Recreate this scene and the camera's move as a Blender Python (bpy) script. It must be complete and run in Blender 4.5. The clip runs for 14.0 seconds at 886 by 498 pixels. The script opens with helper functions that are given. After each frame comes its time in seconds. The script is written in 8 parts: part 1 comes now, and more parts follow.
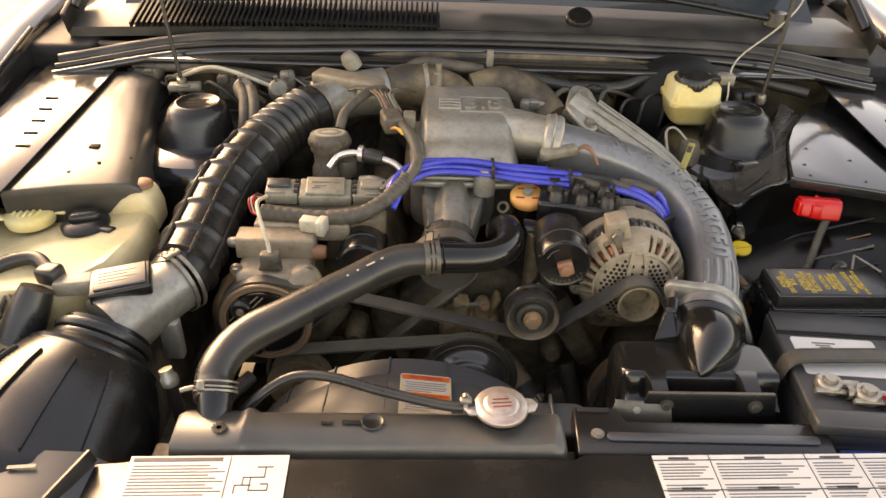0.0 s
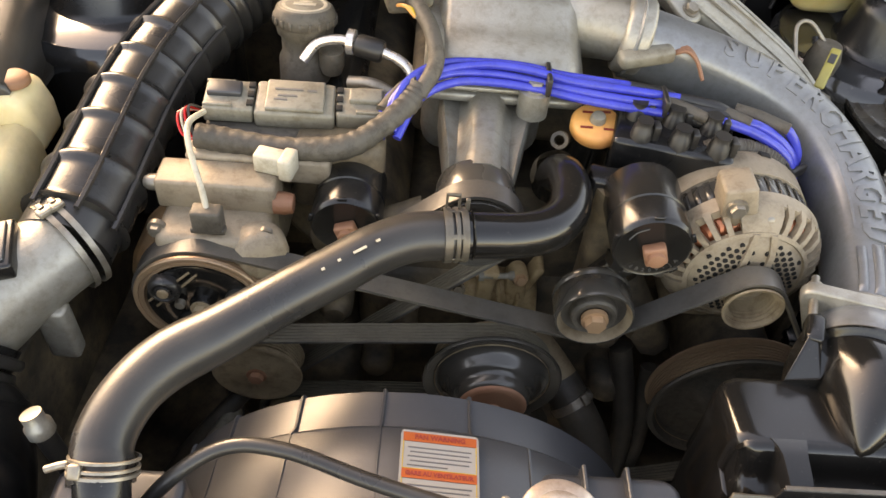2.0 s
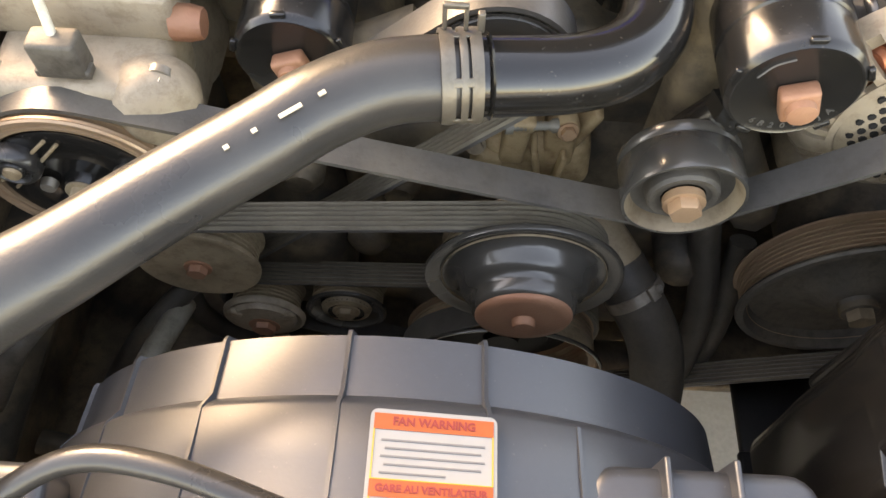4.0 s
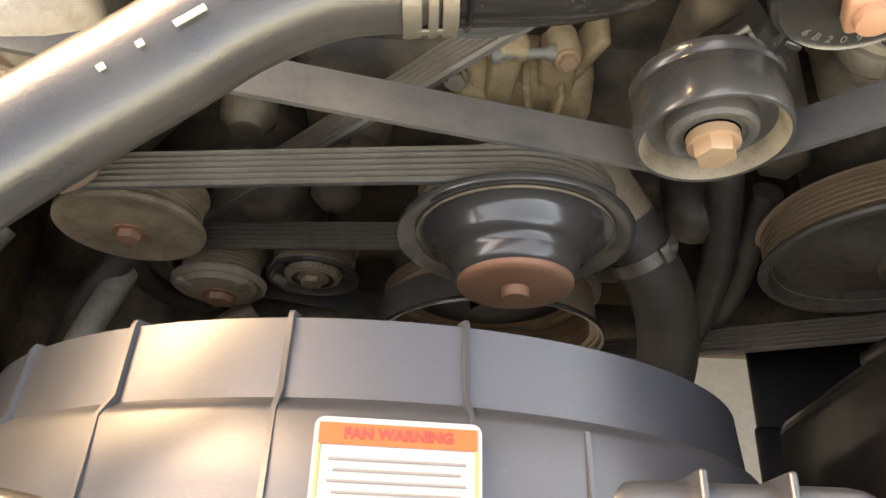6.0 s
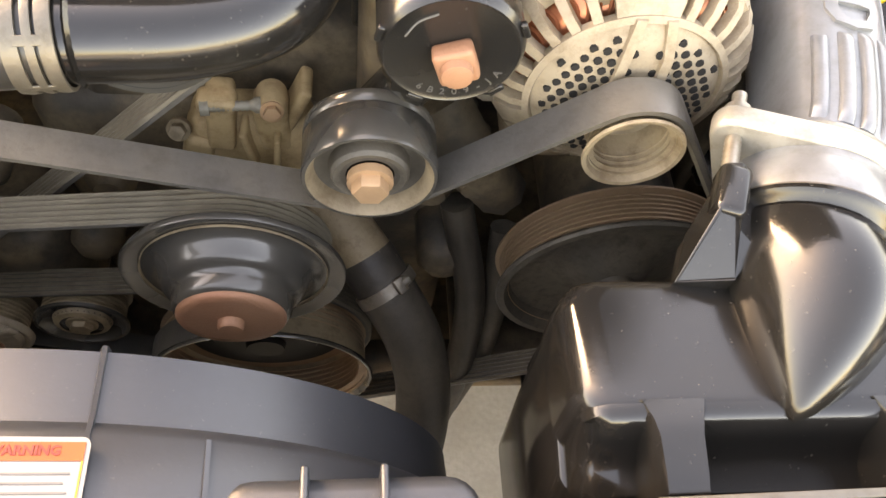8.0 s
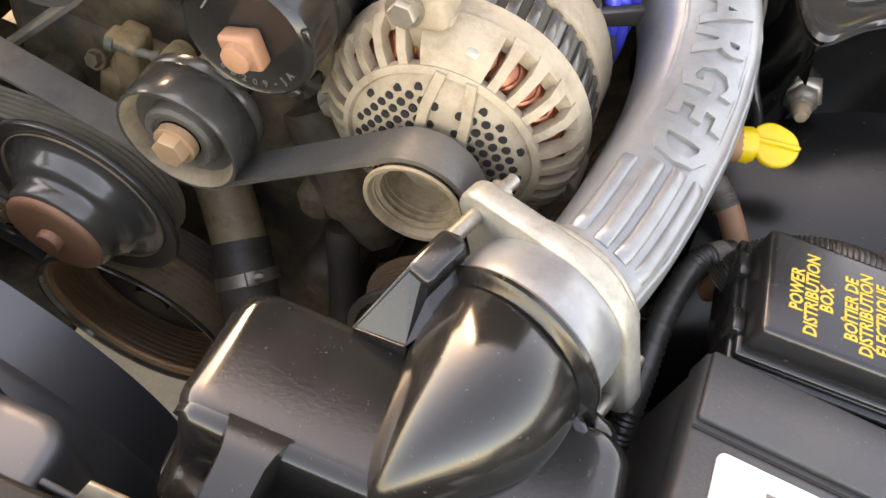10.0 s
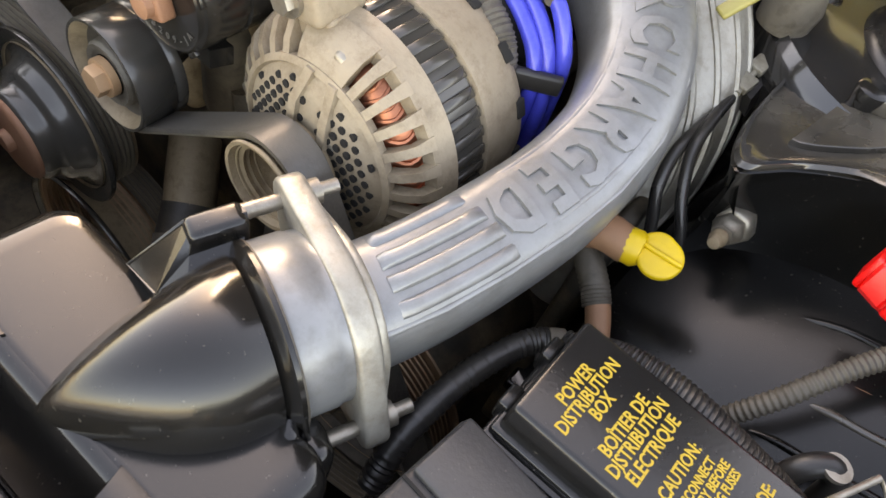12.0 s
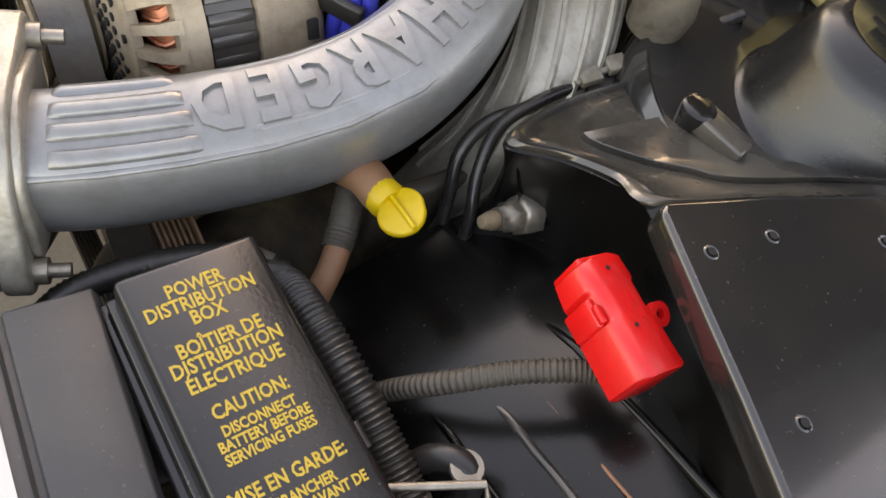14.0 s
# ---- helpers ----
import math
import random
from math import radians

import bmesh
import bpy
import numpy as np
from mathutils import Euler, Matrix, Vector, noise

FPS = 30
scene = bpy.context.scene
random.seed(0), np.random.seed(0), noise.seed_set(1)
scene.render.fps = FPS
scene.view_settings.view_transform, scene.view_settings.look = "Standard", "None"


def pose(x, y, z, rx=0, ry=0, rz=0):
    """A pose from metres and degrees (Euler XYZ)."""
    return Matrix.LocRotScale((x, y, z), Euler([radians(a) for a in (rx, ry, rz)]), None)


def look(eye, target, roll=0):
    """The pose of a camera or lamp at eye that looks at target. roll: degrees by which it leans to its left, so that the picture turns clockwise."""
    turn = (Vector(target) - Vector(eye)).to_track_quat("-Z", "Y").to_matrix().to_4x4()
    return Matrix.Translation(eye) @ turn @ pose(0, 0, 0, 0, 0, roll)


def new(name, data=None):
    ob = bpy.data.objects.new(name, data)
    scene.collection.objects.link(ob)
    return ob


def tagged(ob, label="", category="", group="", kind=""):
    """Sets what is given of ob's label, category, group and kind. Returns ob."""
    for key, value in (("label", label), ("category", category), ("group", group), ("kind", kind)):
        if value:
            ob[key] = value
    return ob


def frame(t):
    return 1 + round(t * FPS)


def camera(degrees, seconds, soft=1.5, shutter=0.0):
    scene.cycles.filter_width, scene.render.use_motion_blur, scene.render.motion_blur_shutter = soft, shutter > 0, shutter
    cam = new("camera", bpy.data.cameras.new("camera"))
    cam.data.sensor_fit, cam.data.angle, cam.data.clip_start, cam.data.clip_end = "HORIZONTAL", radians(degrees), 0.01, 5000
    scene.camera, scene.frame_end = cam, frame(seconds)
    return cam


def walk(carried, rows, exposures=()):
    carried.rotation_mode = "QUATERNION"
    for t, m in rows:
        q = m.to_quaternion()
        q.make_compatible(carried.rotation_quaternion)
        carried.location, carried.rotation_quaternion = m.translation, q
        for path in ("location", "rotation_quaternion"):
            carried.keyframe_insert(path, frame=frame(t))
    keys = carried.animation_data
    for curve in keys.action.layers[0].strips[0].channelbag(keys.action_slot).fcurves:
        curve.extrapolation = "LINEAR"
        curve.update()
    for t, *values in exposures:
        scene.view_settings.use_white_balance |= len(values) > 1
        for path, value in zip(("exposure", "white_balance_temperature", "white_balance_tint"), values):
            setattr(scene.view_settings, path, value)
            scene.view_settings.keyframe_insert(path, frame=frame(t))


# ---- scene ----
cam = camera(60.0, 14.0)
PATH = [
    (0, (-0.0716, 0.0266, 1.4365), (-0.0465, 1.7022, 0.3449), 1.90),
    (0.5, (-0.1132, 0.1283, 1.4274), (-0.0493, 1.7655, 0.2805), 2.57),
    (1, (-0.1412, 0.2104, 1.4074), (-0.0122, 1.7999, 0.2004), 3.66),
    (1.5, (-0.1316, 0.3199, 1.3714), (-0.0148, 1.8367, 0.0730), 5.38),
    (2, (-0.1100, 0.4400, 1.3236), (-0.0373, 1.8345, -0.1082), 6.22),
    (2.5, (-0.0818, 0.5283, 1.2662), (-0.0099, 1.7690, -0.3008), 6.07),
    (3, (-0.0632, 0.6022, 1.2096), (-0.0022, 1.7436, -0.4315), 4.90),
    (3.5, (-0.0710, 0.6388, 1.1673), (-0.0398, 1.7188, -0.5157), 3.99),
    (3.7, (-0.0757, 0.6485, 1.1558), (-0.0690, 1.6882, -0.5526), 3.50),
    (5.8, (-0.0839, 0.7088, 1.0498), (-0.0762, 1.5955, -0.7429), 2.99),
    (6, (-0.0674, 0.7112, 1.0493), (-0.0359, 1.5996, -0.7423), 4.10),
    (6.5, (-0.0265, 0.7124, 1.0510), (0.0561, 1.6007, -0.7390), 6.80),
    (7, (0.0163, 0.7101, 1.0532), (0.1696, 1.6002, -0.7313), 11.03),
    (7.5, (0.0261, 0.6814, 1.0759), (0.2396, 1.6295, -0.6721), 12.09),
    (8, (0.0680, 0.6774, 1.0949), (0.3218, 1.6792, -0.6174), 12.78),
    (8.5, (0.1422, 0.6888, 1.0921), (0.3510, 1.7211, -0.6081), 15.53),
    (9, (0.2028, 0.6939, 1.0931), (0.3040, 1.7515, -0.6014), 17.81),
    (9.2, (0.2165, 0.6849, 1.0943), (0.2823, 1.7590, -0.5916), 18.11),
    (11.3, (0.3875, 0.6945, 1.1226), (0.0259, 1.8356, -0.4797), 17.83),
    (11.5, (0.3914, 0.6944, 1.1241), (0.0175, 1.8443, -0.4690), 19.16),
    (12, (0.4579, 0.7503, 1.1135), (-0.0340, 1.8452, -0.4863), 21.10),
    (12.5, (0.5088, 0.7778, 1.1072), (-0.0467, 1.8077, -0.5148), 24.51),
    (13, (0.5286, 0.7819, 1.1150), (-0.0443, 1.7991, -0.5089), 26.45),
    (13.5, (0.5776, 0.8350, 1.1025), (-0.0398, 1.7941, -0.5404), 28.17),
    (14, (0.6290, 0.9075, 1.1241), (-0.0596, 1.8145, -0.5201), 26.62),
]
EXPOSURES = [(0.0, 1.78, 13400, 24), (1.0, 1.95, 13000, 23), (2.0, 2.2, 11500, 21), (3.0, 2.58, 10800, 20), (3.6, 2.88, 10900, 20), (5.8, 3.45, 12900, 21), (6.8, 3.72, 13500, 22), (8.0, 3.52, 13400, 24), (9.0, 3.3, 12800, 24), (11.5, 2.85, 11500, 22), (13.0, 2.45, 11400, 22), (14.0, 2.42, 12100, 23)]
walk(cam, [(t, look(eye, target, roll)) for t, eye, target, roll in PATH], EXPOSURES)

world = bpy.data.worlds.new("world")
scene.world = world
world.use_nodes = True
wn = world.node_tree
bg = wn.nodes["Background"]
sky = wn.nodes.new("ShaderNodeTexSky")
sky.sky_type = "NISHITA"
sky.sun_disc = False
sky.sun_elevation = radians(28)
sky.sun_rotation = radians(-39)
sky.air_density, sky.dust_density, sky.ozone_density = 1.0, 1.6, 1.0
wn.links.new(sky.outputs[0], bg.inputs[0])
bg.inputs[1].default_value = 0.24

sun_data = bpy.data.lights.new("sun", "SUN")
sun_data.energy, sun_data.angle, sun_data.color = 1.0, radians(31), (1.0, 0.93, 0.83)
sun = new("sun", sun_data)
sun.matrix_world = look((-2.6, 3.2, 2.2), (0, 0, 0))


# ---- materials ----
def material(name, base, rough=0.5, metal=0.0, dust=None, dust_amount=0.0, grain=0.12, scale=60.0, bump=0.15, bump_scale=400.0,
             coat=0.0, sub=0.0, spec=0.5, up_dust=0.0, specks=0.0, stain=0.0):
    """A surface with stains at two scales, fine relief and dust or wear of a second colour."""
    m = bpy.data.materials.new(name)
    m.use_nodes = True
    n, l = m.node_tree.nodes, m.node_tree.links
    b = n["Principled BSDF"]
    co = n.new("ShaderNodeTexCoord")
    big = n.new("ShaderNodeTexNoise")
    big.inputs["Scale"].default_value = scale * 0.25
    big.inputs["Detail"].default_value = 6
    small = n.new("ShaderNodeTexNoise")
    small.inputs["Scale"].default_value = scale * 3
    small.inputs["Detail"].default_value = 4
    for t in (big, small):
        l.new(co.outputs["Object"], t.inputs["Vector"])
    mix = n.new("ShaderNodeMix")
    mix.data_type = "RGBA"
    dark = tuple(c * (1 - grain) for c in base)
    light = tuple(min(1, c * (1 + grain)) for c in base)
    mix.inputs["A"].default_value, mix.inputs["B"].default_value = (*dark, 1), (*light, 1)
    l.new(small.outputs["Fac"], mix.inputs["Factor"])
    colour = mix.outputs["Result"]
    if dust:
        ramp = n.new("ShaderNodeValToRGB")
        ramp.color_ramp.elements[0].position, ramp.color_ramp.elements[1].position = 0.38, 0.68
        ramp.color_ramp.elements[1].color = (dust_amount,) * 3 + (1,)
        l.new(big.outputs["Fac"], ramp.inputs["Fac"])
        fac = ramp.outputs["Color"]
        if up_dust:
            geo = n.new("ShaderNodeNewGeometry")
            sep = n.new("ShaderNodeSeparateXYZ")
            l.new(geo.outputs["Normal"], sep.inputs[0])
            mul = n.new("ShaderNodeMath")
            mul.operation, mul.use_clamp = "MULTIPLY_ADD", True
            l.new(sep.outputs["Z"], mul.inputs[0])
            mul.inputs[1].default_value = up_dust
            l.new(ramp.outputs["Color"], mul.inputs[2])
            fac = mul.outputs[0]
        over = n.new("ShaderNodeMix")
        over.data_type = "RGBA"
        over.inputs["B"].default_value = (*dust, 1)
        l.new(fac, over.inputs["Factor"])
        l.new(colour, over.inputs["A"])
        colour = over.outputs["Result"]
    if stain:
        grime = n.new("ShaderNodeTexNoise")
        grime.inputs["Scale"].default_value = scale * 1.1
        grime.inputs["Detail"].default_value = 8
        grime.inputs["Roughness"].default_value = 0.72
        l.new(co.outputs["Object"], grime.inputs["Vector"])
        edge = n.new("ShaderNodeValToRGB")
        edge.color_ramp.elements[0].position, edge.color_ramp.elements[1].position = 0.47, 0.68
        edge.color_ramp.elements[1].color = (stain,) * 3 + (1,)
        l.new(grime.outputs["Fac"], edge.inputs["Fac"])
        dirt = n.new("ShaderNodeMix")
        dirt.data_type = "RGBA"
        dirt.inputs["B"].default_value = (base[0] * 0.36, base[1] * 0.27, base[2] * 0.19, 1)
        l.new(edge.outputs["Color"], dirt.inputs["Factor"])
        l.new(colour, dirt.inputs["A"])
        colour = dirt.outputs["Result"]
    if specks:
        spot = n.new("ShaderNodeTexNoise")
        spot.inputs["Scale"].default_value = 420
        spot.inputs["Detail"].default_value = 1
        l.new(co.outputs["Object"], spot.inputs["Vector"])
        cut = n.new("ShaderNodeValToRGB")
        cut.color_ramp.elements[0].position, cut.color_ramp.elements[1].position = 0.715, 0.79
        cut.color_ramp.elements[1].color = (specks,) * 3 + (1,)
        l.new(spot.outputs["Fac"], cut.inputs["Fac"])
        top = n.new("ShaderNodeMix")
        top.data_type = "RGBA"
        top.inputs["B"].default_value = (0.26, 0.23, 0.19, 1)
        l.new(cut.outputs["Color"], top.inputs["Factor"])
        l.new(colour, top.inputs["A"])
        colour = top.outputs["Result"]
    l.new(colour, b.inputs["Base Color"])
    rr = n.new("ShaderNodeMapRange")
    rr.inputs["To Min"].default_value, rr.inputs["To Max"].default_value = max(0.03, rough - 0.1), min(1, rough + 0.12)
    l.new(big.outputs["Fac"], rr.inputs["Value"])
    l.new(rr.outputs[0], b.inputs["Roughness"])
    b.inputs["Metallic"].default_value = metal
    b.inputs["Specular IOR Level"].default_value = spec
    b.inputs["Coat Weight"].default_value = coat
    b.inputs["Coat Roughness"].default_value = 0.08
    if sub:
        b.inputs["Subsurface Weight"].default_value = sub
        b.inputs["Subsurface Radius"].default_value = (0.03, 0.02, 0.01)
        b.inputs["Subsurface Scale"].default_value = 0.3
    if bump:
        fine = n.new("ShaderNodeTexNoise")
        fine.inputs["Scale"].default_value = bump_scale
        fine.inputs["Detail"].default_value = 3
        l.new(co.outputs["Object"], fine.inputs["Vector"])
        bp = n.new("ShaderNodeBump")
        bp.inputs["Strength"].default_value = bump
        bp.inputs["Distance"].default_value = 0.001
        l.new(fine.outputs["Fac"], bp.inputs["Height"])
        l.new(bp.outputs[0], b.inputs["Normal"])
    return m


M = dict(
    plastic=material("black_plastic", (0.0085, 0.0085, 0.0086), 0.25, dust=(0.035, 0.031, 0.026), dust_amount=0.18, bump=0.10, specks=0.14),
    shroud=material("shroud_plastic", (0.026, 0.0285, 0.033), 0.40, dust=(0.050, 0.052, 0.054), dust_amount=0.25, bump=0.06, specks=0.12, spec=0.8),
    gloss=material("glossy_black_plastic", (0.0085, 0.008, 0.0075), 0.15, dust=(0.03, 0.026, 0.020), dust_amount=0.18, bump=0.035, specks=0.14),
    paint=material("black_paint", (0.012, 0.012, 0.0125), 0.15, coat=0.7, dust=(0.05, 0.04, 0.028), dust_amount=0.15, bump=0.03, specks=0.16),
    rubber=material("hose_rubber", (0.019, 0.018, 0.0172), 0.28, dust=(0.065, 0.058, 0.048), dust_amount=0.32, bump=0.15),
    belt=material("belt_rubber", (0.066, 0.061, 0.055), 0.33, dust=(0.15, 0.124, 0.09), dust_amount=0.45, bump=0.2, stain=0.35),
    rib=material("dusty_belt_ribs", (0.125, 0.106, 0.078), 0.5, dust=(0.20, 0.165, 0.115), dust_amount=0.6, bump=0.3, stain=0.3),
    ducts=material("silver_paint", (0.222, 0.229, 0.232), 0.33, 0.45, dust=(0.18, 0.173, 0.154), dust_amount=0.3, bump=0.10, stain=0.25),
    cast=material("cast_aluminium", (0.335, 0.316, 0.274), 0.38, 0.5, dust=(0.25, 0.22, 0.168), dust_amount=0.5, bump=0.4, bump_scale=250, stain=0.4),
    tan=material("oxidised_aluminium", (0.30, 0.240, 0.172), 0.52, 0.1, dust=(0.205, 0.153, 0.10), dust_amount=0.55, bump=0.45, bump_scale=250, stain=0.5),
    cad=material("yellow_zinc_bolt", (0.42, 0.25, 0.14), 0.5, 0.3, dust=(0.32, 0.18, 0.10), dust_amount=0.5, bump=0.2),
    groove=material("brown_grooved_steel", (0.33, 0.215, 0.135), 0.40, 0.4, dust=(0.36, 0.24, 0.15), dust_amount=0.6, bump=0.12),
    dirty=material("dusty_engine_metal", (0.050, 0.041, 0.031), 0.6, 0.1, dust=(0.30, 0.215, 0.125), dust_amount=0.75, bump=0.4, bump_scale=180, stain=0.5),
    rust=material("rusty_steel", (0.25, 0.105, 0.058), 0.6, 0.1, dust=(0.31, 0.155, 0.09), dust_amount=0.8, bump=0.4),
    steel=material("zinc_steel", (0.32, 0.29, 0.245), 0.38, 0.7, dust=(0.21, 0.165, 0.115), dust_amount=0.5, bump=0.2, stain=0.5),
    chrome=material("bright_metal", (0.70, 0.66, 0.62), 0.26, 0.8, dust=(0.55, 0.46, 0.40), dust_amount=0.4),
    pulley=material("black_pulley_steel", (0.046, 0.043, 0.038), 0.24, 0.15, coat=0.3, dust=(0.13, 0.11, 0.082), dust_amount=0.32, scale=30, bump=0.06),
    inner=material("dusty_pulley_steel", (0.30, 0.225, 0.14), 0.6, 0.1, dust=(0.18, 0.13, 0.08), dust_amount=0.8, bump=0.4, stain=0.6),
    cream=material("cream_plastic", (0.66, 0.53, 0.31), 0.4, dust=(0.52, 0.38, 0.18), dust_amount=0.5, sub=0.25, bump=0.15, scale=30, stain=0.2),
    yellow_tank=material("yellowed_plastic", (0.68, 0.52, 0.20), 0.4, dust=(0.80, 0.72, 0.48), dust_amount=0.6, sub=0.2, bump=0.1),
    blue=material("blue_silicone", (0.025, 0.045, 0.42), 0.22, dust=(0.08, 0.10, 0.42), dust_amount=0.35, bump=0.1, stain=0.3),
    orange=material("orange_plastic", (0.78, 0.36, 0.10), 0.45, dust=(0.80, 0.22, 0.10), dust_amount=0.4),
    yellow=material("yellow_plastic", (0.62, 0.40, 0.012), 0.4, dust=(0.42, 0.26, 0.015), dust_amount=0.45, bump=0.1),
    tag=material("olive_tag_plastic", (0.30, 0.255, 0.06), 0.45, dust=(0.22, 0.19, 0.08), dust_amount=0.5, bump=0.1),
    red=material("red_plastic", (0.60, 0.009, 0.009), 0.33, dust=(0.42, 0.008, 0.008), dust_amount=0.4, bump=0.1),
    sticker=material("sticker_paper", (0.245, 0.238, 0.22), 0.35, dust=(0.21, 0.197, 0.17), dust_amount=0.4, bump=0.0, grain=0.03),
    white=material("label_paper", (0.52, 0.515, 0.49), 0.4, dust=(0.42, 0.40, 0.36), dust_amount=0.35, bump=0.0, grain=0.03),
    connector=material("grey_connector_plastic", (0.235, 0.215, 0.17), 0.45, dust=(0.16, 0.135, 0.095), dust_amount=0.7, stain=0.6),
    pale=material("pale_connector_plastic", (0.50, 0.45, 0.35), 0.5, dust=(0.36, 0.31, 0.23), dust_amount=0.5, stain=0.5),
    loom=material("wire_loom", (0.062, 0.054, 0.043), 0.6, dust=(0.14, 0.113, 0.08), dust_amount=0.65, bump=0.7, bump_scale=160, stain=0.75),
    cable=material("black_cable", (0.016, 0.015, 0.0145), 0.38, dust=(0.06, 0.05, 0.037), dust_amount=0.35),
    battery=material("battery_case", (0.030, 0.0305, 0.032), 0.45, dust=(0.08, 0.073, 0.06), dust_amount=0.3, bump=0.2, specks=0.16),
    ink=material("black_ink", (0.03, 0.03, 0.03), 0.5, bump=0),
    worn_tin=material("worn_tin", (0.52, 0.47, 0.42), 0.35, 0.7, dust=(0.42, 0.24, 0.20), dust_amount=0.6, stain=0.4),
    faint_ink=material("worn_stamp", (0.075, 0.07, 0.062), 0.5, bump=0),
    grey_ink=material("grey_ink", (0.12, 0.115, 0.11), 0.5, bump=0),
    orange_ink=material("orange_ink", (0.33, 0.062, 0.008), 0.4, bump=0),
    yellow_ink=material("yellow_ink", (0.43, 0.275, 0.025), 0.5, bump=0),
    red_ink=material("red_ink", (0.22, 0.02, 0.012), 0.5, bump=0),
    copper=material("copper_winding", (0.50, 0.17, 0.09), 0.35, 0.7, dust=(0.20, 0.09, 0.06), dust_amount=0.5),
    # near-black colour paints the shade inside holes, slots and gaps that are not cut
    hole=material("hollow_shade", (0.008, 0.007, 0.006), 0.9, bump=0),
    concrete=material("concrete", (0.44, 0.405, 0.365), 0.85, dust=(0.34, 0.305, 0.27), dust_amount=0.6, scale=40, bump=0.6, bump_scale=120, grain=0.25),
    brown_cap=material("brown_bolt", (0.22, 0.10, 0.05), 0.6, dust=(0.30, 0.16, 0.09), dust_amount=0.5),
    blue_label=material("blue_label", (0.03, 0.10, 0.32), 0.4, bump=0),
    bay=material("clean_black_bay_paint", (0.0045, 0.0043, 0.004), 0.22, bump=0.03, spec=0.35, specks=0.12),
    tank=material("dusty_tank_plastic", (0.050, 0.045, 0.039), 0.38, dust=(0.10, 0.088, 0.070), dust_amount=0.4, bump=0.08, specks=0.12, spec=0.7),
    drum=material("satin_black_steel", (0.010, 0.0098, 0.0095), 0.21, dust=(0.05, 0.043, 0.034), dust_amount=0.25, bump=0.05, specks=0.12),
    trim=material("matt_black_trim", (0.011, 0.011, 0.011), 0.5, dust=(0.04, 0.036, 0.03), dust_amount=0.2, bump=0.2, spec=0.2),
    ledge=material("dusty_ledge_paint", (0.026, 0.0235, 0.0205), 0.26, coat=0.4, dust=(0.13, 0.112, 0.088), dust_amount=0.55, bump=0.05, specks=0.2),
    apron=material("dusty_apron_paint", (0.022, 0.0205, 0.019), 0.36, dust=(0.092, 0.081, 0.064), dust_amount=0.45, bump=0.05, coat=0.12),
    soiled=material("dusty_brown_rubber", (0.042, 0.036, 0.029), 0.55, dust=(0.12, 0.098, 0.070), dust_amount=0.6, bump=0.3, stain=0.4),
    cowl=material("dusty_cowl_plastic", (0.030, 0.028, 0.026), 0.42, dust=(0.10, 0.09, 0.075), dust_amount=0.5, bump=0.2, spec=0.4),
    spring=material("dark_spring_steel", (0.12, 0.11, 0.095), 0.4, 0.6, dust=(0.16, 0.13, 0.09), dust_amount=0.5, bump=0.2, stain=0.4),
    liner=material("dark_felt", (0.040, 0.037, 0.034), 0.95, dust=(0.065, 0.058, 0.048), dust_amount=0.5, scale=20, bump=0.4, spec=0.1),
    casting=material("dusty_yellow_casting", (0.43, 0.30, 0.16), 0.65, dust=(0.27, 0.18, 0.09), dust_amount=0.8, bump=0.5, bump_scale=200, stain=0.6),
)
glass = bpy.data.materials.new("windscreen_glass")
glass.use_nodes = True
gb = glass.node_tree.nodes["Principled BSDF"]
gb.inputs["Base Color"].default_value = (0.03, 0.04, 0.045, 1)
gb.inputs["Roughness"].default_value = 0.04
M["glass"] = glass


# ---- mesh helpers ----
def root_of(ob):
    while ob.parent:
        ob = ob.parent
    return ob


def part(name, bm, mat, parent=None, label="", smooth=50, kind=""):
    """Links a bmesh, given in world metres, as one mesh object under its thing or part."""
    shift = root_of(parent).location.copy() if parent else Vector((0, 0, 0))
    bmesh.ops.translate(bm, verts=bm.verts, vec=-shift)
    for f in bm.faces:
        f.smooth = True
    lim = radians(smooth)
    for e in bm.edges:
        if len(e.link_faces) != 2 or e.calc_face_angle(3.2) > lim:
            e.smooth = False
    me = bpy.data.meshes.new(name)
    bm.to_mesh(me)
    bm.free()
    me.materials.append(M[mat])
    ob = new(name, me)
    if parent:
        ob.parent = parent
    if label or kind:
        tagged(ob, label=label, kind=kind)
    return ob


def thing(name, loc, label, category, group="", kind=""):
    ob = new(name)
    ob.empty_display_size = 0.02
    ob.location = loc
    return tagged(ob, label, category, group, kind)


def frame_of(origin, axis, up=(0, 0, 1)):
    """A matrix at origin whose z runs along axis and whose y leans towards up."""
    z = Vector(axis).normalized()
    x = Vector(up).cross(z)
    if x.length < 1e-4:
        x = Vector((1, 0, 0)).cross(z)
        if x.length < 1e-4:
            x = Vector((0, 1, 0))
    x.normalize()
    y = z.cross(x)
    m = Matrix((x, y, z)).transposed().to_4x4()
    m.translation = Vector(origin)
    return m


def add(bm, other, m=None):
    """Copies another bmesh's geometry into bm."""
    if m is not None:
        bmesh.ops.transform(other, matrix=m, verts=other.verts)
    me = bpy.data.meshes.new("tmp")
    other.to_mesh(me)
    other.free()
    bm.from_mesh(me)
    bpy.data.meshes.remove(me)
    return bm


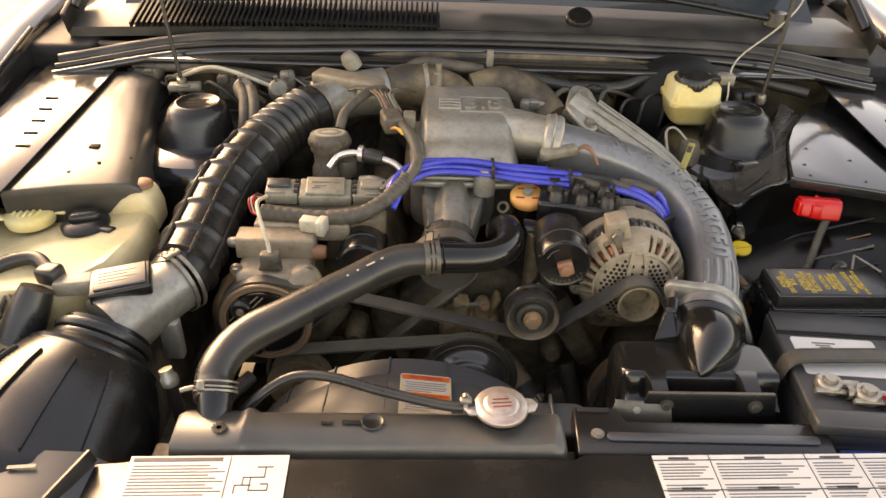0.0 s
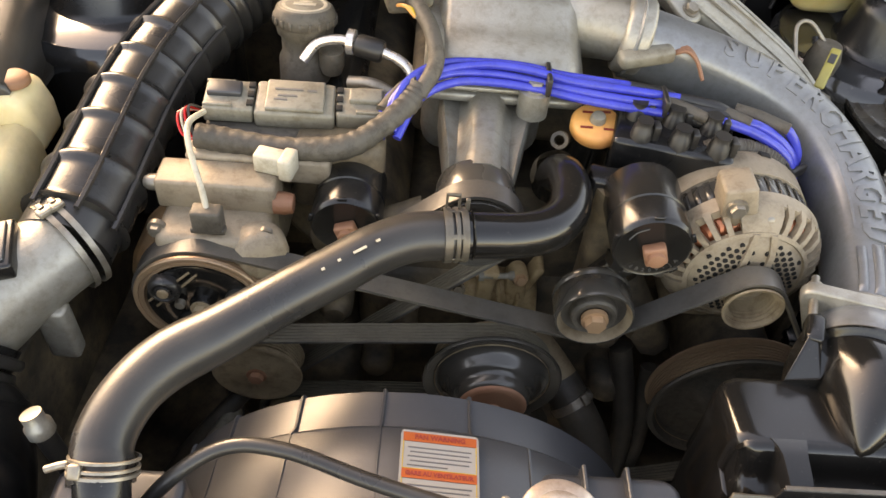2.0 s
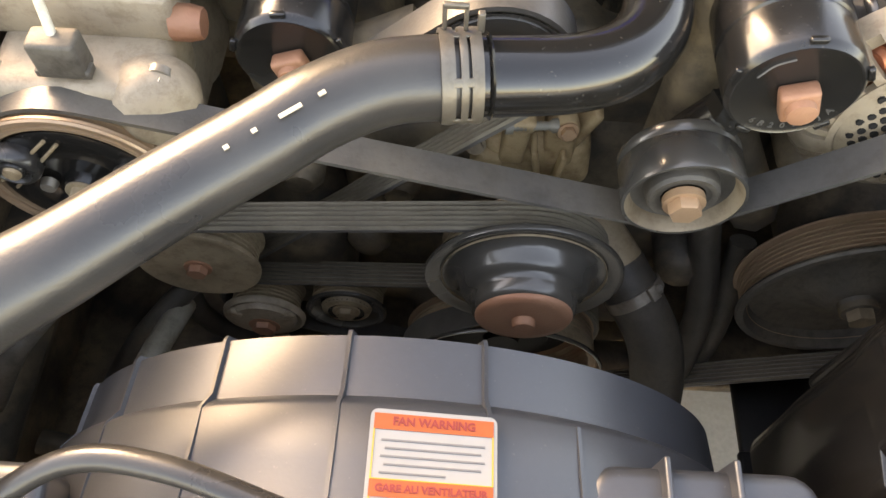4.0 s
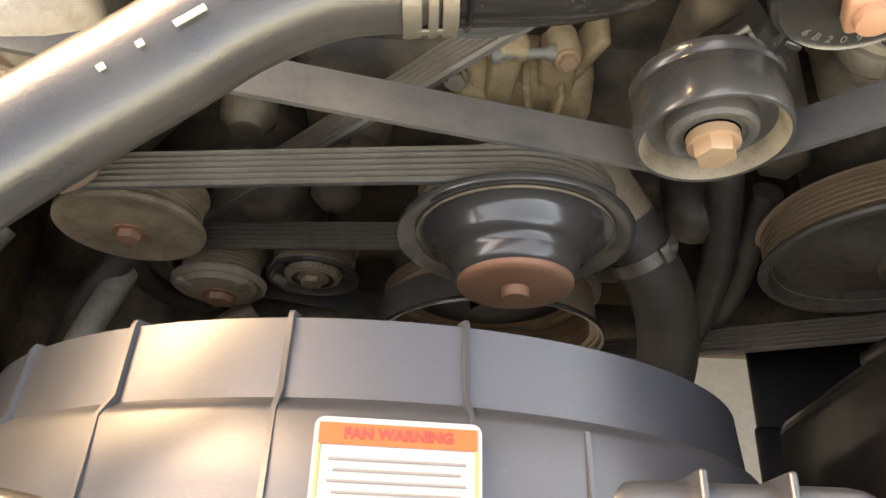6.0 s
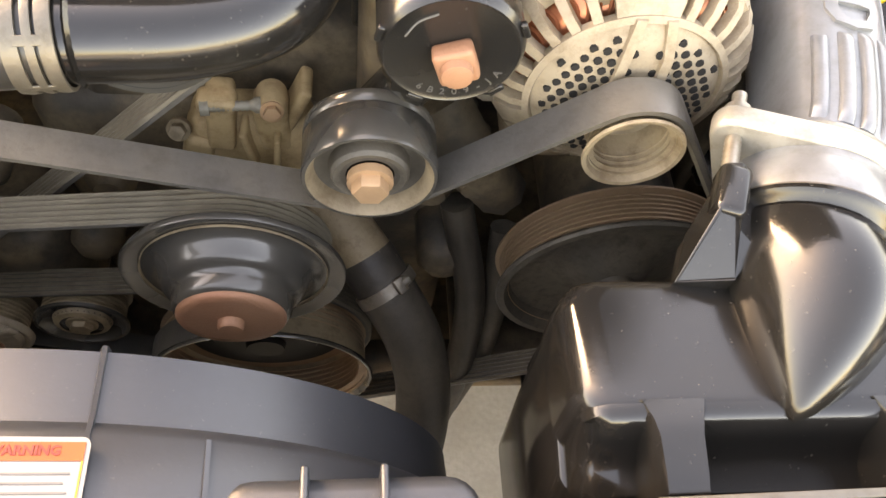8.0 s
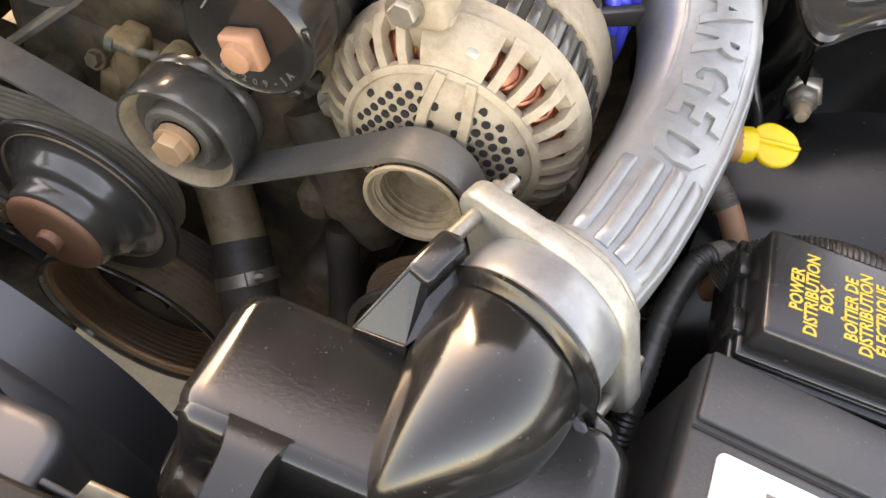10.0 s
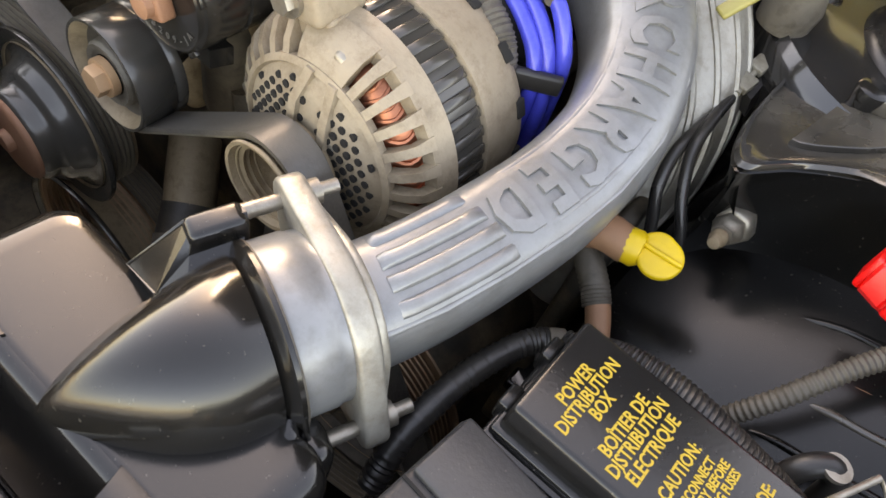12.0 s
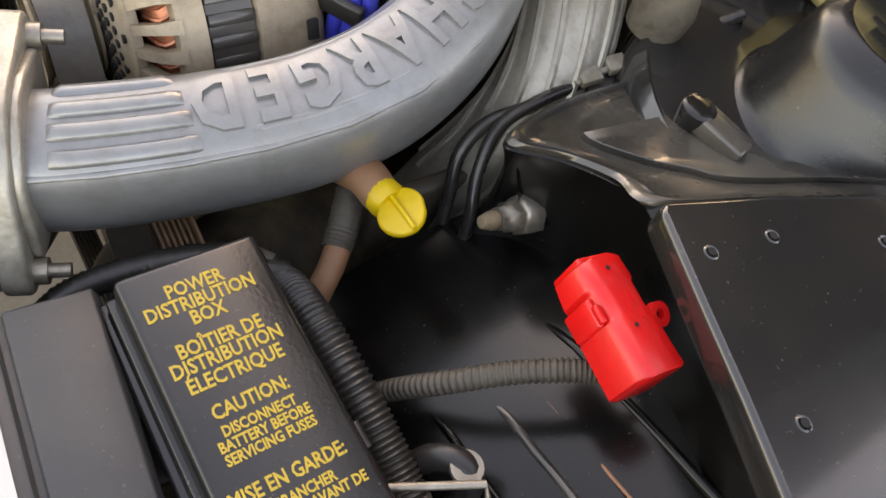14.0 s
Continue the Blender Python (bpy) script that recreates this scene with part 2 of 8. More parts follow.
def lathe(profile, m, segs=40, closed=False, start=0.0, sweep=360.0):
    """Turns (radius, height) pairs round the z axis of m."""
    bm = bmesh.new()
    full = sweep >= 359.9
    count = segs if full else segs + 1
    rings = []
    for r, h in profile:
        if r < 1e-6 and full:
            rings.append([bm.verts.new(m @ Vector((0, 0, h)))])
        else:
            rings.append([bm.verts.new(m @ Vector((r * math.cos(radians(start + sweep * i / segs)), r * math.sin(radians(start + sweep * i / segs)), h))) for i in range(count)])
    pairs = list(zip(rings, rings[1:]))
    if closed:
        pairs.append((rings[-1], rings[0]))
    for a, b in pairs:
        n = segs
        for i in range(n):
            j = (i + 1) % count if full else i + 1
            if len(a) == 1 and len(b) == 1:
                continue
            if len(a) == 1:
                bm.faces.new((a[0], b[i], b[j]))
            elif len(b) == 1:
                bm.faces.new((a[i], a[j], b[0]))
            else:
                bm.faces.new((a[i], a[j], b[j], b[i]))
    bmesh.ops.recalc_face_normals(bm, faces=bm.faces)
    return bm


def spline(points, steps=8):
    """Catmull-Rom through points of any length of tuple."""
    pts = [Vector(p) for p in points]
    pts = [2 * pts[0] - pts[1]] + pts + [2 * pts[-1] - pts[-2]]
    out = []
    for i in range(1, len(pts) - 2):
        p0, p1, p2, p3 = pts[i - 1:i + 3]
        for k in range(steps):
            t = k / steps
            out.append(0.5 * (2 * p1 + (p2 - p0) * t + (2 * p0 - 5 * p1 + 4 * p2 - p3) * t * t + (3 * p1 - p0 - 3 * p2 + p3) * t ** 3))
    out.append(pts[-2])
    return out


def tube(points, radius, segs=14, steps=8, caps=True, ribs=None, smooth_path=True):
    """A tube along points; radius is a number, a list for the given points, or a function of 0..1."""
    path = spline(points, steps) if smooth_path else [Vector(p) for p in points]
    n = len(path)
    if callable(radius):
        radii = [radius(i / (n - 1)) for i in range(n)]
    elif isinstance(radius, (list, tuple)):
        k = [(i / (n - 1)) * (len(radius) - 1) for i in range(n)]
        radii = [radius[min(int(q), len(radius) - 2)] * (1 - (q - min(int(q), len(radius) - 2))) + radius[min(int(q), len(radius) - 2) + 1] * (q - min(int(q), len(radius) - 2)) for q in k]
    else:
        radii = [radius] * n
    bm = bmesh.new()
    rings = []
    t0 = (path[1] - path[0]).normalized()
    side = t0.orthogonal().normalized()
    for i, p in enumerate(path):
        t = (path[min(i + 1, n - 1)] - path[max(i - 1, 0)])
        t = t.normalized() if t.length > 1e-9 else t0
        side = (side - t * side.dot(t)).normalized()
        other = t.cross(side)
        rings.append([bm.verts.new(p + radii[i] * (math.cos(math.tau * j / segs) * side + math.sin(math.tau * j / segs) * other)) for j in range(segs)])
    for a, b in zip(rings, rings[1:]):
        for j in range(segs):
            bm.faces.new((a[j], a[(j + 1) % segs], b[(j + 1) % segs], b[j]))
    if caps:
        bm.faces.new(rings[0])
        bm.faces.new(rings[-1][::-1])
    bmesh.ops.recalc_face_normals(bm, faces=bm.faces)
    return bm


def box(size, m=None, bevel=0.003, segs=2, taper=(1, 1)):
    """A bevelled box centred on m; taper narrows its top."""
    bm = bmesh.new()
    bmesh.ops.create_cube(bm, size=1)
    for v in bm.verts:
        k = taper if v.co.z > 0 else (1, 1)
        v.co = Vector((v.co.x * size[0] * k[0], v.co.y * size[1] * k[1], v.co.z * size[2]))
    if bevel:
        bmesh.ops.bevel(bm, geom=list(bm.edges), offset=min(bevel, 0.45 * min(size)), segments=segs, profile=0.5, affect="EDGES")
    if m is not None:
        bmesh.ops.transform(bm, matrix=m, verts=bm.verts)
    return bm


def prism(outline, depth, m, bevel=0.002, segs=2):
    """An outline in the xy plane of m, pulled along its z by depth."""
    bm = bmesh.new()
    low = [bm.verts.new((x, y, 0)) for x, y in outline]
    f = bm.faces.new(low)
    got = bmesh.ops.extrude_face_region(bm, geom=[f])
    bmesh.ops.translate(bm, verts=[g for g in got["geom"] if isinstance(g, bmesh.types.BMVert)], vec=(0, 0, depth))
    bmesh.ops.recalc_face_normals(bm, faces=bm.faces)
    if bevel:
        sharp = [e for e in bm.edges if e.calc_face_angle(0) > 0.5]
        bmesh.ops.bevel(bm, geom=sharp, offset=bevel, segments=segs, profile=0.5, affect="EDGES")
    bmesh.ops.transform(bm, matrix=m, verts=bm.verts)
    return bm


def loft(sections, closed_ends=True):
    """Skins rings of equal length."""
    bm = bmesh.new()
    rings = [[bm.verts.new(p) for p in s] for s in sections]
    n = len(rings[0])
    for a, b in zip(rings, rings[1:]):
        for j in range(n):
            bm.faces.new((a[j], a[(j + 1) % n], b[(j + 1) % n], b[j]))
    if closed_ends:
        bm.faces.new(rings[0])
        bm.faces.new(rings[-1][::-1])
    bmesh.ops.recalc_face_normals(bm, faces=bm.faces)
    return bm


def rounded(w, d, r, n=5):
    """The outline of a rounded rectangle."""
    out = []
    for cx, cy, a in ((w / 2 - r, d / 2 - r, 0), (-w / 2 + r, d / 2 - r, 90), (-w / 2 + r, -d / 2 + r, 180), (w / 2 - r, -d / 2 + r, 270)):
        out += [(cx + r * math.cos(radians(a + 90 * i / n)), cy + r * math.sin(radians(a + 90 * i / n))) for i in range(n + 1)]
    return out


def hexbolt(m, r=0.008, h=0.007, washer=1.35):
    bm = lathe([(0, h), (r * 0.93, h), (r, h * 0.85), (r, 0.0016), (r * washer, 0.0016), (r * washer, -0.002)], m, 6)
    return add(bm, lathe([(0, 0.0018), (r * washer, 0.0018), (r * washer, -0.004)], m, 18))


def lettering(words, m, size, mat, parent, name="lettering", depth=0.0006, align="LEFT", squash=1.0, label="", bold=0.0, bend=0.0):
    """Words in the built-in font, as a mesh, in the xy plane of m."""
    cu = bpy.data.curves.new(name, "FONT")
    cu.body, cu.size, cu.extrude, cu.align_x, cu.offset = words, size, depth, align, bold
    cu.align_y = "CENTER"
    cu.resolution_u = 2
    tmp = bpy.data.objects.new("tmp", cu)
    me = bpy.data.meshes.new_from_object(tmp)
    bpy.data.objects.remove(tmp)
    bm = bmesh.new()
    bm.from_mesh(me)
    bpy.data.meshes.remove(me)
    if bend:
        for k in range(-5, 6):
            bmesh.ops.bisect_plane(bm, geom=bm.verts[:] + bm.edges[:] + bm.faces[:], plane_co=(0, size * 0.07 * k, 0), plane_no=(0, 1, 0))
        for v in bm.verts:
            v.co.z -= bend * v.co.y ** 2
    bmesh.ops.transform(bm, matrix=m @ Matrix.Diagonal((squash, 1, 1, 1)), verts=bm.verts)
    return part(name, bm, mat, parent, label, smooth=30)


def bars(rects, m, mat, parent, name="printed_text", thick=0.0006, label=""):
    """Printed bars: rectangles (x, y, w, h) in the plane of m, each a part of its own."""
    for x, y, w, h in rects:
        last = part(name, box((w, h, thick), m @ Matrix.Translation((x + w / 2, y + h / 2, 0)), 0), mat, parent, label)
    return last


def T(x, y, z):
    return Matrix.Translation((x, y, z))


def plane_at(o, right, up):
    """A matrix at o with x along right and y along up."""
    x = Vector(right).normalized()
    z = x.cross(Vector(up)).normalized()
    y = z.cross(x)
    m = Matrix((x, y, z)).transposed().to_4x4()
    m.translation = Vector(o)
    return m


def clamp_band(name, centre, axis, r, parent, w=0.009):
    m = frame_of(centre, axis)
    b = part(name, lathe([(r, -w / 2), (r + 0.0016, -w / 2), (r + 0.0016, w / 2), (r, w / 2)], m, 32, closed=True), "steel", parent, "worm-drive steel hose clamp")
    part("screw", box((0.010, 0.006, 0.014), m @ T(0, r + 0.0035, 0), 0.0015), "steel", b)
    part("screw_head", hexbolt(m @ T(0.006, r + 0.0035, 0) @ Matrix.Rotation(radians(90), 4, "Y"), 0.0034, 0.004), "steel", b)
    return b


FORWARD = (0, -1, 0)
UP = (0, 0, 1)


# ---- ground and car body ----
def ground():
    bm = bmesh.new()
    bmesh.ops.create_grid(bm, x_segments=2, y_segments=2, size=300)
    tagged(part("ground", bm, "concrete"), "pale weathered concrete paving under the parked car", "ground", kind="structure")


ground()


def car_body():
    car = thing("car_body", (0, 1.2, 0.0), "black coupe body with its bonnet open round the engine bay", "car")
    # fenders: a rolled outer skin from the front to the doors
    for s, name in ((-1, "fender"), (1, "fender")):
        sec = []
        for y, z, x in ((0.45, 0.80, 0.82), (0.8, 0.842, 0.86), (1.2, 0.892, 0.89), (1.6, 0.935, 0.93), (2.0, 0.96, 0.95), (2.6, 0.97, 0.96)):
            sec.append([(s * (x + dx), y, z + dz) for dx, dz in ((-0.02, -0.07), (-0.015, -0.02), (0.0, -0.002), (0.03, 0.0), (0.07, -0.02), (0.10, -0.08), (0.11, -0.30), (0.10, -0.42), (0.06, -0.30), (0.02, -0.10))])
        f = part("fender", loft(sec), "paint", car, "black painted front wing")
        part("edge_strip", tube([(s * 0.825, 0.5, 0.790), (s * 0.865, 0.9, 0.842), (s * 0.895, 1.3, 0.889), (s * 0.925, 1.62, 0.924)], 0.005, 8), "cable", f, "black rubber wing seal")
        # side strip beside the apron; its slots are boxes painted dark like shaded openings
        strip = part("side_rail", prism([(0, 0), (0.140, 0), (0.140, 0.62), (0, 0.62)], 0.004, plane_at((-0.864 if s < 0 else 0.724, 1.02, 0.856), (1, 0, 0), (0, 1, 0.03)), 0.001), "paint", car)
        for k in range(5):
            part("slot", box((0.024, 0.0065, 0.003), T(s * (0.757 + 0.008 * k), 1.185 + 0.048 * k, 0.8655 + 0.00144 * k), 0.001), "hole", strip)
        part("inner_wall", box((0.012, 1.2, 0.28), T(s * 0.868, 1.05, 0.69), 0.003), "paint", car)
    # firewall, cowl shelf, seal
    part("firewall", box((1.66, 0.02, 0.86), T(0, 1.62, 0.47), 0.004), "dirty", car)
    part("cowl_shelf", box((1.62, 0.10, 0.012), T(0, 1.60, 0.885), 0.004), "paint", car)
    curve = [(-0.84, 1.54, 0.885), (-0.6, 1.62, 0.908), (-0.38, 1.645, 0.912), (0, 1.665, 0.916), (0.38, 1.655, 0.916), (0.6, 1.63, 0.913), (0.82, 1.56, 0.895)]
    seal = part("weather_seal", tube(curve, 0.013, 12), "cowl", car, "dusty black rubber bonnet seal")
    part("seal_lip", tube([(x, y - 0.022, z - 0.006) for x, y, z in curve], 0.007, 8), "cable", seal)
    part("seal_channel", tube([(x, y - 0.04, z - 0.016) for x, y, z in curve], 0.009, 8), "paint", seal)
    cowl = part("cowl_panel", loft([[(x, y0 + dy - 0.06 * (abs(x) / 0.85) ** 2, z) for dy, z in ((0.03, 0.925), (0.09, 0.938), (0.22, 0.935), (0.22, 0.92), (0.03, 0.905))] for x, y0 in [(-0.85 + 0.17 * i, 1.66) for i in range(11)]]), "cowl", car, "black plastic cowl panel below the windscreen")
    part("cowl_emblem", lathe([(0, 0.006), (0.026, 0.006), (0.03, 0.0), (0.03, -0.01)], frame_of((0.24, 1.735, 0.946), (0, -0.5, 1)), 20), "plastic", cowl)
    # air grille: slats over a near-black slab that paints the shade behind them
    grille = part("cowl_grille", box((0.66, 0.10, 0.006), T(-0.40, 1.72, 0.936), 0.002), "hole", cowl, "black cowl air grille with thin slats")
    for k in range(58):
        x = -0.72 + 0.0113 * k
        part("slat", box((0.0042, 0.105, 0.012), T(x, 1.72 - 0.05 * (x / 0.85) ** 2, 0.944) @ Matrix.Rotation(radians(12), 4, "X"), 0), "trim", grille)
    # windscreen, wipers
    part("windscreen", loft([[(x, 1.86 - 0.10 * (x / 0.8) ** 2 + dy, 0.93 + dz) for dy, dz in ((0, 0), (0.75, 0.42), (0.75, 0.414), (0, -0.006))] for x in [-0.78 + 0.156 * i for i in range(11)]]), "glass", car, "dark tinted windscreen reflecting the sky")
    part("roof", loft([[(-w, y, z - 0.035), (-w + 0.05, y, z - 0.004), (0, y, z + 0.015), (w - 0.05, y, z - 0.004), (w, y, z - 0.035)] for y, w, z in ((2.56, 0.62, 1.345), (2.9, 0.63, 1.375), (3.3, 0.62, 1.37), (3.7, 0.58, 1.32))]), "paint", car)
    part("cabin_glass", loft([[(-0.80, y0, 0.95), (-w, y, z - 0.03), (w, y, z - 0.03), (0.80, y0, 0.95)] for y0, y, w, z in ((1.95, 2.56, 0.60, 1.345), (2.9, 2.9, 0.61, 1.37), (3.5, 3.4, 0.60, 1.36), (4.15, 3.7, 0.56, 1.31))]), "glass", car, "dark tinted side and rear windows")
    part("body_shell", loft([[(-w, y, z0), (-w, y, z1 - 0.12), (-w + 0.07, y, z1), (w - 0.07, y, z1), (w, y, z1 - 0.12), (w, y, z0)] for y, w, z0, z1 in ((2.05, 0.97, 0.25, 0.955), (2.6, 0.965, 0.22, 0.96), (3.4, 0.95, 0.22, 0.985), (4.1, 0.91, 0.28, 0.99), (4.5, 0.85, 0.34, 0.94), (4.58, 0.80, 0.45, 0.82))]), "paint", car, "black doors and rear body")
    part("front_bumper", box((1.72, 0.26, 0.42), T(0, 0.27, 0.47), 0.07, 4), "paint", car)
    for s in (-1, 1):
        part("lamp_shelf", box((0.30, 0.72, 0.02), T(s * 0.735, 0.70, 0.47), 0.005), "trim", car)
        part("rear_wheel", lathe([(0.0, -0.09), (0.20, -0.09), (0.31, -0.10), (0.325, -0.08), (0.325, 0.08), (0.31, 0.10), (0.20, 0.09), (0, 0.09)], frame_of((s * 0.88, 3.85, 0.325), (1, 0, 0)), 40), "cable", car, "black rubber tyre")
    for a, b in (((0.02, 1.80, 0.965), (0.66, 1.74, 0.955)), ((-0.62, 1.80, 0.965), (-0.02, 1.84, 0.975))):
        w = part("wiper_arm", tube([a, ((a[0] + b[0]) / 2, (a[1] + b[1]) / 2 + 0.02, 0.985), b], 0.007, 8), "plastic", car)
        part("wiper_blade", tube([(a[0], a[1] + 0.02, a[2] + 0.004), (b[0] - 0.1, b[1] + 0.06, b[2] + 0.012)], 0.005, 6), "cable", w)
    part("wiper_pivot", lathe([(0, 0.03), (0.02, 0.028), (0.025, 0)], T(0.68, 1.74, 0.94), 16), "plastic", car)
    # hinges
    for s in (-1, 1):
        h = part("bonnet_hinge", box((0.012, 0.16, 0.05), T(s * 0.85, 1.70, 0.96) @ Matrix.Rotation(radians(20), 4, "X"), 0.003), "cable", car, "black steel bonnet hinge")
        part("hinge_arm", tube([(s * 0.84, 1.66, 0.96), (s * 0.81, 1.72, 1.02), (s * 0.72, 1.80, 1.14)], 0.01, 8), "cable", h)
        part("gas_strut", tube([(s * 0.585, 1.50, 0.86), (s * 0.60, 1.51, 0.98), (s * 0.66, 1.62, 1.60)], 0.004, 10, smooth_path=False), "cable", car, "slim black gas strut holding the bonnet")
        part("strut_ball", lathe([(0, 0.012), (0.009, 0.008), (0.011, 0), (0.009, -0.01), (0, -0.012)], T(s * 0.585, 1.50, 0.86), 12), "steel", car)
    # open bonnet above, hinged at the cowl
    hood = part("bonnet", loft([[(x, 1.88 - 0.26 * k, 1.06 + 1.04 * k - 0.05 * (x / 0.75) ** 2 + e) for k, e in ((0, 0), (0.5, 0.03), (1, 0), (1, -0.03), (0.5, 0.0), (0, -0.03))] for x in [-0.74 + 0.148 * i for i in range(11)]]), "paint", car, "raised black bonnet")
    # unseen felt sheet, added to darken what glossy surfaces below reflect
    part("unseen_bonnet_liner", box((1.16, 0.012, 0.98), T(0, 1.722, 1.55) @ Matrix.Rotation(radians(14), 4, "X"), 0.004), "liner", hood, "unseen dark felt lining added to dim reflections")
    # wheels carry the car
    for s in (-1, 1):
        wheel = part("wheel", lathe([(0.0, -0.09), (0.20, -0.09), (0.31, -0.10), (0.325, -0.08), (0.325, 0.08), (0.31, 0.10), (0.20, 0.09), (0, 0.09)], frame_of((s * 0.80, 1.35, 0.325), (1, 0, 0)), 40), "cable", car, "black rubber tyre")
    # lower sheet metal that closes the bay
    for s in (-1, 1):
        part("cowl_corner", box((0.24, 0.62, 0.34), T(s * 0.90, 1.88, 0.735), 0.02, 3), "trim", car)
        part("wing_filler", box((0.10, 1.25, 0.03), T(s * 0.89, 1.06, 0.825) @ Matrix.Rotation(radians(2), 4, "X"), 0.004), "trim", car)
    part("crossmember", box((1.1, 0.10, 0.08), T(0, 1.10, 0.16), 0.01), "dirty", car)
    for s in (-1, 1):
        part("frame_rail", tube([(s * 0.50, 0.5, 0.42), (s * 0.50, 1.0, 0.44), (s * 0.47, 1.6, 0.40)], 0.05, 8), "dirty", car)
    return car


car_body()


def undertray():
    u = thing("front_subframe", (0, 0.95, 0.18), "dirty black subframe and splash panels below the engine", "subframe")
    part("panel", box((0.44, 0.62, 0.012), T(-0.33, 0.98, 0.26), 0.004), "dirty", u)
    part("panel", box((0.34, 0.42, 0.012), T(0.36, 1.19, 0.28), 0.004), "dirty", u)
    part("panel", box((1.04, 1.10, 0.012), T(0, 1.70, 0.105), 0.004), "dirty", u)
    part("panel", box((0.20, 0.12, 0.012), T(0.365, 0.935, 0.295), 0.004), "trim", u)
    part("panel", box((0.20, 0.24, 0.012), T(0.36, 0.78, 0.30), 0.004), "trim", u)
    part("panel", box((0.24, 0.14, 0.012), T(-0.02, 1.14, 0.24), 0.004), "dirty", u)
    part("panel", box((0.26, 0.34, 0.012), T(-0.50, 0.60, 0.52), 0.004), "trim", u)
    for s in (-1, 1):
        part("side_wall", box((0.02, 0.9, 0.42), T(s * 0.515, 1.02, 0.44), 0.004), "dirty", u)
        part("mount_leg", tube([(s * 0.30, 1.12, 0.20), (s * 0.34, 1.10, 0.35), (s * 0.30, 1.12, 0.52)], 0.035, 10), "dirty", u)
    part("steering_rack", tube([(-0.45, 1.02, 0.24), (0.45, 1.02, 0.24)], 0.028, 14, smooth_path=False), "dirty", u)
    part("sway_bar", tube([(-0.48, 0.86, 0.34), (-0.30, 0.84, 0.30), (-0.05, 0.84, 0.28), (0.03, 0.84, 0.27)], 0.013, 10), "dirty", u)
    part("pump_body", box((0.16, 0.12, 0.14), T(-0.36, 1.08, 0.60), 0.03, 3), "dirty", u)
    part("pump_body", box((0.14, 0.14, 0.16), T(-0.24, 1.09, 0.43), 0.03, 3), "dirty", u)
    part("pump_body", lathe([(0.0, 0.0), (0.06, 0.0), (0.065, 0.02), (0.065, 0.14), (0, 0.15)], frame_of((0.322, 1.03, 0.492), (0, 1, 0)), 28), "dirty", u)
    for k, (a, b) in enumerate((((-0.44, 0.93, 0.30), (-0.31, 1.00, 0.47)), ((-0.42, 0.90, 0.25), (-0.24, 0.99, 0.34)), ((-0.36, 0.86, 0.42), (-0.33, 0.98, 0.44)), ((-0.45, 0.85, 0.50), (-0.36, 0.95, 0.58)))):
        part("oil_pipe", tube([a, ((a[0] + b[0]) / 2, (a[1] + b[1]) / 2 - 0.02, (a[2] + b[2]) / 2 + 0.03), b], 0.012, 10), ("soiled", "dirty", "connector", "loom")[k], u)
    for pts, r in (([(0.165, 1.05, 0.54), (0.190, 1.01, 0.43), (0.185, 0.97, 0.33), (0.17, 0.95, 0.20)], 0.015), ([(0.215, 1.05, 0.50), (0.215, 1.00, 0.38), (0.190, 0.97, 0.27), (0.17, 0.96, 0.18)], 0.013), ([(-0.232, 1.04, 0.36), (-0.300, 1.01, 0.30), (-0.335, 1.00, 0.38), (-0.330, 1.02, 0.48)], 0.011)):
        part("oil_pipe", tube(pts, r, 14), "soiled", u)


undertray()


def apron_left():
    a = thing("inner_wing", (-0.65, 1.25, 0.80), "glossy black sheet-metal inner wing beside the filter housing", "inner wing", "inner wings")
    sec = []
    for e, z in ((0.0, 0.832), (0.0005, 0.849), (0.002, 0.8525), (0.006, 0.8537), (0.10, 0.855), (0.24, 0.858), (0.38, 0.862), (0.47, 0.866), (0.475, 0.845)):
        ring = []
        for x, dz in ((-0.735, 0.0), (-0.70, 0.001), (-0.64, 0.002), (-0.58, 0.0), (-0.553, -0.004), (-0.540, -0.012), (-0.534, -0.03), (-0.532, -0.07)):
            ring.append((x - 0.10 * min(1, e / 0.4) * max(0, min(1, (x + 0.70) / 0.12)), 1.072 + 0.22 * (x + 0.64) + e * (1 - 0.3 * (x + 0.64)), z + dz))
        sec.append(ring + [(-0.56, 1.10 + e * 0.95, 0.77), (-0.735, 1.06 + e * 0.95, 0.77)])
    panel = part("apron_panel", loft(sec), "apron", a)
    part("square_hole", box((0.016, 0.013, 0.003), T(-0.648, 1.206, 0.8583), 0.0005), "hole", panel)
    for x, y in ((-0.655, 1.115), (-0.575, 1.17), (-0.62, 1.15)):
        part("clip_hole", lathe([(0, 0.002), (0.003, 0.002), (0.003, 0)], T(x, y, 0.8555), 10), "hole", panel)
    part("wheel_well", box((0.17, 0.40, 0.35), T(-0.685, 1.38, 0.64), 0.04, 4), "paint", a)
    return a


apron_left()


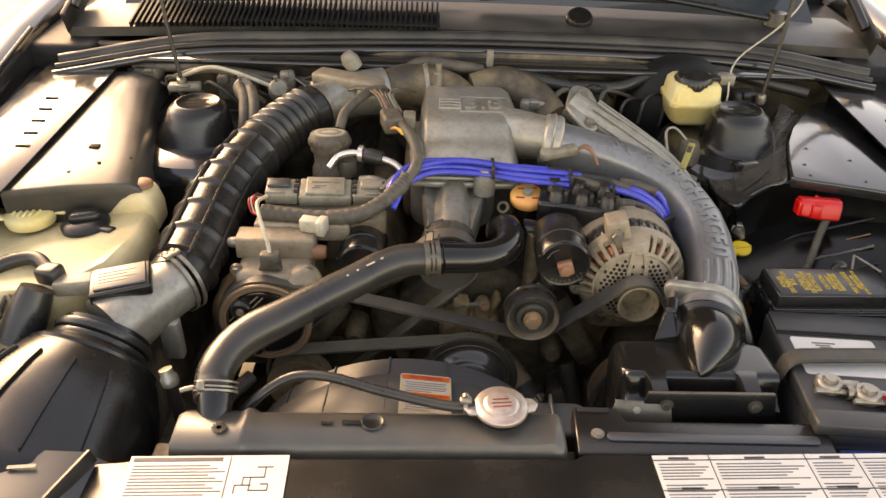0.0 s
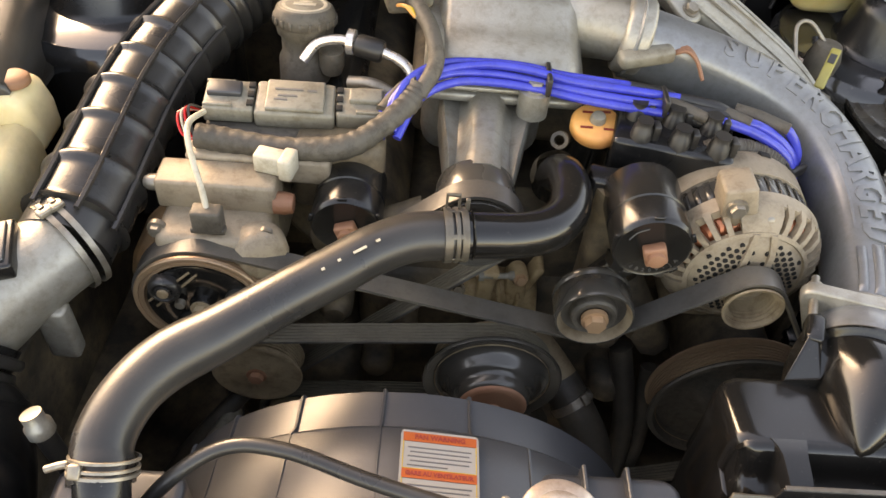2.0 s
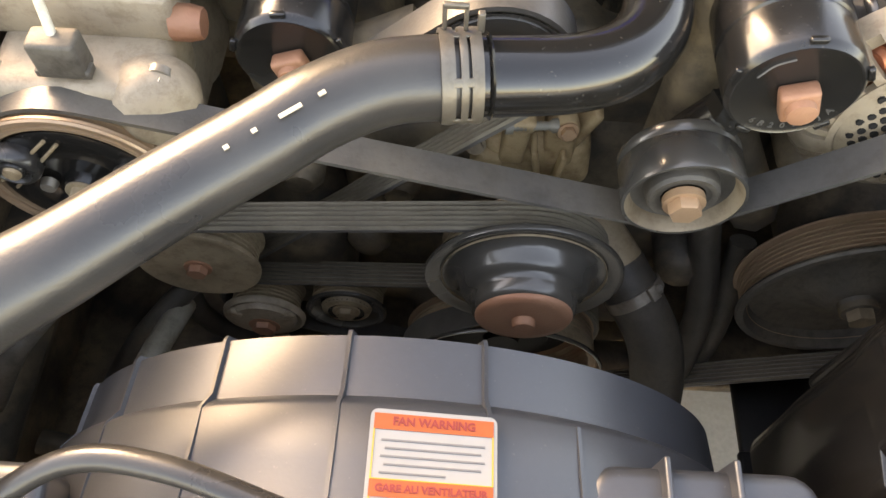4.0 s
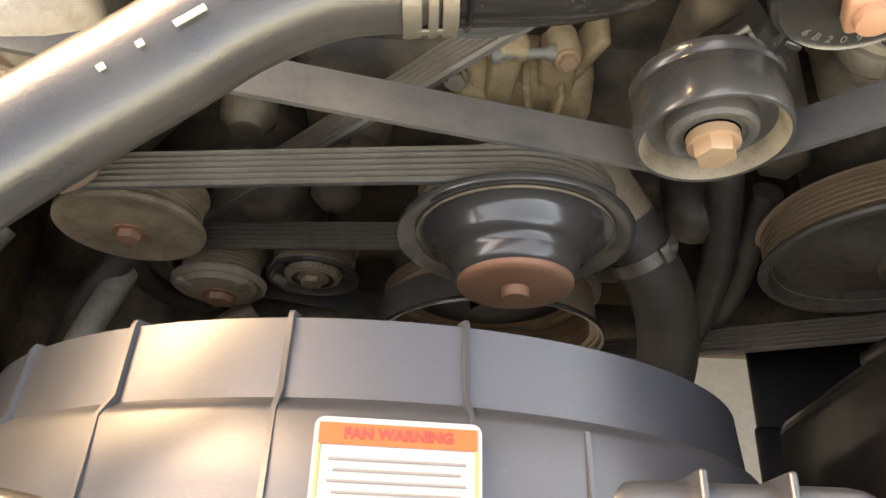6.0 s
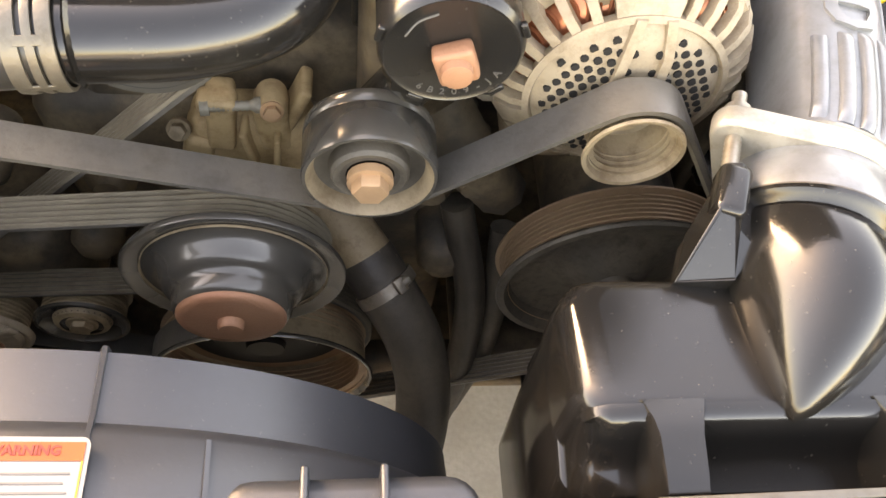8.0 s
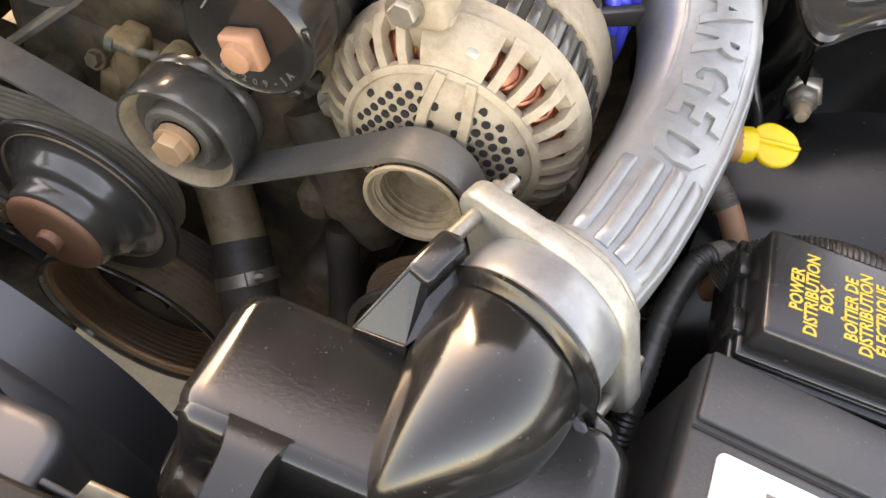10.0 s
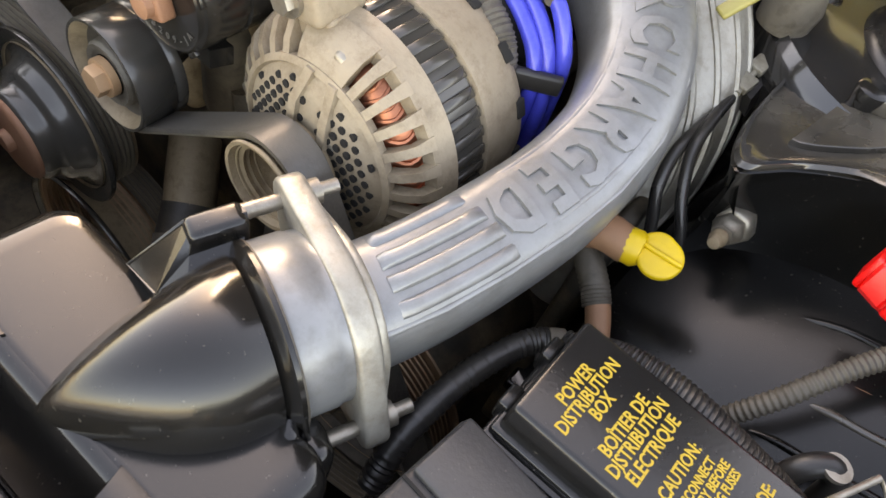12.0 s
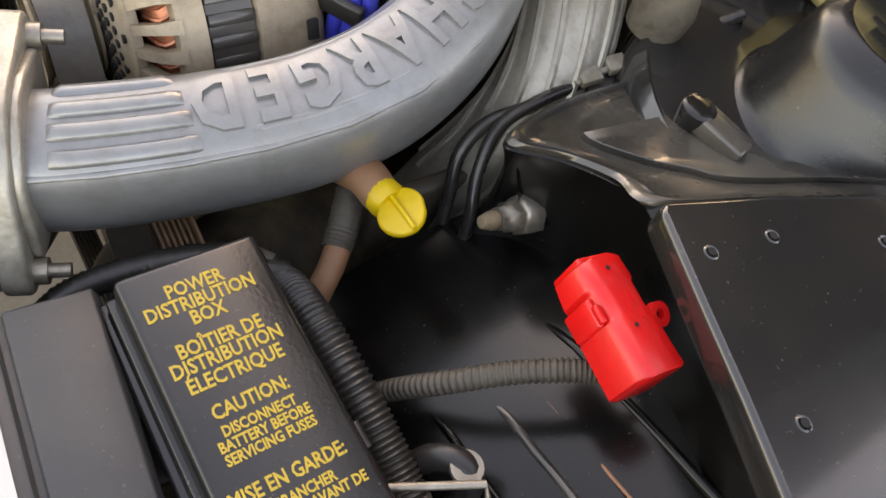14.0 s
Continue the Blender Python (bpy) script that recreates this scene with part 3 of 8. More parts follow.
def strut_tower(x, y, z, mirror, label):
    s = thing("strut_tower", (x, y, z - 0.2), label, "strut tower", "strut towers")
    m = T(x, y, z)
    part("tower", lathe([(0.050, -0.067), (0.112, -0.067), (0.116, -0.069), (0.132, -0.070), (0.142, -0.076), (0.146, -0.10), (0.150, -0.32)], m, 48), "paint", s)
    rings = []
    for r, h in ((0.0, 0.0008), (0.0355, 0.001), (0.0375, 0.003), (0.0405, 0.003), (0.0435, -0.0005), (0.049, -0.004), (0.0535, -0.010), (0.056, -0.019), (0.063, -0.040), (0.070, -0.060), (0.0735, -0.066), (0.080, -0.0685)):
        k = max(0.0, -h) / 0.068
        rings.append([m @ Vector((-mirror * -0.010 * k + r * math.cos(a), -0.005 * k + r * math.sin(a), h)) for a in [math.tau * j / 48 for j in range(48)]])
    cap = part("dust_cap", loft(rings), "plastic", s, "tall domed black plastic strut cap")
    bars([(-0.02, 0.010, 0.038, 0.004), (-0.012, 0.001, 0.026, 0.004), (-0.022, -0.008, 0.020, 0.004), (0.003, -0.009, 0.018, 0.004), (-0.014, -0.018, 0.026, 0.004)], m @ T(0, 0, 0.0014), "plastic", cap, "moulded_marks", 0.001)
    # rolled flange of the tower top
    part("flange_rim", lathe([(0.132, -0.0705), (0.136, -0.068), (0.142, -0.076)], m, 48), "paint", s)
    return s


strut_tower(-0.515, 1.365, 0.875, -1, "black suspension tower with a domed plastic cap beside the intake hose")
strut_tower(0.505, 1.392, 0.878, 1, "black suspension tower with a domed plastic cap beside the brake reservoir")


def apron_right():
    a = thing("inner_wing", (0.65, 1.3, 0.75), "glossy black inner wing with clip holes behind the battery", "inner wing", "inner wings")
    panel = part("apron_panel", prism([(0.531, 1.184), (0.536, 1.178), (0.587, 1.163), (0.632, 1.150), (0.672, 1.137), (0.735, 1.116), (0.735, 1.53), (0.70, 1.515), (0.656, 1.456), (0.61, 1.390), (0.577, 1.324), (0.551, 1.250)], 0.020, T(0, 0, 0.827), 0.0038, 3), "paint", a)
    for x, y in ((0.565, 1.188), (0.571, 1.229), (0.652, 1.170), (0.60, 1.295), (0.66, 1.25)):
        h = part("clip_hole", lathe([(0, 0.0004), (0.0028, 0.0003), (0.0036, 0.0007), (0.0044, 0.0)], T(x, y, 0.8470), 14), "paint", panel)
        part("hollow", lathe([(0, 0.0010), (0.0024, 0.0010)], T(x, y, 0.8470), 10), "hole", h)
    # pressed ledge that climbs from the tower to the panel: lip, groove, ridge, inner edge
    rows = (((0.424, 1.40, 0.796), (0.436, 1.41, 0.798), (0.47, 1.43, 0.803)), ((0.424, 1.30, 0.794), (0.436, 1.31, 0.797), (0.46, 1.34, 0.803)),
            ((0.426, 1.21, 0.795), (0.440, 1.245, 0.798), (0.458, 1.30, 0.804)), ((0.442, 1.160, 0.800), (0.456, 1.208, 0.801), (0.466, 1.27, 0.806)),
            ((0.470, 1.180, 0.810), (0.489, 1.222, 0.812), (0.500, 1.285, 0.811)), ((0.500, 1.188, 0.825), (0.510, 1.240, 0.820), (0.530, 1.32, 0.816)),
            ((0.526, 1.184, 0.839), (0.528, 1.258, 0.826), (0.555, 1.36, 0.821)), ((0.550, 1.250, 0.841), (0.556, 1.330, 0.829), (0.575, 1.40, 0.824)),
            ((0.577, 1.324, 0.842), (0.583, 1.385, 0.831), (0.60, 1.45, 0.829)), ((0.612, 1.392, 0.843), (0.620, 1.440, 0.834), (0.625, 1.50, 0.832)), ((0.66, 1.458, 0.844), (0.655, 1.49, 0.836), (0.645, 1.54, 0.834)))
    sec, wall, shelf = [], [], []
    curve = [spline([r[k] for r in rows], 5) for k in range(3)]
    for lip, ridge, inner in zip(*curve):
        def between(q, dz):
            p = lip.lerp(ridge, q)
            return (p.x, p.y, p.z + dz)
        back = inner + (inner - ridge) * 0.15
        sec.append([(lip.x + 0.002, lip.y + 0.004, lip.z - 0.005), tuple(lip + Vector((0, 0, -0.002))), between(0.06, 0.0015), between(0.16, 0.0005), between(0.24, -0.003), between(0.55, -0.003), between(0.80, -0.003), between(0.90, -0.002), tuple(ridge + Vector((0, 0, -0.002))), tuple(ridge.lerp(inner, 0.12) + Vector((0, 0, -0.003))), tuple(inner + Vector((0, 0, -0.003))), (back.x, back.y, back.z - 0.02), (lip.x + 0.012, lip.y + 0.026, lip.z - 0.016)])
        if ridge.x > 0.452:
            far = ridge.lerp(inner, 0.95)
            shelf.append([(ridge.x, ridge.y, ridge.z - 0.004), (ridge.x, ridge.y, ridge.z + 0.0022), (ridge.x + 0.0005, ridge.y + 0.0012, ridge.z + 0.003), (far.x, far.y, far.z + 0.003), (far.x, far.y, far.z - 0.006)])
    ledge = part("tower_ledge", loft(sec), "ledge", a, smooth=60)
    part("ledge_plate", loft(shelf), "ledge", ledge, "flat pressed plate round the tower foot", smooth=25)
    drop = [Vector(r[0]) for r in rows[1:7]] + [Vector(p) for p in ((0.59, 1.168, 0.832), (0.64, 1.153, 0.832), (0.74, 1.122, 0.832))]
    path = spline(drop, 5)
    for i, p in enumerate(path):
        t = (path[min(i + 1, len(path) - 1)] - path[max(i - 1, 0)])
        out = Vector((t.y, -t.x, 0)).normalized()
        wall.append([(p.x + out.x * d, p.y + out.y * d, z) for d, z in ((-0.006, p.z - 0.002), (0.0, p.z - 0.006), (-0.004, p.z - 0.014), (-0.010, p.z - 0.035), (-0.012, 0.74), (-0.004, 0.70), (0.014, 0.668), (0.03, 0.63), (-0.03, 0.63), (-0.03, 0.74))])
    part("tower_wall", loft(wall), "bay", a)
    part("button", lathe([(0.009, -0.010), (0.0115, 0.002), (0.0115, 0.006), (0.009, 0.008), (0, 0.008)], T(0.476, 1.277, 0.818), 20), "gloss", ledge, "glossy round push button")
    m = T(0.4965, 1.281, 0.818) @ Matrix.Rotation(radians(12), 4, "Z")
    clip = part("clip", box((0.036, 0.015, 0.013), m, 0.002), "ledge", ledge)
    part("clip_mouth", box((0.002, 0.011, 0.008), m @ T(0.0168, 0, 0), 0.0004), "hole", clip)
    part("clip_foot", box((0.060, 0.030, 0.004), m @ T(0.010, 0.012, -0.007), 0.0015), "ledge", clip)
    # sloping arch panel below the red cover, with a pressed rib and a rusty seam
    tray = part("tray", loft([[(x, y, z) for y, z in ((1.20, z1), (1.12, z1 - 0.012), (1.04, z1 - 0.055), (0.98, z1 - 0.12), (0.98, z1 - 0.14), (1.20, z1 - 0.05))] for x, z1 in ((0.43, 0.700), (0.50, 0.725), (0.56, 0.757), (0.62, 0.776), (0.75, 0.80))]), "bay", a, "black sheet-metal arch panel with rust streaks")
    def on_tray(x, y, lift):
        z1 = 0.725 + 0.533 * (x - 0.50) if x < 0.56 else 0.757 + 0.317 * (x - 0.56)
        return (x, y, z1 - 0.15 * (1.20 - y) + lift if y > 1.12 else z1 - 0.012 - 0.5375 * (1.12 - y) + lift)

    # first rib takes the paler ledge paint: the highlight on its edge, as colour
    for y, x0, x1, r, mat in ((1.100, 0.556, 0.66, 0.0030, "ledge"), (1.120, 0.520, 0.66, 0.0011, "rust"), (1.155, 0.525, 0.69, 0.0034, "bay"), (1.072, 0.54, 0.66, 0.0030, "bay")):
        part("pressed_rib" if mat != "rust" else "rust_streak", tube([on_tray(x0 + (x1 - x0) * k / 5, y + 0.0004 * (k % 2), -0.0014 if k else -0.006) for k in range(6)], r, 10), mat, tray, "thin rusty seam" if mat == "rust" else "")
    part("arch_panel", box((0.36, 0.50, 0.014), T(0.585, 1.34, 0.52), 0.004), "paint", a)
    part("lower_skirt", box((0.014, 0.50, 0.30), T(0.405, 1.36, 0.56), 0.004), "dirty", a)
    part("lower_skirt", box((0.34, 0.014, 0.16), T(0.58, 1.205, 0.585), 0.004), "paint", a)
    return a


apron_right()


def bolt_on_wall():
    b = thing("line_fitting", (0.464, 1.19, 0.735), "zinc hex fitting with a black nipple on the inner wing", "fitting")
    m = frame_of((0.4635, 1.183, 0.738), (-0.05, -0.95, 0.15)) @ Matrix.Scale(0.86, 4)
    part("hex", lathe([(0.0175, -0.012), (0.0175, 0.003), (0.015, 0.005), (0.0132, 0.005), (0.0132, 0.014), (0.0105, 0.016), (0.0095, 0.023), (0, 0.023)], m, 6), "steel", b)
    part("nipple", lathe([(0.007, 0.024), (0.0075, 0.030), (0.005, 0.038), (0, 0.039)], m, 12), "inner", b)


bolt_on_wall()


# ---- front panel, radiator, shroud ----
def front_panel():
    p = thing("radiator_support", (0, 0.56, 0.70), "black painted upper radiator support panel", "panel")
    part("top_panel", prism([(-0.62, 0.36), (0.62, 0.36), (0.62, 0.655), (0.40, 0.652), (0.11, 0.648), (0.10, 0.64), (-0.39, 0.628), (-0.42, 0.622), (-0.62, 0.60)], 0.014, T(0, 0, 0.738), 0.004, 2), "plastic", p)
    part("nose", box((1.3, 0.06, 0.30), T(0, 0.34, 0.60), 0.02), "paint", p)
    part("corner_panel", loft([[(-0.75, y, 0.74), (-0.60, y, 0.765), (-0.46, y, 0.762), (-0.435, y, 0.745), (-0.46, y, 0.735), (-0.75, y, 0.72)] for y in (0.42, 0.5, 0.58, 0.625)]), "shroud", p, "grained black plastic corner cover")
    part("corner_rib", loft([[(x - 0.002, y, z), (x, y, z + 0.016), (x + 0.003, y, z + 0.016), (x + 0.008, y, z)] for x, y, z in ((-0.485, 0.50, 0.760), (-0.468, 0.56, 0.760), (-0.452, 0.62, 0.755))]), "plastic", p)
    bars([(0, 0, 0.05, 0.004), (0, 0.009, 0.03, 0.004), (0.07, 0.002, 0.03, 0.005)], plane_at((-0.60, 0.585, 0.7668), (1, 0.1, 0), (0, 1, 0)), "shroud", p, "moulded_marks", 0.0008)
    # slotted bracket beside the tank
    b = part("side_bracket", prism([(0.105, 0.656), (0.42, 0.660), (0.425, 0.715), (0.175, 0.712), (0.165, 0.735), (0.11, 0.735)], 0.03, T(0, 0, 0.712), 0.004), "plastic", p)
    part("pressed_slot", prism(rounded(0.26, 0.014, 0.006), 0.004, T(0.275, 0.683, 0.741), 0.001), "shroud", b)
    part("bracket_bolt", hexbolt(T(0.134, 0.687, 0.743), 0.006, 0.004), "steel", b)
    part("bracket_slot", box((0.04, 0.008, 0.002), T(0.135, 0.728, 0.7425), 0.0005), "hole", b)
    return p


front_panel()


def info_label(name, x0, y0, w, h, z, label, plan):
    t = thing(name, (x0, y0, z), label, "label")
    m = plane_at((x0, y0, z), (1, 0.04, 0), (0, 1, 0))
    part("paper", box((w, h, 0.0008), m @ T(w / 2, h / 2, 0), 0), "white", t)
    up = m @ T(0, 0, 0.0007)
    plan(up, w, h, t)
    return t


def plan_left(m, w, h, t):
    bars([(0.004, h - 0.008, w * 0.56, 0.005)], m, "ink", t, "heading_bar")
    bars([(0.006, h - 0.015 - 0.0045 * k, w * (0.48 + 0.05 * (k % 3)), 0.0012) for k in range(10)], m, "grey_ink", t, "printed_text")
    bars([(w * 0.63, 0.002, 0.0008, h - 0.004)], m, "ink", t, "rule")
    d = w * 0.80
    rects = [(d - 0.012, h * 0.55, 0.024, 0.0012), (d - 0.012, h * 0.40, 0.0012, h * 0.16), (d + 0.011, h * 0.55, 0.0012, h * 0.2), (d - 0.020, h * 0.40, 0.018, 0.0012), (d - 0.020, h * 0.25, 0.0012, h * 0.16),
             (d + 0.002, h * 0.75, 0.018, 0.0012), (d - 0.004, h * 0.30, 0.02, 0.0012), (d - 0.004, h * 0.30, 0.0012, h * 0.26), (d + 0.016, h * 0.30, 0.0012, h * 0.12), (d + 0.008, h * 0.42, 0.009, 0.0012)]
    bars(rects, m, "ink", t, "diagram")


def plan_right(m, w, h, t):
    rules = [(0, h - 0.008, w, 0.001), (0, h * 0.40, w, 0.001)] + [(w * k, 0.0, 0.0008, h) for k in (0.22, 0.60, 0.80)]
    bars(rules, m, "ink", t, "rules")
    bars([(w * a, y, w * 0.08, 0.0025) for a, y in ((0.06, h - 0.006), (0.36, h - 0.006), (0.66, h - 0.006), (0.07, h * 0.42), (0.36, h * 0.42), (0.66, h * 0.42))], m, "ink", t, "heading_bars")
    lines = []
    for a, b in ((0.015, 0.19), (0.24, 0.34), (0.62, 0.16), (0.82, 0.16)):
        for k in range(14):
            if abs(k - 6) > 0:
                lines.append((w * a, h - 0.014 - 0.0043 * k, w * b * (0.75 + 0.25 * ((k * 7) % 4) / 3), 0.0011))
    bars([q for q in lines if q[1] > 0.003], m, "grey_ink", t, "printed_text")


info_label("hose_routing_label", -0.405, 0.555, 0.178, 0.072, 0.7535, "white printed hose routing label on the support panel", plan_left)
info_label("emission_label", 0.192, 0.56, 0.30, 0.085, 0.7535, "large white printed specification label on the support panel", plan_right)


def radiator():
    r = thing("radiator", (-0.14, 0.67, 0.35), "black radiator with a plastic top tank", "radiator")
    sec = []
    for x, e in ((-0.372, 0.0), (-0.366, 0.004), (-0.30, 0.004), (-0.292, 0.010), (-0.286, 0.010), (-0.278, 0.003), (0.03, 0.003), (0.075, 0.006), (0.086, 0.004), (0.092, -0.004)):
        sec.append([(x, 0.640 + 0.017 * (x + 0.37), 0.70), (x, 0.638 + 0.017 * (x + 0.37), 0.742 + e), (x, 0.646 + 0.017 * (x + 0.37), 0.754 + e), (x, 0.69 + 0.017 * (x + 0.37), 0.757 + e), (x, 0.702 + 0.017 * (x + 0.37), 0.748 + e), (x, 0.705 + 0.017 * (x + 0.37), 0.70)])
    tank = part("top_tank", loft(sec), "tank", r, "satin dusty brown-black plastic radiator tank")
    part("recess", lathe([(0, 0.001), (0.010, 0.001), (0.0125, 0.002), (0.014, 0.0)], T(-0.139, 0.682, 0.7605), 20), "plastic", tank)
    bars([(-0.20, 0.676, 0.014, 0.005), (-0.175, 0.677, 0.026, 0.007)], T(0, 0, 0.7606), "plastic", tank, "moulded_marks", 0.0008)
    star = bmesh.new()
    for k in range(6):
        add(star, box((0.018, 0.0025, 0.001), T(-0.318, 0.666, 0.762) @ Matrix.Rotation(radians(30 * k), 4, "Z"), 0))
    part("moulded_star", star, "plastic", tank)
    part("core", box((0.62, 0.045, 0.45), T(-0.10, 0.672, 0.48), 0.004), "dirty", r)
    part("outlet", lathe([(0.021, -0.03), (0.021, 0.02), (0.019, 0.022)], frame_of((-0.333, 0.706, 0.760), (0, 0.55, 0.8)), 24), "plastic", r)
    part("filler_neck", lathe([(0.026, -0.03), (0.026, 0.004), (0.030, 0.006)], T(0.015, 0.70, 0.762), 28), "plastic", r)
    return r


radiator()


def radiator_cap():
    c = thing("pressure_cap", (0.015, 0.70, 0.768), "pressed steel radiator cap with two ears and worn red print", "pressure cap")
    m = T(0.015, 0.70, 0.768) @ Matrix.Rotation(radians(6), 4, "Z")
    part("lid", lathe([(0.031, 0.0), (0.033, 0.002), (0.033, 0.006), (0.031, 0.0085), (0.022, 0.0092), (0.0205, 0.0115), (0.016, 0.0122), (0, 0.0124)], m, 40), "worn_tin", c)
    for s in (-1, 1):
        part("ear", prism([(0.026 * s, -0.012), (0.040 * s, -0.010), (0.046 * s, 0), (0.040 * s, 0.010), (0.026 * s, 0.012)][::s], 0.005, m @ T(0, 0, 0.001), 0.0015), "worn_tin", c)
    bars([(-0.011, -0.008, 0.022, 0.0016), (-0.012, -0.002, 0.024, 0.0014), (-0.010, 0.004, 0.020, 0.0016)], m @ T(0, 0, 0.0126), "red_ink", c, "printed_text", 0.0005)


radiator_cap()


def overflow_hose():
    h = thing("overflow_hose", (-0.15, 0.72, 0.765), "thin black overflow hose lying over the fan shroud", "hose")
    part("hose", tube([(-0.015, 0.702, 0.770), (-0.05, 0.703, 0.769), (-0.13, 0.722, 0.772), (-0.20, 0.742, 0.776), (-0.25, 0.744, 0.770), (-0.295, 0.722, 0.745), (-0.325, 0.70, 0.70), (-0.335, 0.69, 0.62)], 0.0065, 12), "rubber", h)
    clamp_band("clamp", (-0.028, 0.702, 0.7695), (1, 0, 0), 0.0068, h, 0.005)


overflow_hose()

FAN = Vector((-0.103, 0.0, 0.478))


def fan_shroud():
    s = thing("fan_shroud", (-0.10, 0.78, 0.48), "satin dark grey ribbed plastic fan shroud", "fan shroud")
    m = frame_of((FAN.x, 0, FAN.z), (0, 1, 0), (0, 0, 1))
    barrel = part("barrel", lathe([(0.244, 0.835), (0.250, 0.834), (0.253, 0.797), (0.259, 0.793), (0.262, 0.789), (0.263, 0.76), (0.268, 0.71), (0.262, 0.71), (0.256, 0.79), (0.246, 0.80), (0.244, 0.835)], m, 96, start=-8, sweep=196), "shroud", s)
    for k, y1 in ((12.5, 0.837), (30.5, 0.837), (48.5, 0.837), (66.4, 0.837), (84.3, 0.837), (102.2, 0.837), (114, 0.79)):
        mm = m @ Matrix.Rotation(radians(k), 4, "Z")
        rows = [(y, d) for y, d in ((0.837, 0.0062), (0.834, 0.0078), (0.80, 0.0105), (0.79, 0.0175), (0.72, 0.0225)) if y <= y1]
        part("rib", loft([[(mm @ Vector((r, q, y))) for r, q in ((0.245, -0.0026), (0.245 + d, -0.0012), (0.245 + d, 0.0012), (0.245, 0.0026))] for y, d in rows]), "shroud", barrel)
    # flat wing of the shroud towards the battery
    w = part("side_wing", prism(rounded(0.13, 0.06, 0.018), 0.20, T(0.072, 0.742, 0.515), 0.008, 3), "shroud", s)
    for x in (0.05, 0.088):
        part("wing_rib", box((0.004, 0.062, 0.07), T(x, 0.744, 0.69), 0.0015), "shroud", w)
    part("wing_gusset", prism([(0, 0), (0.05, 0), (0, 0.03)], 0.004, plane_at((0.137, 0.744, 0.685), (1, 0, 0), (0, 0, 1)), 0.001), "shroud", w)
    part("left_wing", prism(rounded(0.11, 0.05, 0.015), 0.26, T(-0.345, 0.735, 0.44), 0.008, 3), "shroud", s)
    return s, m


SHROUD, FAN_M = fan_shroud()


def on_barrel(angle, y, r):
    """A matrix on the shroud: x to the right along the curve, y backwards."""
    a = radians(angle)
    o = Vector((FAN.x + r * math.sin(a), y, FAN.z + r * math.cos(a)))
    return plane_at(o, (math.cos(a), 0, -math.sin(a)), (0, 1, 0))


def fan_sticker():
    t = thing("fan_warning_sticker", (-0.08, 0.75, 0.742), "white and orange fan warning sticker on the shroud", "sticker")
    m = on_barrel(5.6, 0.786, 0.2645) @ Matrix.Rotation(radians(-2.5), 4, "X")
    part("paper", prism(rounded(0.067, 0.080, 0.004), 0.0008, m @ T(0, -0.040, 0), 0), "sticker", t)
    up = m @ T(0, 0, 0.0011)
    for k, words in ((0, "FAN WARNING"), (1, "GARE AU VENTILATEUR")):
        y = -0.011 - 0.0345 * k
        bars([(-0.0315, y, 0.063, 0.0085)], up, "orange_ink", t, "heading_band")
        lettering(words, up @ T(0, y + 0.0044, 0.0005), 0.0062 if k == 0 else 0.0053, "red_ink", t, align="CENTER", depth=0.0002, bold=0.0002)
        bars([(-0.027 + 0.002 * (i % 2), y - 0.006 - 0.0042 * i, 0.054 - 0.004 * (i % 2) - (0.02 if i == 4 else 0), 0.0009) for i in range(5)], up, "grey_ink", t, "printed_text")
        bars([(-0.0315, y - 0.0258, 0.063, 0.0005), (-0.0315, y - 0.0258, 0.0007, 0.026), (0.0308, y - 0.0258, 0.0007, 0.026)], up, "yellow_ink", t, "border")


fan_sticker()


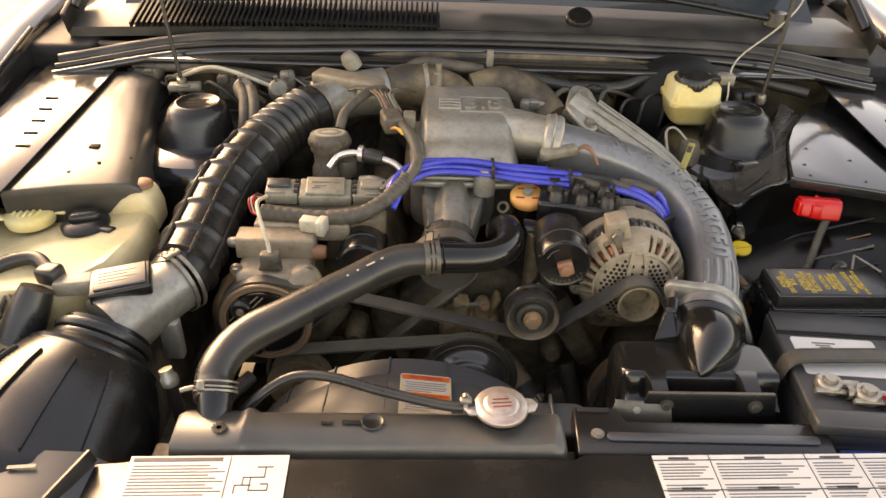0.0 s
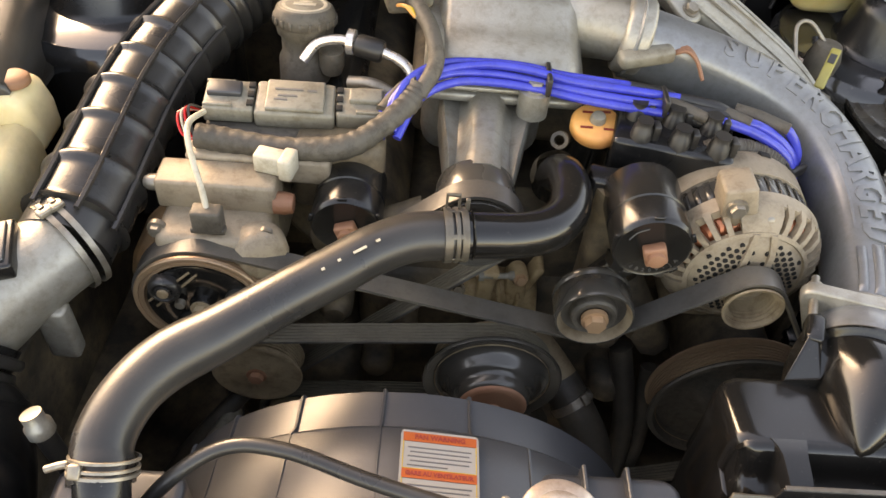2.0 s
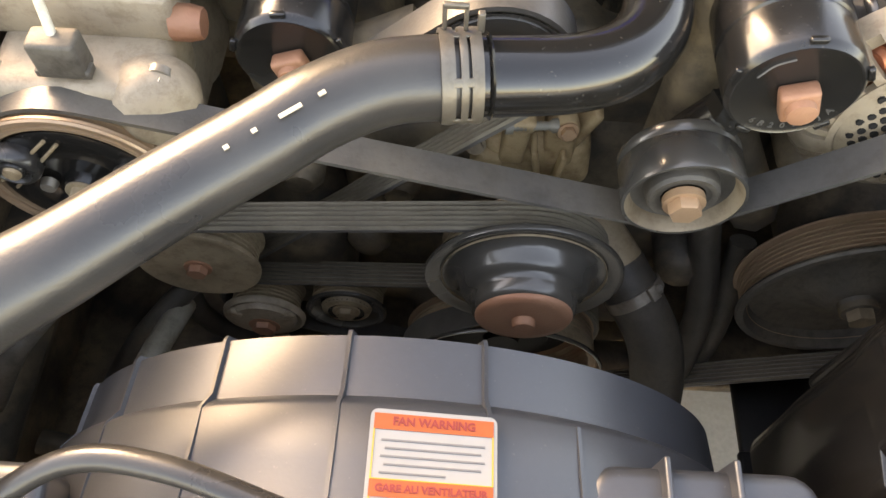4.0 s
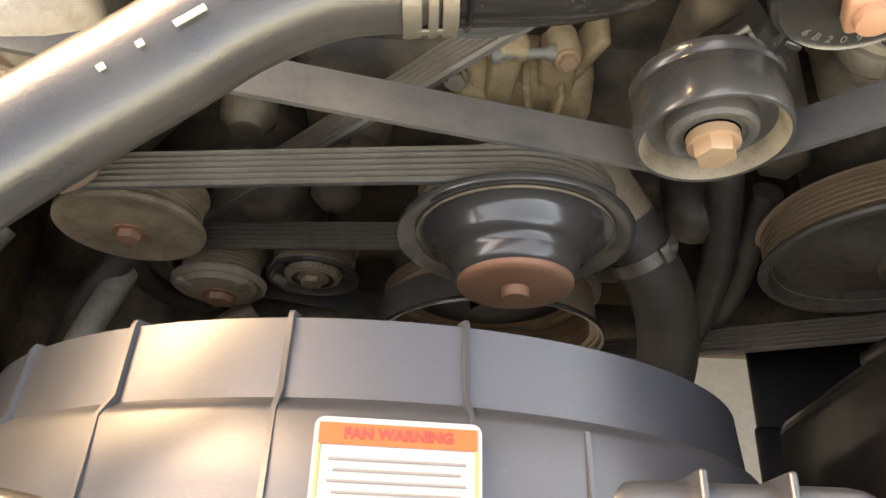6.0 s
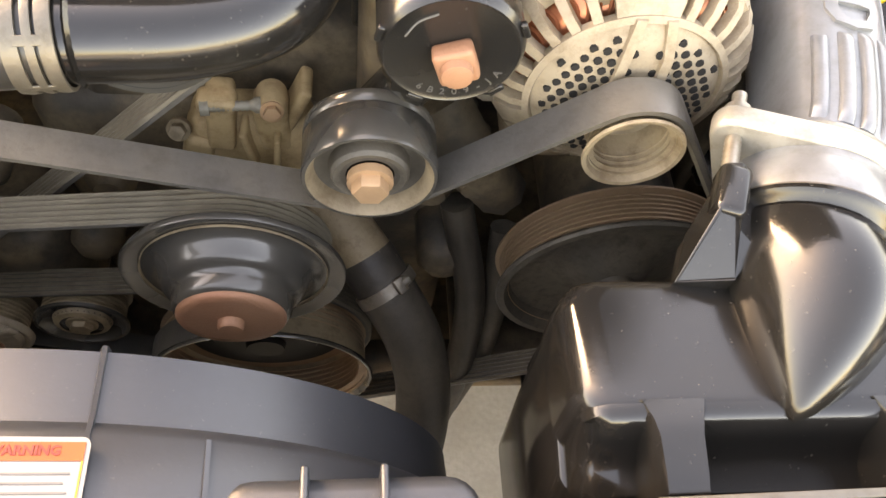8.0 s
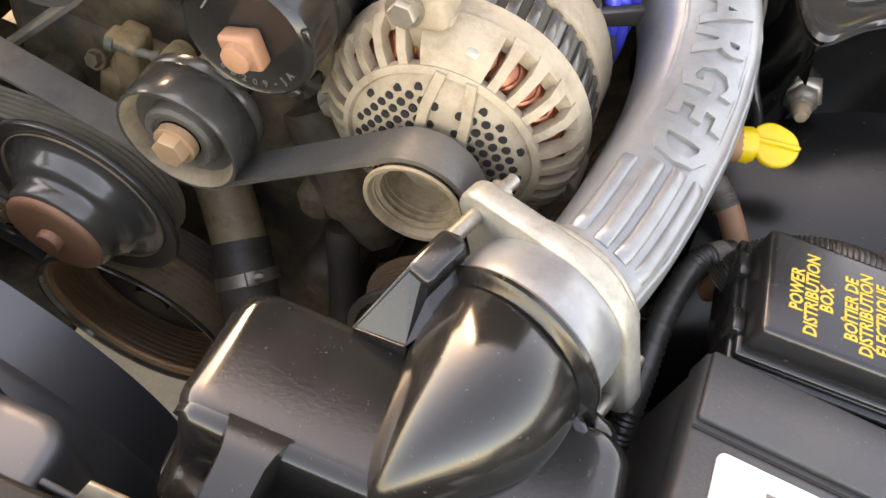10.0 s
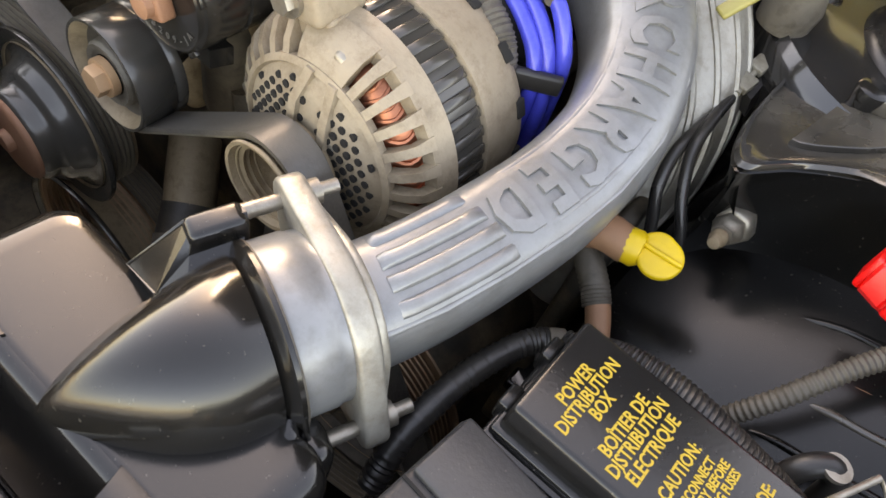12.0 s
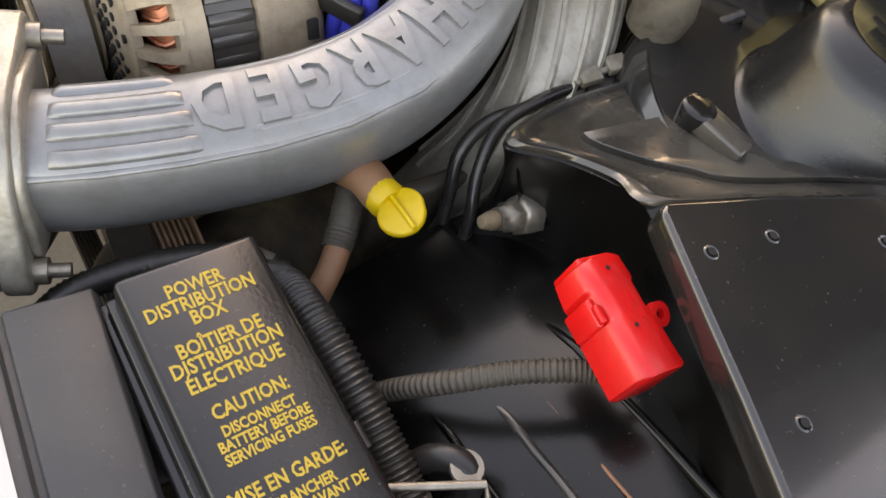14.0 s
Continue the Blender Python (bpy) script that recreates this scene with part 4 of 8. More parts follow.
# ---- engine core ----
def engine_block():
    e = thing("engine_block", (0, 1.3, 0.2), "dusty dark engine block with timing cover", "engine")
    part("block", box((0.36, 0.50, 0.42), T(0, 1.33, 0.42), 0.03, 3), "dirty", e)
    part("timing_cover", prism([(-0.14, 0.24), (0.14, 0.24), (0.17, 0.45), (0.12, 0.66), (0.03, 0.72), (-0.06, 0.72), (-0.13, 0.64), (-0.17, 0.45)], 0.06, plane_at((0, 1.15, 0), (1, 0, 0), (0, 0, 1)), 0.012, 3), "dirty", e)
    for s in (-1, 1):
        part("cylinder_head", prism([(-0.06, -0.06), (0.06, -0.06), (0.07, 0.02), (0.04, 0.06), (-0.04, 0.06), (-0.07, 0.02)], 0.42, frame_of((s * 0.20, 1.11, 0.68), (0, 1, 0), (s * 0.6, 0, 1)), 0.012, 2), "dirty", e)
        part("valve_cover", prism([(-0.05, 0), (0.05, 0), (0.042, 0.04), (-0.042, 0.04)], 0.40, frame_of((s * 0.225, 1.12, 0.74), (0, 1, 0), (s * 0.6, 0, 1)), 0.01, 2), "plastic", e)
    part("lower_manifold", box((0.26, 0.30, 0.10), T(0, 1.40, 0.75), 0.02, 3), "dirty", e)
    part("oil_pan", box((0.26, 0.45, 0.16), T(0, 1.32, 0.20), 0.02), "dirty", e)
    part("water_neck", lathe([(0.028, 0), (0.028, 0.01), (0.026, 0.012), (0.024, 0.02)], frame_of((0.042, 1.11, 0.765), (0, -0.3, 0.9)), 24), "dirty", e)
    casting = part("pump_casting", box((0.105, 0.05, 0.060), T(-0.004, 1.072, 0.606), 0.014, 4, (0.86, 0.9)), "casting", e, "tan dusty cast pump housing")
    for x, y, z, w, d, h, turn, r in ((-0.023, 1.056, 0.642, 0.021, 0.026, 0.058, 4, 0.005), (-0.023, 1.050, 0.664, 0.028, 0.018, 0.012, 4, 0.004), (0.014, 1.060, 0.634, 0.026, 0.026, 0.050, -4, 0.006), (0.031, 1.066, 0.648, 0.010, 0.030, 0.050, 22, 0.004), (-0.004, 1.050, 0.618, 0.006, 0.024, 0.040, -10, 0.0025), (0.016, 1.046, 0.612, 0.005, 0.020, 0.044, 4, 0.002), (-0.044, 1.062, 0.606, 0.024, 0.036, 0.034, 14, 0.006)):
        part("cast_lug", box((w, d, h), T(x, y, z) @ Matrix.Rotation(radians(turn), 4, "Y"), r, 3), "casting", casting)
    part("cast_eye", lathe([(0, 0.010), (0.0085, 0.010), (0.0105, 0.007), (0.0115, -0.016)], frame_of((0.015, 1.052, 0.660), (0.1, -0.9, 0.3)), 20), "casting", casting)
    part("cast_eye_bolt", hexbolt(frame_of((0.0155, 1.0425, 0.663), (0.1, -0.9, 0.3)), 0.0062, 0.006), "cad", casting)
    part("adjuster_bolt", lathe([(0, -0.022), (0.0062, -0.022), (0.0062, -0.016), (0.0036, -0.016)] + [(0.0034 + 0.0006 * (k % 2), -0.014 + 0.0016 * k) for k in range(18)] + [(0.006, 0.016), (0.006, 0.020), (0, 0.020)], frame_of((-0.012, 1.045, 0.664), (1, 0.1, 0), (0, 0, 1)), 14), "connector", casting, "dusty threaded adjuster bolt")
    part("lug_bolt", hexbolt(frame_of((-0.055, 1.050, 0.630), (0, -0.8, 0.5)), 0.0065, 0.008), "dirty", casting)
    for x, y, z, r in ((-0.12, 1.07, 0.56, 0.02), (-0.15, 1.06, 0.48, 0.022), (0.14, 1.07, 0.56, 0.02), (0.17, 1.05, 0.60, 0.018), (0.16, 1.05, 0.47, 0.025), (-0.20, 1.05, 0.60, 0.02), (0.20, 1.05, 0.66, 0.02)):
        part("cover_boss", lathe([(0, 0.03), (r * 0.6, 0.03), (r, 0.02), (r, -0.03)], frame_of((x, y, z), FORWARD), 14), "dirty", e)
    # bracket arms behind the idler and alternator
    for a, b, r in (((0.12, 1.06, 0.76), (0.24, 1.06, 0.66), 0.022), ((0.13, 1.05, 0.68), (0.20, 1.05, 0.56), 0.024), ((-0.10, 1.06, 0.74), (-0.22, 1.06, 0.70), 0.022), ((0.10, 1.06, 0.80), (0.10, 1.05, 0.64), 0.025), ((-0.22, 1.05, 0.66), (-0.30, 1.05, 0.55), 0.02)):
        part("bracket_arm", tube([a, ((a[0] + b[0]) / 2, a[1] - 0.01, (a[2] + b[2]) / 2), b], r, 8), "dirty", e)
    return e


engine_block()


def grooved(r, w, n=6, deep=0.0028):
    """A ribbed pulley rim as (radius, height) pairs from the front edge backwards."""
    out = [(r + 0.003, 0.0), (r + 0.003, 0.002)]
    for k in range(n):
        a = 0.003 + (w - 0.006) * k / n
        out += [(r, a), (r, a + (w - 0.006) / n * 0.34), (r - deep, a + (w - 0.006) / n * 0.6), (r - deep, a + (w - 0.006) / n * 0.72), (r, a + (w - 0.006) / n)]
    return out + [(r + 0.003, w - 0.002), (r + 0.003, w)]


def pulley(name, c, r, w, label, front, mats=("pulley", "rust"), ribs=True, bolt=0.011, category="pulley"):
    """c: the centre of the front rim; front: (radius, height) pairs of the dished face, heights run backwards."""
    p = thing(name, c, label, category, "belt pulleys")
    m = frame_of(c, (0, 1, 0))
    part("rim", lathe((grooved(r - 0.003, w, 7 if r > 0.1 else 6, 0.006 if r > 0.1 else 0.0028) if ribs else [(r, 0.0), (r + 0.0002, 0.001), (r + 0.0002, w * 0.72), (r - 0.0006, w * 0.74), (r - 0.0006, w * 0.78), (r + 0.0002, w * 0.80), (r + 0.0002, w - 0.001), (r, w)]) + [(r * 0.5, w)], m, 56), mats[0] if not ribs else ("groove" if r > 0.1 else "inner"), p)
    part("face", lathe(front, m, 56), mats[0], p)
    return p, m


def water_pump():
    p, m = pulley("water_pump_pulley", (-0.011, 0.950, 0.588), 0.067, 0.034, "black stepped water pump pulley with a rusty hub", [(0.066, 0.006), (0.0795, 0.0035), (0.0805, 0.001), (0.0795, -0.0015), (0.076, -0.0010), (0.068, 0.0025), (0.060, 0.0020), (0.0545, -0.003), (0.0515, -0.010), (0.0495, -0.0135), (0.0465, -0.0155), (0.0435, -0.0175), (0.0425, -0.022), (0.0420, -0.0275), (0.0405, -0.0310), (0.0385, -0.0325)])
    part("hub", lathe([(0.0385, -0.0325), (0.0385, -0.0345), (0.0365, -0.0368), (0.030, -0.0372), (0.012, -0.0375), (0, -0.0375)], m, 40), "rust", p, "rusty orange hub face")
    part("hub_bolt", lathe([(0.0095, -0.037), (0.0095, -0.042), (0.008, -0.044), (0, -0.044)], m, 18), "rust", p)


water_pump()


def crank_pulley():
    p, m = pulley("crankshaft_pulley", (-0.009, 0.955, 0.372), 0.101, 0.045, "dusty hollow crankshaft pulley below the water pump", [(0.100, 0.003), (0.1045, 0.001), (0.1055, -0.0015), (0.1045, -0.0035), (0.102, -0.003), (0.100, 0.001)], ("pulley", "rust"))
    part("cup_wall", lathe([(0.1005, 0.001), (0.0985, 0.010), (0.097, 0.040), (0.088, 0.046)], m, 56), "inner", p, "tan dusty inside of the cup")
    part("cup_floor", lathe([(0.090, 0.0455), (0.055, 0.044), (0.050, 0.036), (0.020, 0.034), (0.018, 0.028), (0, 0.028)], m, 48), "trim", p)


crank_pulley()


def tensioner_pulley():
    p, m = pulley("smooth_idler_pulley", (0.083, 0.953, 0.708), 0.042, 0.036, "smooth black steel idler pulley with a tan bolt", [(0.042, 0.0005), (0.0415, -0.0015), (0.0395, -0.0015)], ribs=False)
    part("dish", lathe([(0.0395, -0.0012), (0.0372, 0.002), (0.0345, 0.010)], m, 48), "inner", p, "dusty tan pulley rim")
    part("dish", lathe([(0.0350, 0.0095), (0.030, 0.013), (0.0255, 0.012), (0.0245, 0.004), (0.0225, 0.0015), (0.018, 0.003), (0.015, 0.003)], m, 48), "soiled", p, "dark recessed pulley web")
    part("bearing_ring", lathe([(0.0246, 0.0035), (0.0226, 0.0010), (0.0185, 0.0022)], m, 36), "loom", p)
    part("centre_bolt", hexbolt(frame_of((0.083, 0.951, 0.708), FORWARD), 0.0115, 0.010, 1.25), "cad", p, "tan zinc-plated hex bolt")


tensioner_pulley()


def alternator_pulley():
    p, m = pulley("alternator_pulley", (0.240, 0.953, 0.741), 0.029, 0.034, "small deep alternator pulley wrapped by the belt", [(0.0315, 0.0), (0.031, -0.002), (0.0285, -0.0015), (0.0262, 0.005), (0.0238, 0.017), (0.0205, 0.030), (0.012, 0.031), (0.010, 0.025), (0.0, 0.025)], ("inner", "rust"))


alternator_pulley()


def lower_pulleys():
    p, m = pulley("flat_idler_pulley", (-0.288, 0.970, 0.545), 0.052, 0.03, "dusty flat idler pulley with a rusty bolt", [(0.054, 0.0), (0.0535, -0.003), (0.050, -0.004), (0.046, -0.002), (0.030, -0.0025), (0.012, -0.004), (0, -0.004)], ("inner", "rust"))
    part("centre_bolt", hexbolt(frame_of((-0.288, 0.966, 0.545), FORWARD), 0.009, 0.008), "rust", p)
    p, m = pulley("small_idler_pulley", (-0.173, 0.995, 0.412), 0.040, 0.03, "small dusty black idler pulley", [(0.042, 0.0), (0.0415, -0.003), (0.038, -0.003), (0.035, 0.003), (0.027, 0.005), (0.025, -0.001), (0.019, -0.003), (0.012, -0.001), (0, -0.001)])
    part("dish", lathe([(0.0262, 0.002), (0.0245, -0.0025), (0.019, -0.0040)], m, 32), "inner", p, "tan dusty bearing ring")
    part("centre_bolt", hexbolt(frame_of((-0.173, 0.993, 0.412), FORWARD), 0.0105, 0.007), "inner", p)
    p, m = pulley("pump_pulley", (-0.256, 0.985, 0.412), 0.038, 0.03, "pale dusty pump hub with a rusty bolt", [(0.042, 0.0), (0.0415, -0.004), (0.039, -0.006), (0.034, -0.004), (0.031, -0.009), (0.014, -0.010), (0, -0.010)], ("tan", "rust"))
    for a in (30, 150, 270):
        part("hub_lug", box((0.016, 0.012, 0.006), m @ Matrix.Rotation(radians(a), 4, "Z") @ T(0.030, 0, -0.007), 0.003), "tan", p)
    part("centre_bolt", hexbolt(frame_of((-0.256, 0.976, 0.405), FORWARD), 0.012, 0.008), "rust", p)
    p, m = pulley("power_steering_pulley", (0.308, 0.985, 0.508), 0.104, 0.036, "large ribbed black accessory pulley behind the air duct", [(0.102, 0.004), (0.1065, 0.002), (0.1075, -0.0005), (0.106, -0.003), (0.100, -0.003), (0.096, 0.004), (0.093, 0.014), (0.060, 0.018), (0.036, 0.010), (0.026, 0.002), (0.018, 0.0), (0.016, -0.010), (0.0, -0.010)], ("loom", "rust"))
    part("hub_nut", hexbolt(frame_of((0.308, 0.977, 0.508), FORWARD), 0.013, 0.012), "dirty", p)


lower_pulleys()


def belt_loop(name, circles, y0, y1, label, thick=0.0045, ribbed_inside=True):
    """A flat belt round circles (x, z, r, side): side +1 wraps clockwise as seen from the front, -1 the other way."""
    b = thing(name, (circles[0][0], (y0 + y1) / 2, circles[0][1]), label, "drive belt", "drive belts")
    n = len(circles)
    pts = []
    tangents = []
    for i in range(n):
        (x1, z1, r1, s1), (x2, z2, r2, s2) = circles[i], circles[(i + 1) % n]
        d = math.hypot(x2 - x1, z2 - z1)
        base = math.atan2(z2 - z1, x2 - x1)
        off = math.acos(max(-1, min(1, (s1 * r1 - s2 * r2) / d)))
        a = base + off
        tangents.append(((x1 + s1 * r1 * math.cos(a), z1 + s1 * r1 * math.sin(a)), (x2 + s2 * r2 * math.cos(a), z2 + s2 * r2 * math.sin(a))))
    for i in range(n):
        x, z, r, s = circles[i]
        p_in, p_out = tangents[i - 1][1], tangents[i][0]
        a0, a1 = math.atan2(p_in[1] - z, p_in[0] - x), math.atan2(p_out[1] - z, p_out[0] - x)
        if s > 0:
            while a1 > a0 + 1e-6:
                a1 -= math.tau
        else:
            while a1 < a0 - 1e-6:
                a1 += math.tau
        k = max(2, int(abs(a1 - a0) / 0.16))
        pts += [((x + r * math.cos(a0 + (a1 - a0) * q / k)), (z + r * math.sin(a0 + (a1 - a0) * q / k))) for q in range(k + 1)]
    m = len(pts)
    w = y1 - y0

    def band(prof):
        bm = bmesh.new()
        rings = []
        for i in range(m):
            a, c = Vector(pts[i - 1]), Vector(pts[(i + 1) % m])
            t = (c - a).normalized()
            nrm = Vector((-t.y, t.x))
            rings.append([bm.verts.new((pts[i][0] + nrm.x * h, y, pts[i][1] + nrm.y * h)) for y, h in prof])
        q = len(prof)
        for i in range(m):
            a, c = rings[i], rings[(i + 1) % m]
            for j in range(q):
                bm.faces.new((a[j], a[(j + 1) % q], c[(j + 1) % q], c[j]))
        bmesh.ops.recalc_face_normals(bm, faces=bm.faces)
        return bm

    back = part("backing", band([(y0, thick), (y1, thick), (y1, 0.0012), (y0, 0.0012)]), "belt", b, smooth=25)
    for k in range(6):
        a = y0 + w * (k + 0.08) / 6
        c = y0 + w * (k + 0.92) / 6
        base, crest = (0.0013, -0.0012) if ribbed_inside else (thick - 0.0001, thick + 0.0024)
        part("rib", band([(a, base), (c, base), (c - w * 0.05, crest), (a + w * 0.05, crest)]), "rib", back, smooth=25)
    return b


belt_loop("accessory_belt", [(-0.326, 0.692, 0.0695, 1), (0.083, 0.708, 0.0440, -1), (0.240, 0.741, 0.031, 1), (0.308, 0.508, 0.1035, 1), (-0.009, 0.372, 0.1005, 1), (-0.011, 0.588, 0.0685, -1)], 0.955, 0.981, "long dusty ribbed accessory drive belt")


def supercharger_belt():
    belt_loop("supercharger_belt", [(-0.049, 0.773, 0.046, 1), (-0.288, 0.545, 0.057, 1)], 1.002, 1.028, "ribbed supercharger drive belt running behind the hose")
    belt_loop("lower_belt", [(-0.256, 0.412, 0.0415, 1), (-0.009, 0.372, 0.098, 1)], 0.997, 1.000 + 0.023, "dusty ribbed lower drive belt over the small pulleys", ribbed_inside=False)


supercharger_belt()


def compressor():
    cx, cz = -0.326, 0.692
    c = thing("air_compressor", (cx, 1.0, 0.66), "tan oxidised air conditioning compressor with a black clutch", "compressor")
    m = frame_of((cx, 0.950, cz), (0, 1, 0))
    part("pulley_rim", lathe(grooved(0.0680, 0.036), m, 64), "groove", c)
    part("pulley_face", lathe([(0.0700, 0.001), (0.0708, -0.0005), (0.0695, -0.002), (0.066, -0.0015), (0.0655, 0.0005), (0.063, 0.0005), (0.0625, -0.001), (0.060, -0.001), (0.059, 0.006), (0.050, 0.008)], m, 64), "groove", c, "rusty brown pulley edge")
    clutch = part("clutch_plate", lathe([(0.0575, 0.006), (0.0570, 0.0), (0.054, -0.0015), (0.034, -0.002), (0.026, 0.001), (0.014, 0.001), (0.012, -0.006), (0, -0.007)], m, 48), "gloss", c, "black clutch plate")
    for a in (65, 199, 318):
        q = m @ Matrix.Rotation(radians(180 - a), 4, "Z") @ T(-0.044, 0, -0.001) @ Matrix.Rotation(math.pi, 4, "X")
        k = part("damper_knob", lathe([(0.0165, 0), (0.0165, 0.008), (0.0150, 0.0115), (0.0120, 0.0125), (0.0105, 0.0100), (0.0085, 0.0100), (0.0075, 0.0125), (0, 0.0130)], q, 24), "rubber", clutch)
        part("knob_rivet", lathe([(0.006, 0.012), (0.0055, 0.0150), (0, 0.0155)], q, 14), "inner", k)
    part("hub_nut", hexbolt(frame_of((cx, 0.944, cz), FORWARD), 0.0085, 0.009), "inner", clutch)
    part("hub_pin", lathe([(0, 0.006), (0.005, 0.006), (0.006, 0.0)], frame_of((cx - 0.022, 0.948, cz + 0.004), FORWARD), 12), "steel", clutch)
    for d in (0.0, 0.007):
        part("spring_strip", tube([(cx - 0.054 + d, 0.9465, cz + 0.004 - d), (cx - 0.006 + d, 0.9465, cz + 0.052 - d * 0.4)], 0.0013, 6), "inner", clutch)
    part("coil_ring", lathe([(0.066, 0.036), (0.066, 0.050), (0.05, 0.052)], m, 40), "dirty", c)
    part("body", lathe([(0.05, 0.034), (0.066, 0.046), (0.068, 0.078), (0.064, 0.083), (0.064, 0.13), (0.068, 0.135), (0.068, 0.19), (0.05, 0.20), (0, 0.20)], m, 48), "tan", c)
    block = part("manifold_block", box((0.122, 0.040, 0.036), T(-0.316, 1.035, 0.783), 0.004), "tan", c)
    part("top_block", box((0.112, 0.078, 0.052), T(-0.315, 1.008, 0.742), 0.010, 3), "tan", c)
    part("case_swell", lathe([(0, 0.028), (0.022, 0.026), (0.028, 0.018), (0.030, 0.0)], frame_of((-0.272, 0.990, 0.742), (0.4, -0.8, 0.3)), 24), "tan", c)
    part("block_plug", lathe([(0, 0.014), (0.006, 0.014), (0.009, 0.008), (0.009, -0.002)], frame_of((-0.377, 1.03, 0.786), (-1, 0, 0)), 10), "steel", block)
    part("red_fitting", lathe([(0, 0.02), (0.010, 0.02), (0.012, 0.012), (0.012, 0)], frame_of((-0.258, 1.022, 0.777), (1, 0, 0)), 8), "rust", block)
    plug = part("clutch_plug", box((0.030, 0.018, 0.028), T(-0.316, 0.983, 0.785), 0.003), "loom", c, "grey wire plug")
    part("plug_rib", box((0.034, 0.010, 0.006), T(-0.316, 0.98, 0.774), 0.001), "loom", plug)
    for x in (-0.37, -0.262):
        part("case_bolt", hexbolt(frame_of((x, 0.985, 0.765), FORWARD), 0.007, 0.008), "steel", c)
    w = thing("clutch_wire", (-0.33, 1.0, 0.81), "thin pale wire from the compressor plug", "wire")
    part("wire", tube([(-0.316, 0.985, 0.797), (-0.322, 0.998, 0.812), (-0.338, 1.03, 0.838), (-0.345, 1.06, 0.842), (-0.338, 1.09, 0.835)], 0.0032, 8), "pale", w)


compressor()


def belt_tensioner(name, c, r, length, label, print_it):
    t = thing(name, c, label, "belt tensioner", "belt tensioners")
    m = frame_of(c, (0, 1, 0))
    drum = part("drum", lathe([(0, 0.0), (r - 0.006, 0.0), (r - 0.0035, -0.0015), (r - 0.001, 0.001), (r, 0.004), (r, 0.032), (r - 0.0015, 0.033), (r - 0.0015, 0.036), (r, 0.037), (r, length - 0.006), (r - 0.004, length)], m, 56), "drum", t, "glossy black spring drum")
    bolt = frame_of((c[0] + 0.002, c[1] - 0.0008, c[2] - 0.002), FORWARD) @ Matrix.Rotation(radians(20), 4, "Z")
    part("square_bolt", box((0.0225, 0.0225, 0.012), bolt @ T(0, 0, 0.005), 0.0025), "rust", t, "large rusty square bolt head")
    part("bolt_nose", lathe([(0.009, 0.01), (0.0085, 0.016), (0.005, 0.017), (0, 0.017)], bolt, 16), "rust", t)
    for k in range(5):
        a = radians(70 * k + 15)
        part("edge_tab", box((0.004, 0.010, 0.004), m @ T(r * math.cos(a), r * math.sin(a), 0.001) @ Matrix.Rotation(a, 4, "Z"), 0.001), "drum", drum)
    if print_it:
        for k, ch in enumerate("6B209-JA"):
            a = radians(-120 + 13 * k)
            q = frame_of((c[0], c[1] - 0.0006, c[2]), FORWARD) @ Matrix.Rotation(a, 4, "Z") @ T(r * 0.76, 0, 0) @ Matrix.Rotation(radians(90), 4, "Z")
            lettering(ch, q, 0.0068, "faint_ink", drum, "stamped_letter", 0.0003, "CENTER")
        part("stamp_lines", tube([(c[0] - 0.026, c[1] - 0.0003, c[2] + 0.01), (c[0] - 0.02, c[1] - 0.0003, c[2] + 0.02), (c[0] - 0.01, c[1] - 0.0003, c[2] + 0.026)], 0.0006, 4), "grey_ink", drum)
    return t, m


def tensioners():
    t, m = belt_tensioner("belt_tensioner", (0.124, 0.974, 0.797), 0.0405, 0.090, "black drum belt tensioner with a rusty square bolt", True)
    part("arm", loft([[(x, y, z) for x, z in ((0.124 - w, 0.797 - k), (0.124 + w, 0.797 - k), (0.124 + w, 0.797 - k - 0.015), (0.124 - w, 0.797 - k - 0.015))] for y, w, k in ((0.985, 0.03, 0.03), (1.0, 0.035, 0.03))]), "gloss", t)
    part("arm_link", tube([(0.124, 0.998, 0.775), (0.105, 1.0, 0.745), (0.083, 1.0, 0.71)], 0.017, 10), "gloss", t)
    part("bracket", prism([(-0.03, 0.0), (0.04, -0.01), (0.115, -0.035), (0.115, -0.055), (0.045, -0.045), (0.03, -0.08), (-0.03, -0.08)], 0.03, plane_at((0.10, 1.085, 0.812), (1, 0, 0), (0, 0, 1)), 0.005), "plastic", t)
    t, m = belt_tensioner("belt_tensioner", (-0.184, 1.014, 0.757), 0.038, 0.08, "black drum belt tensioner beside the compressor", False)
    part("bracket", box((0.10, 0.05, 0.09), T(-0.20, 1.10, 0.765), 0.012, 3), "dirty", t)


tensioners()


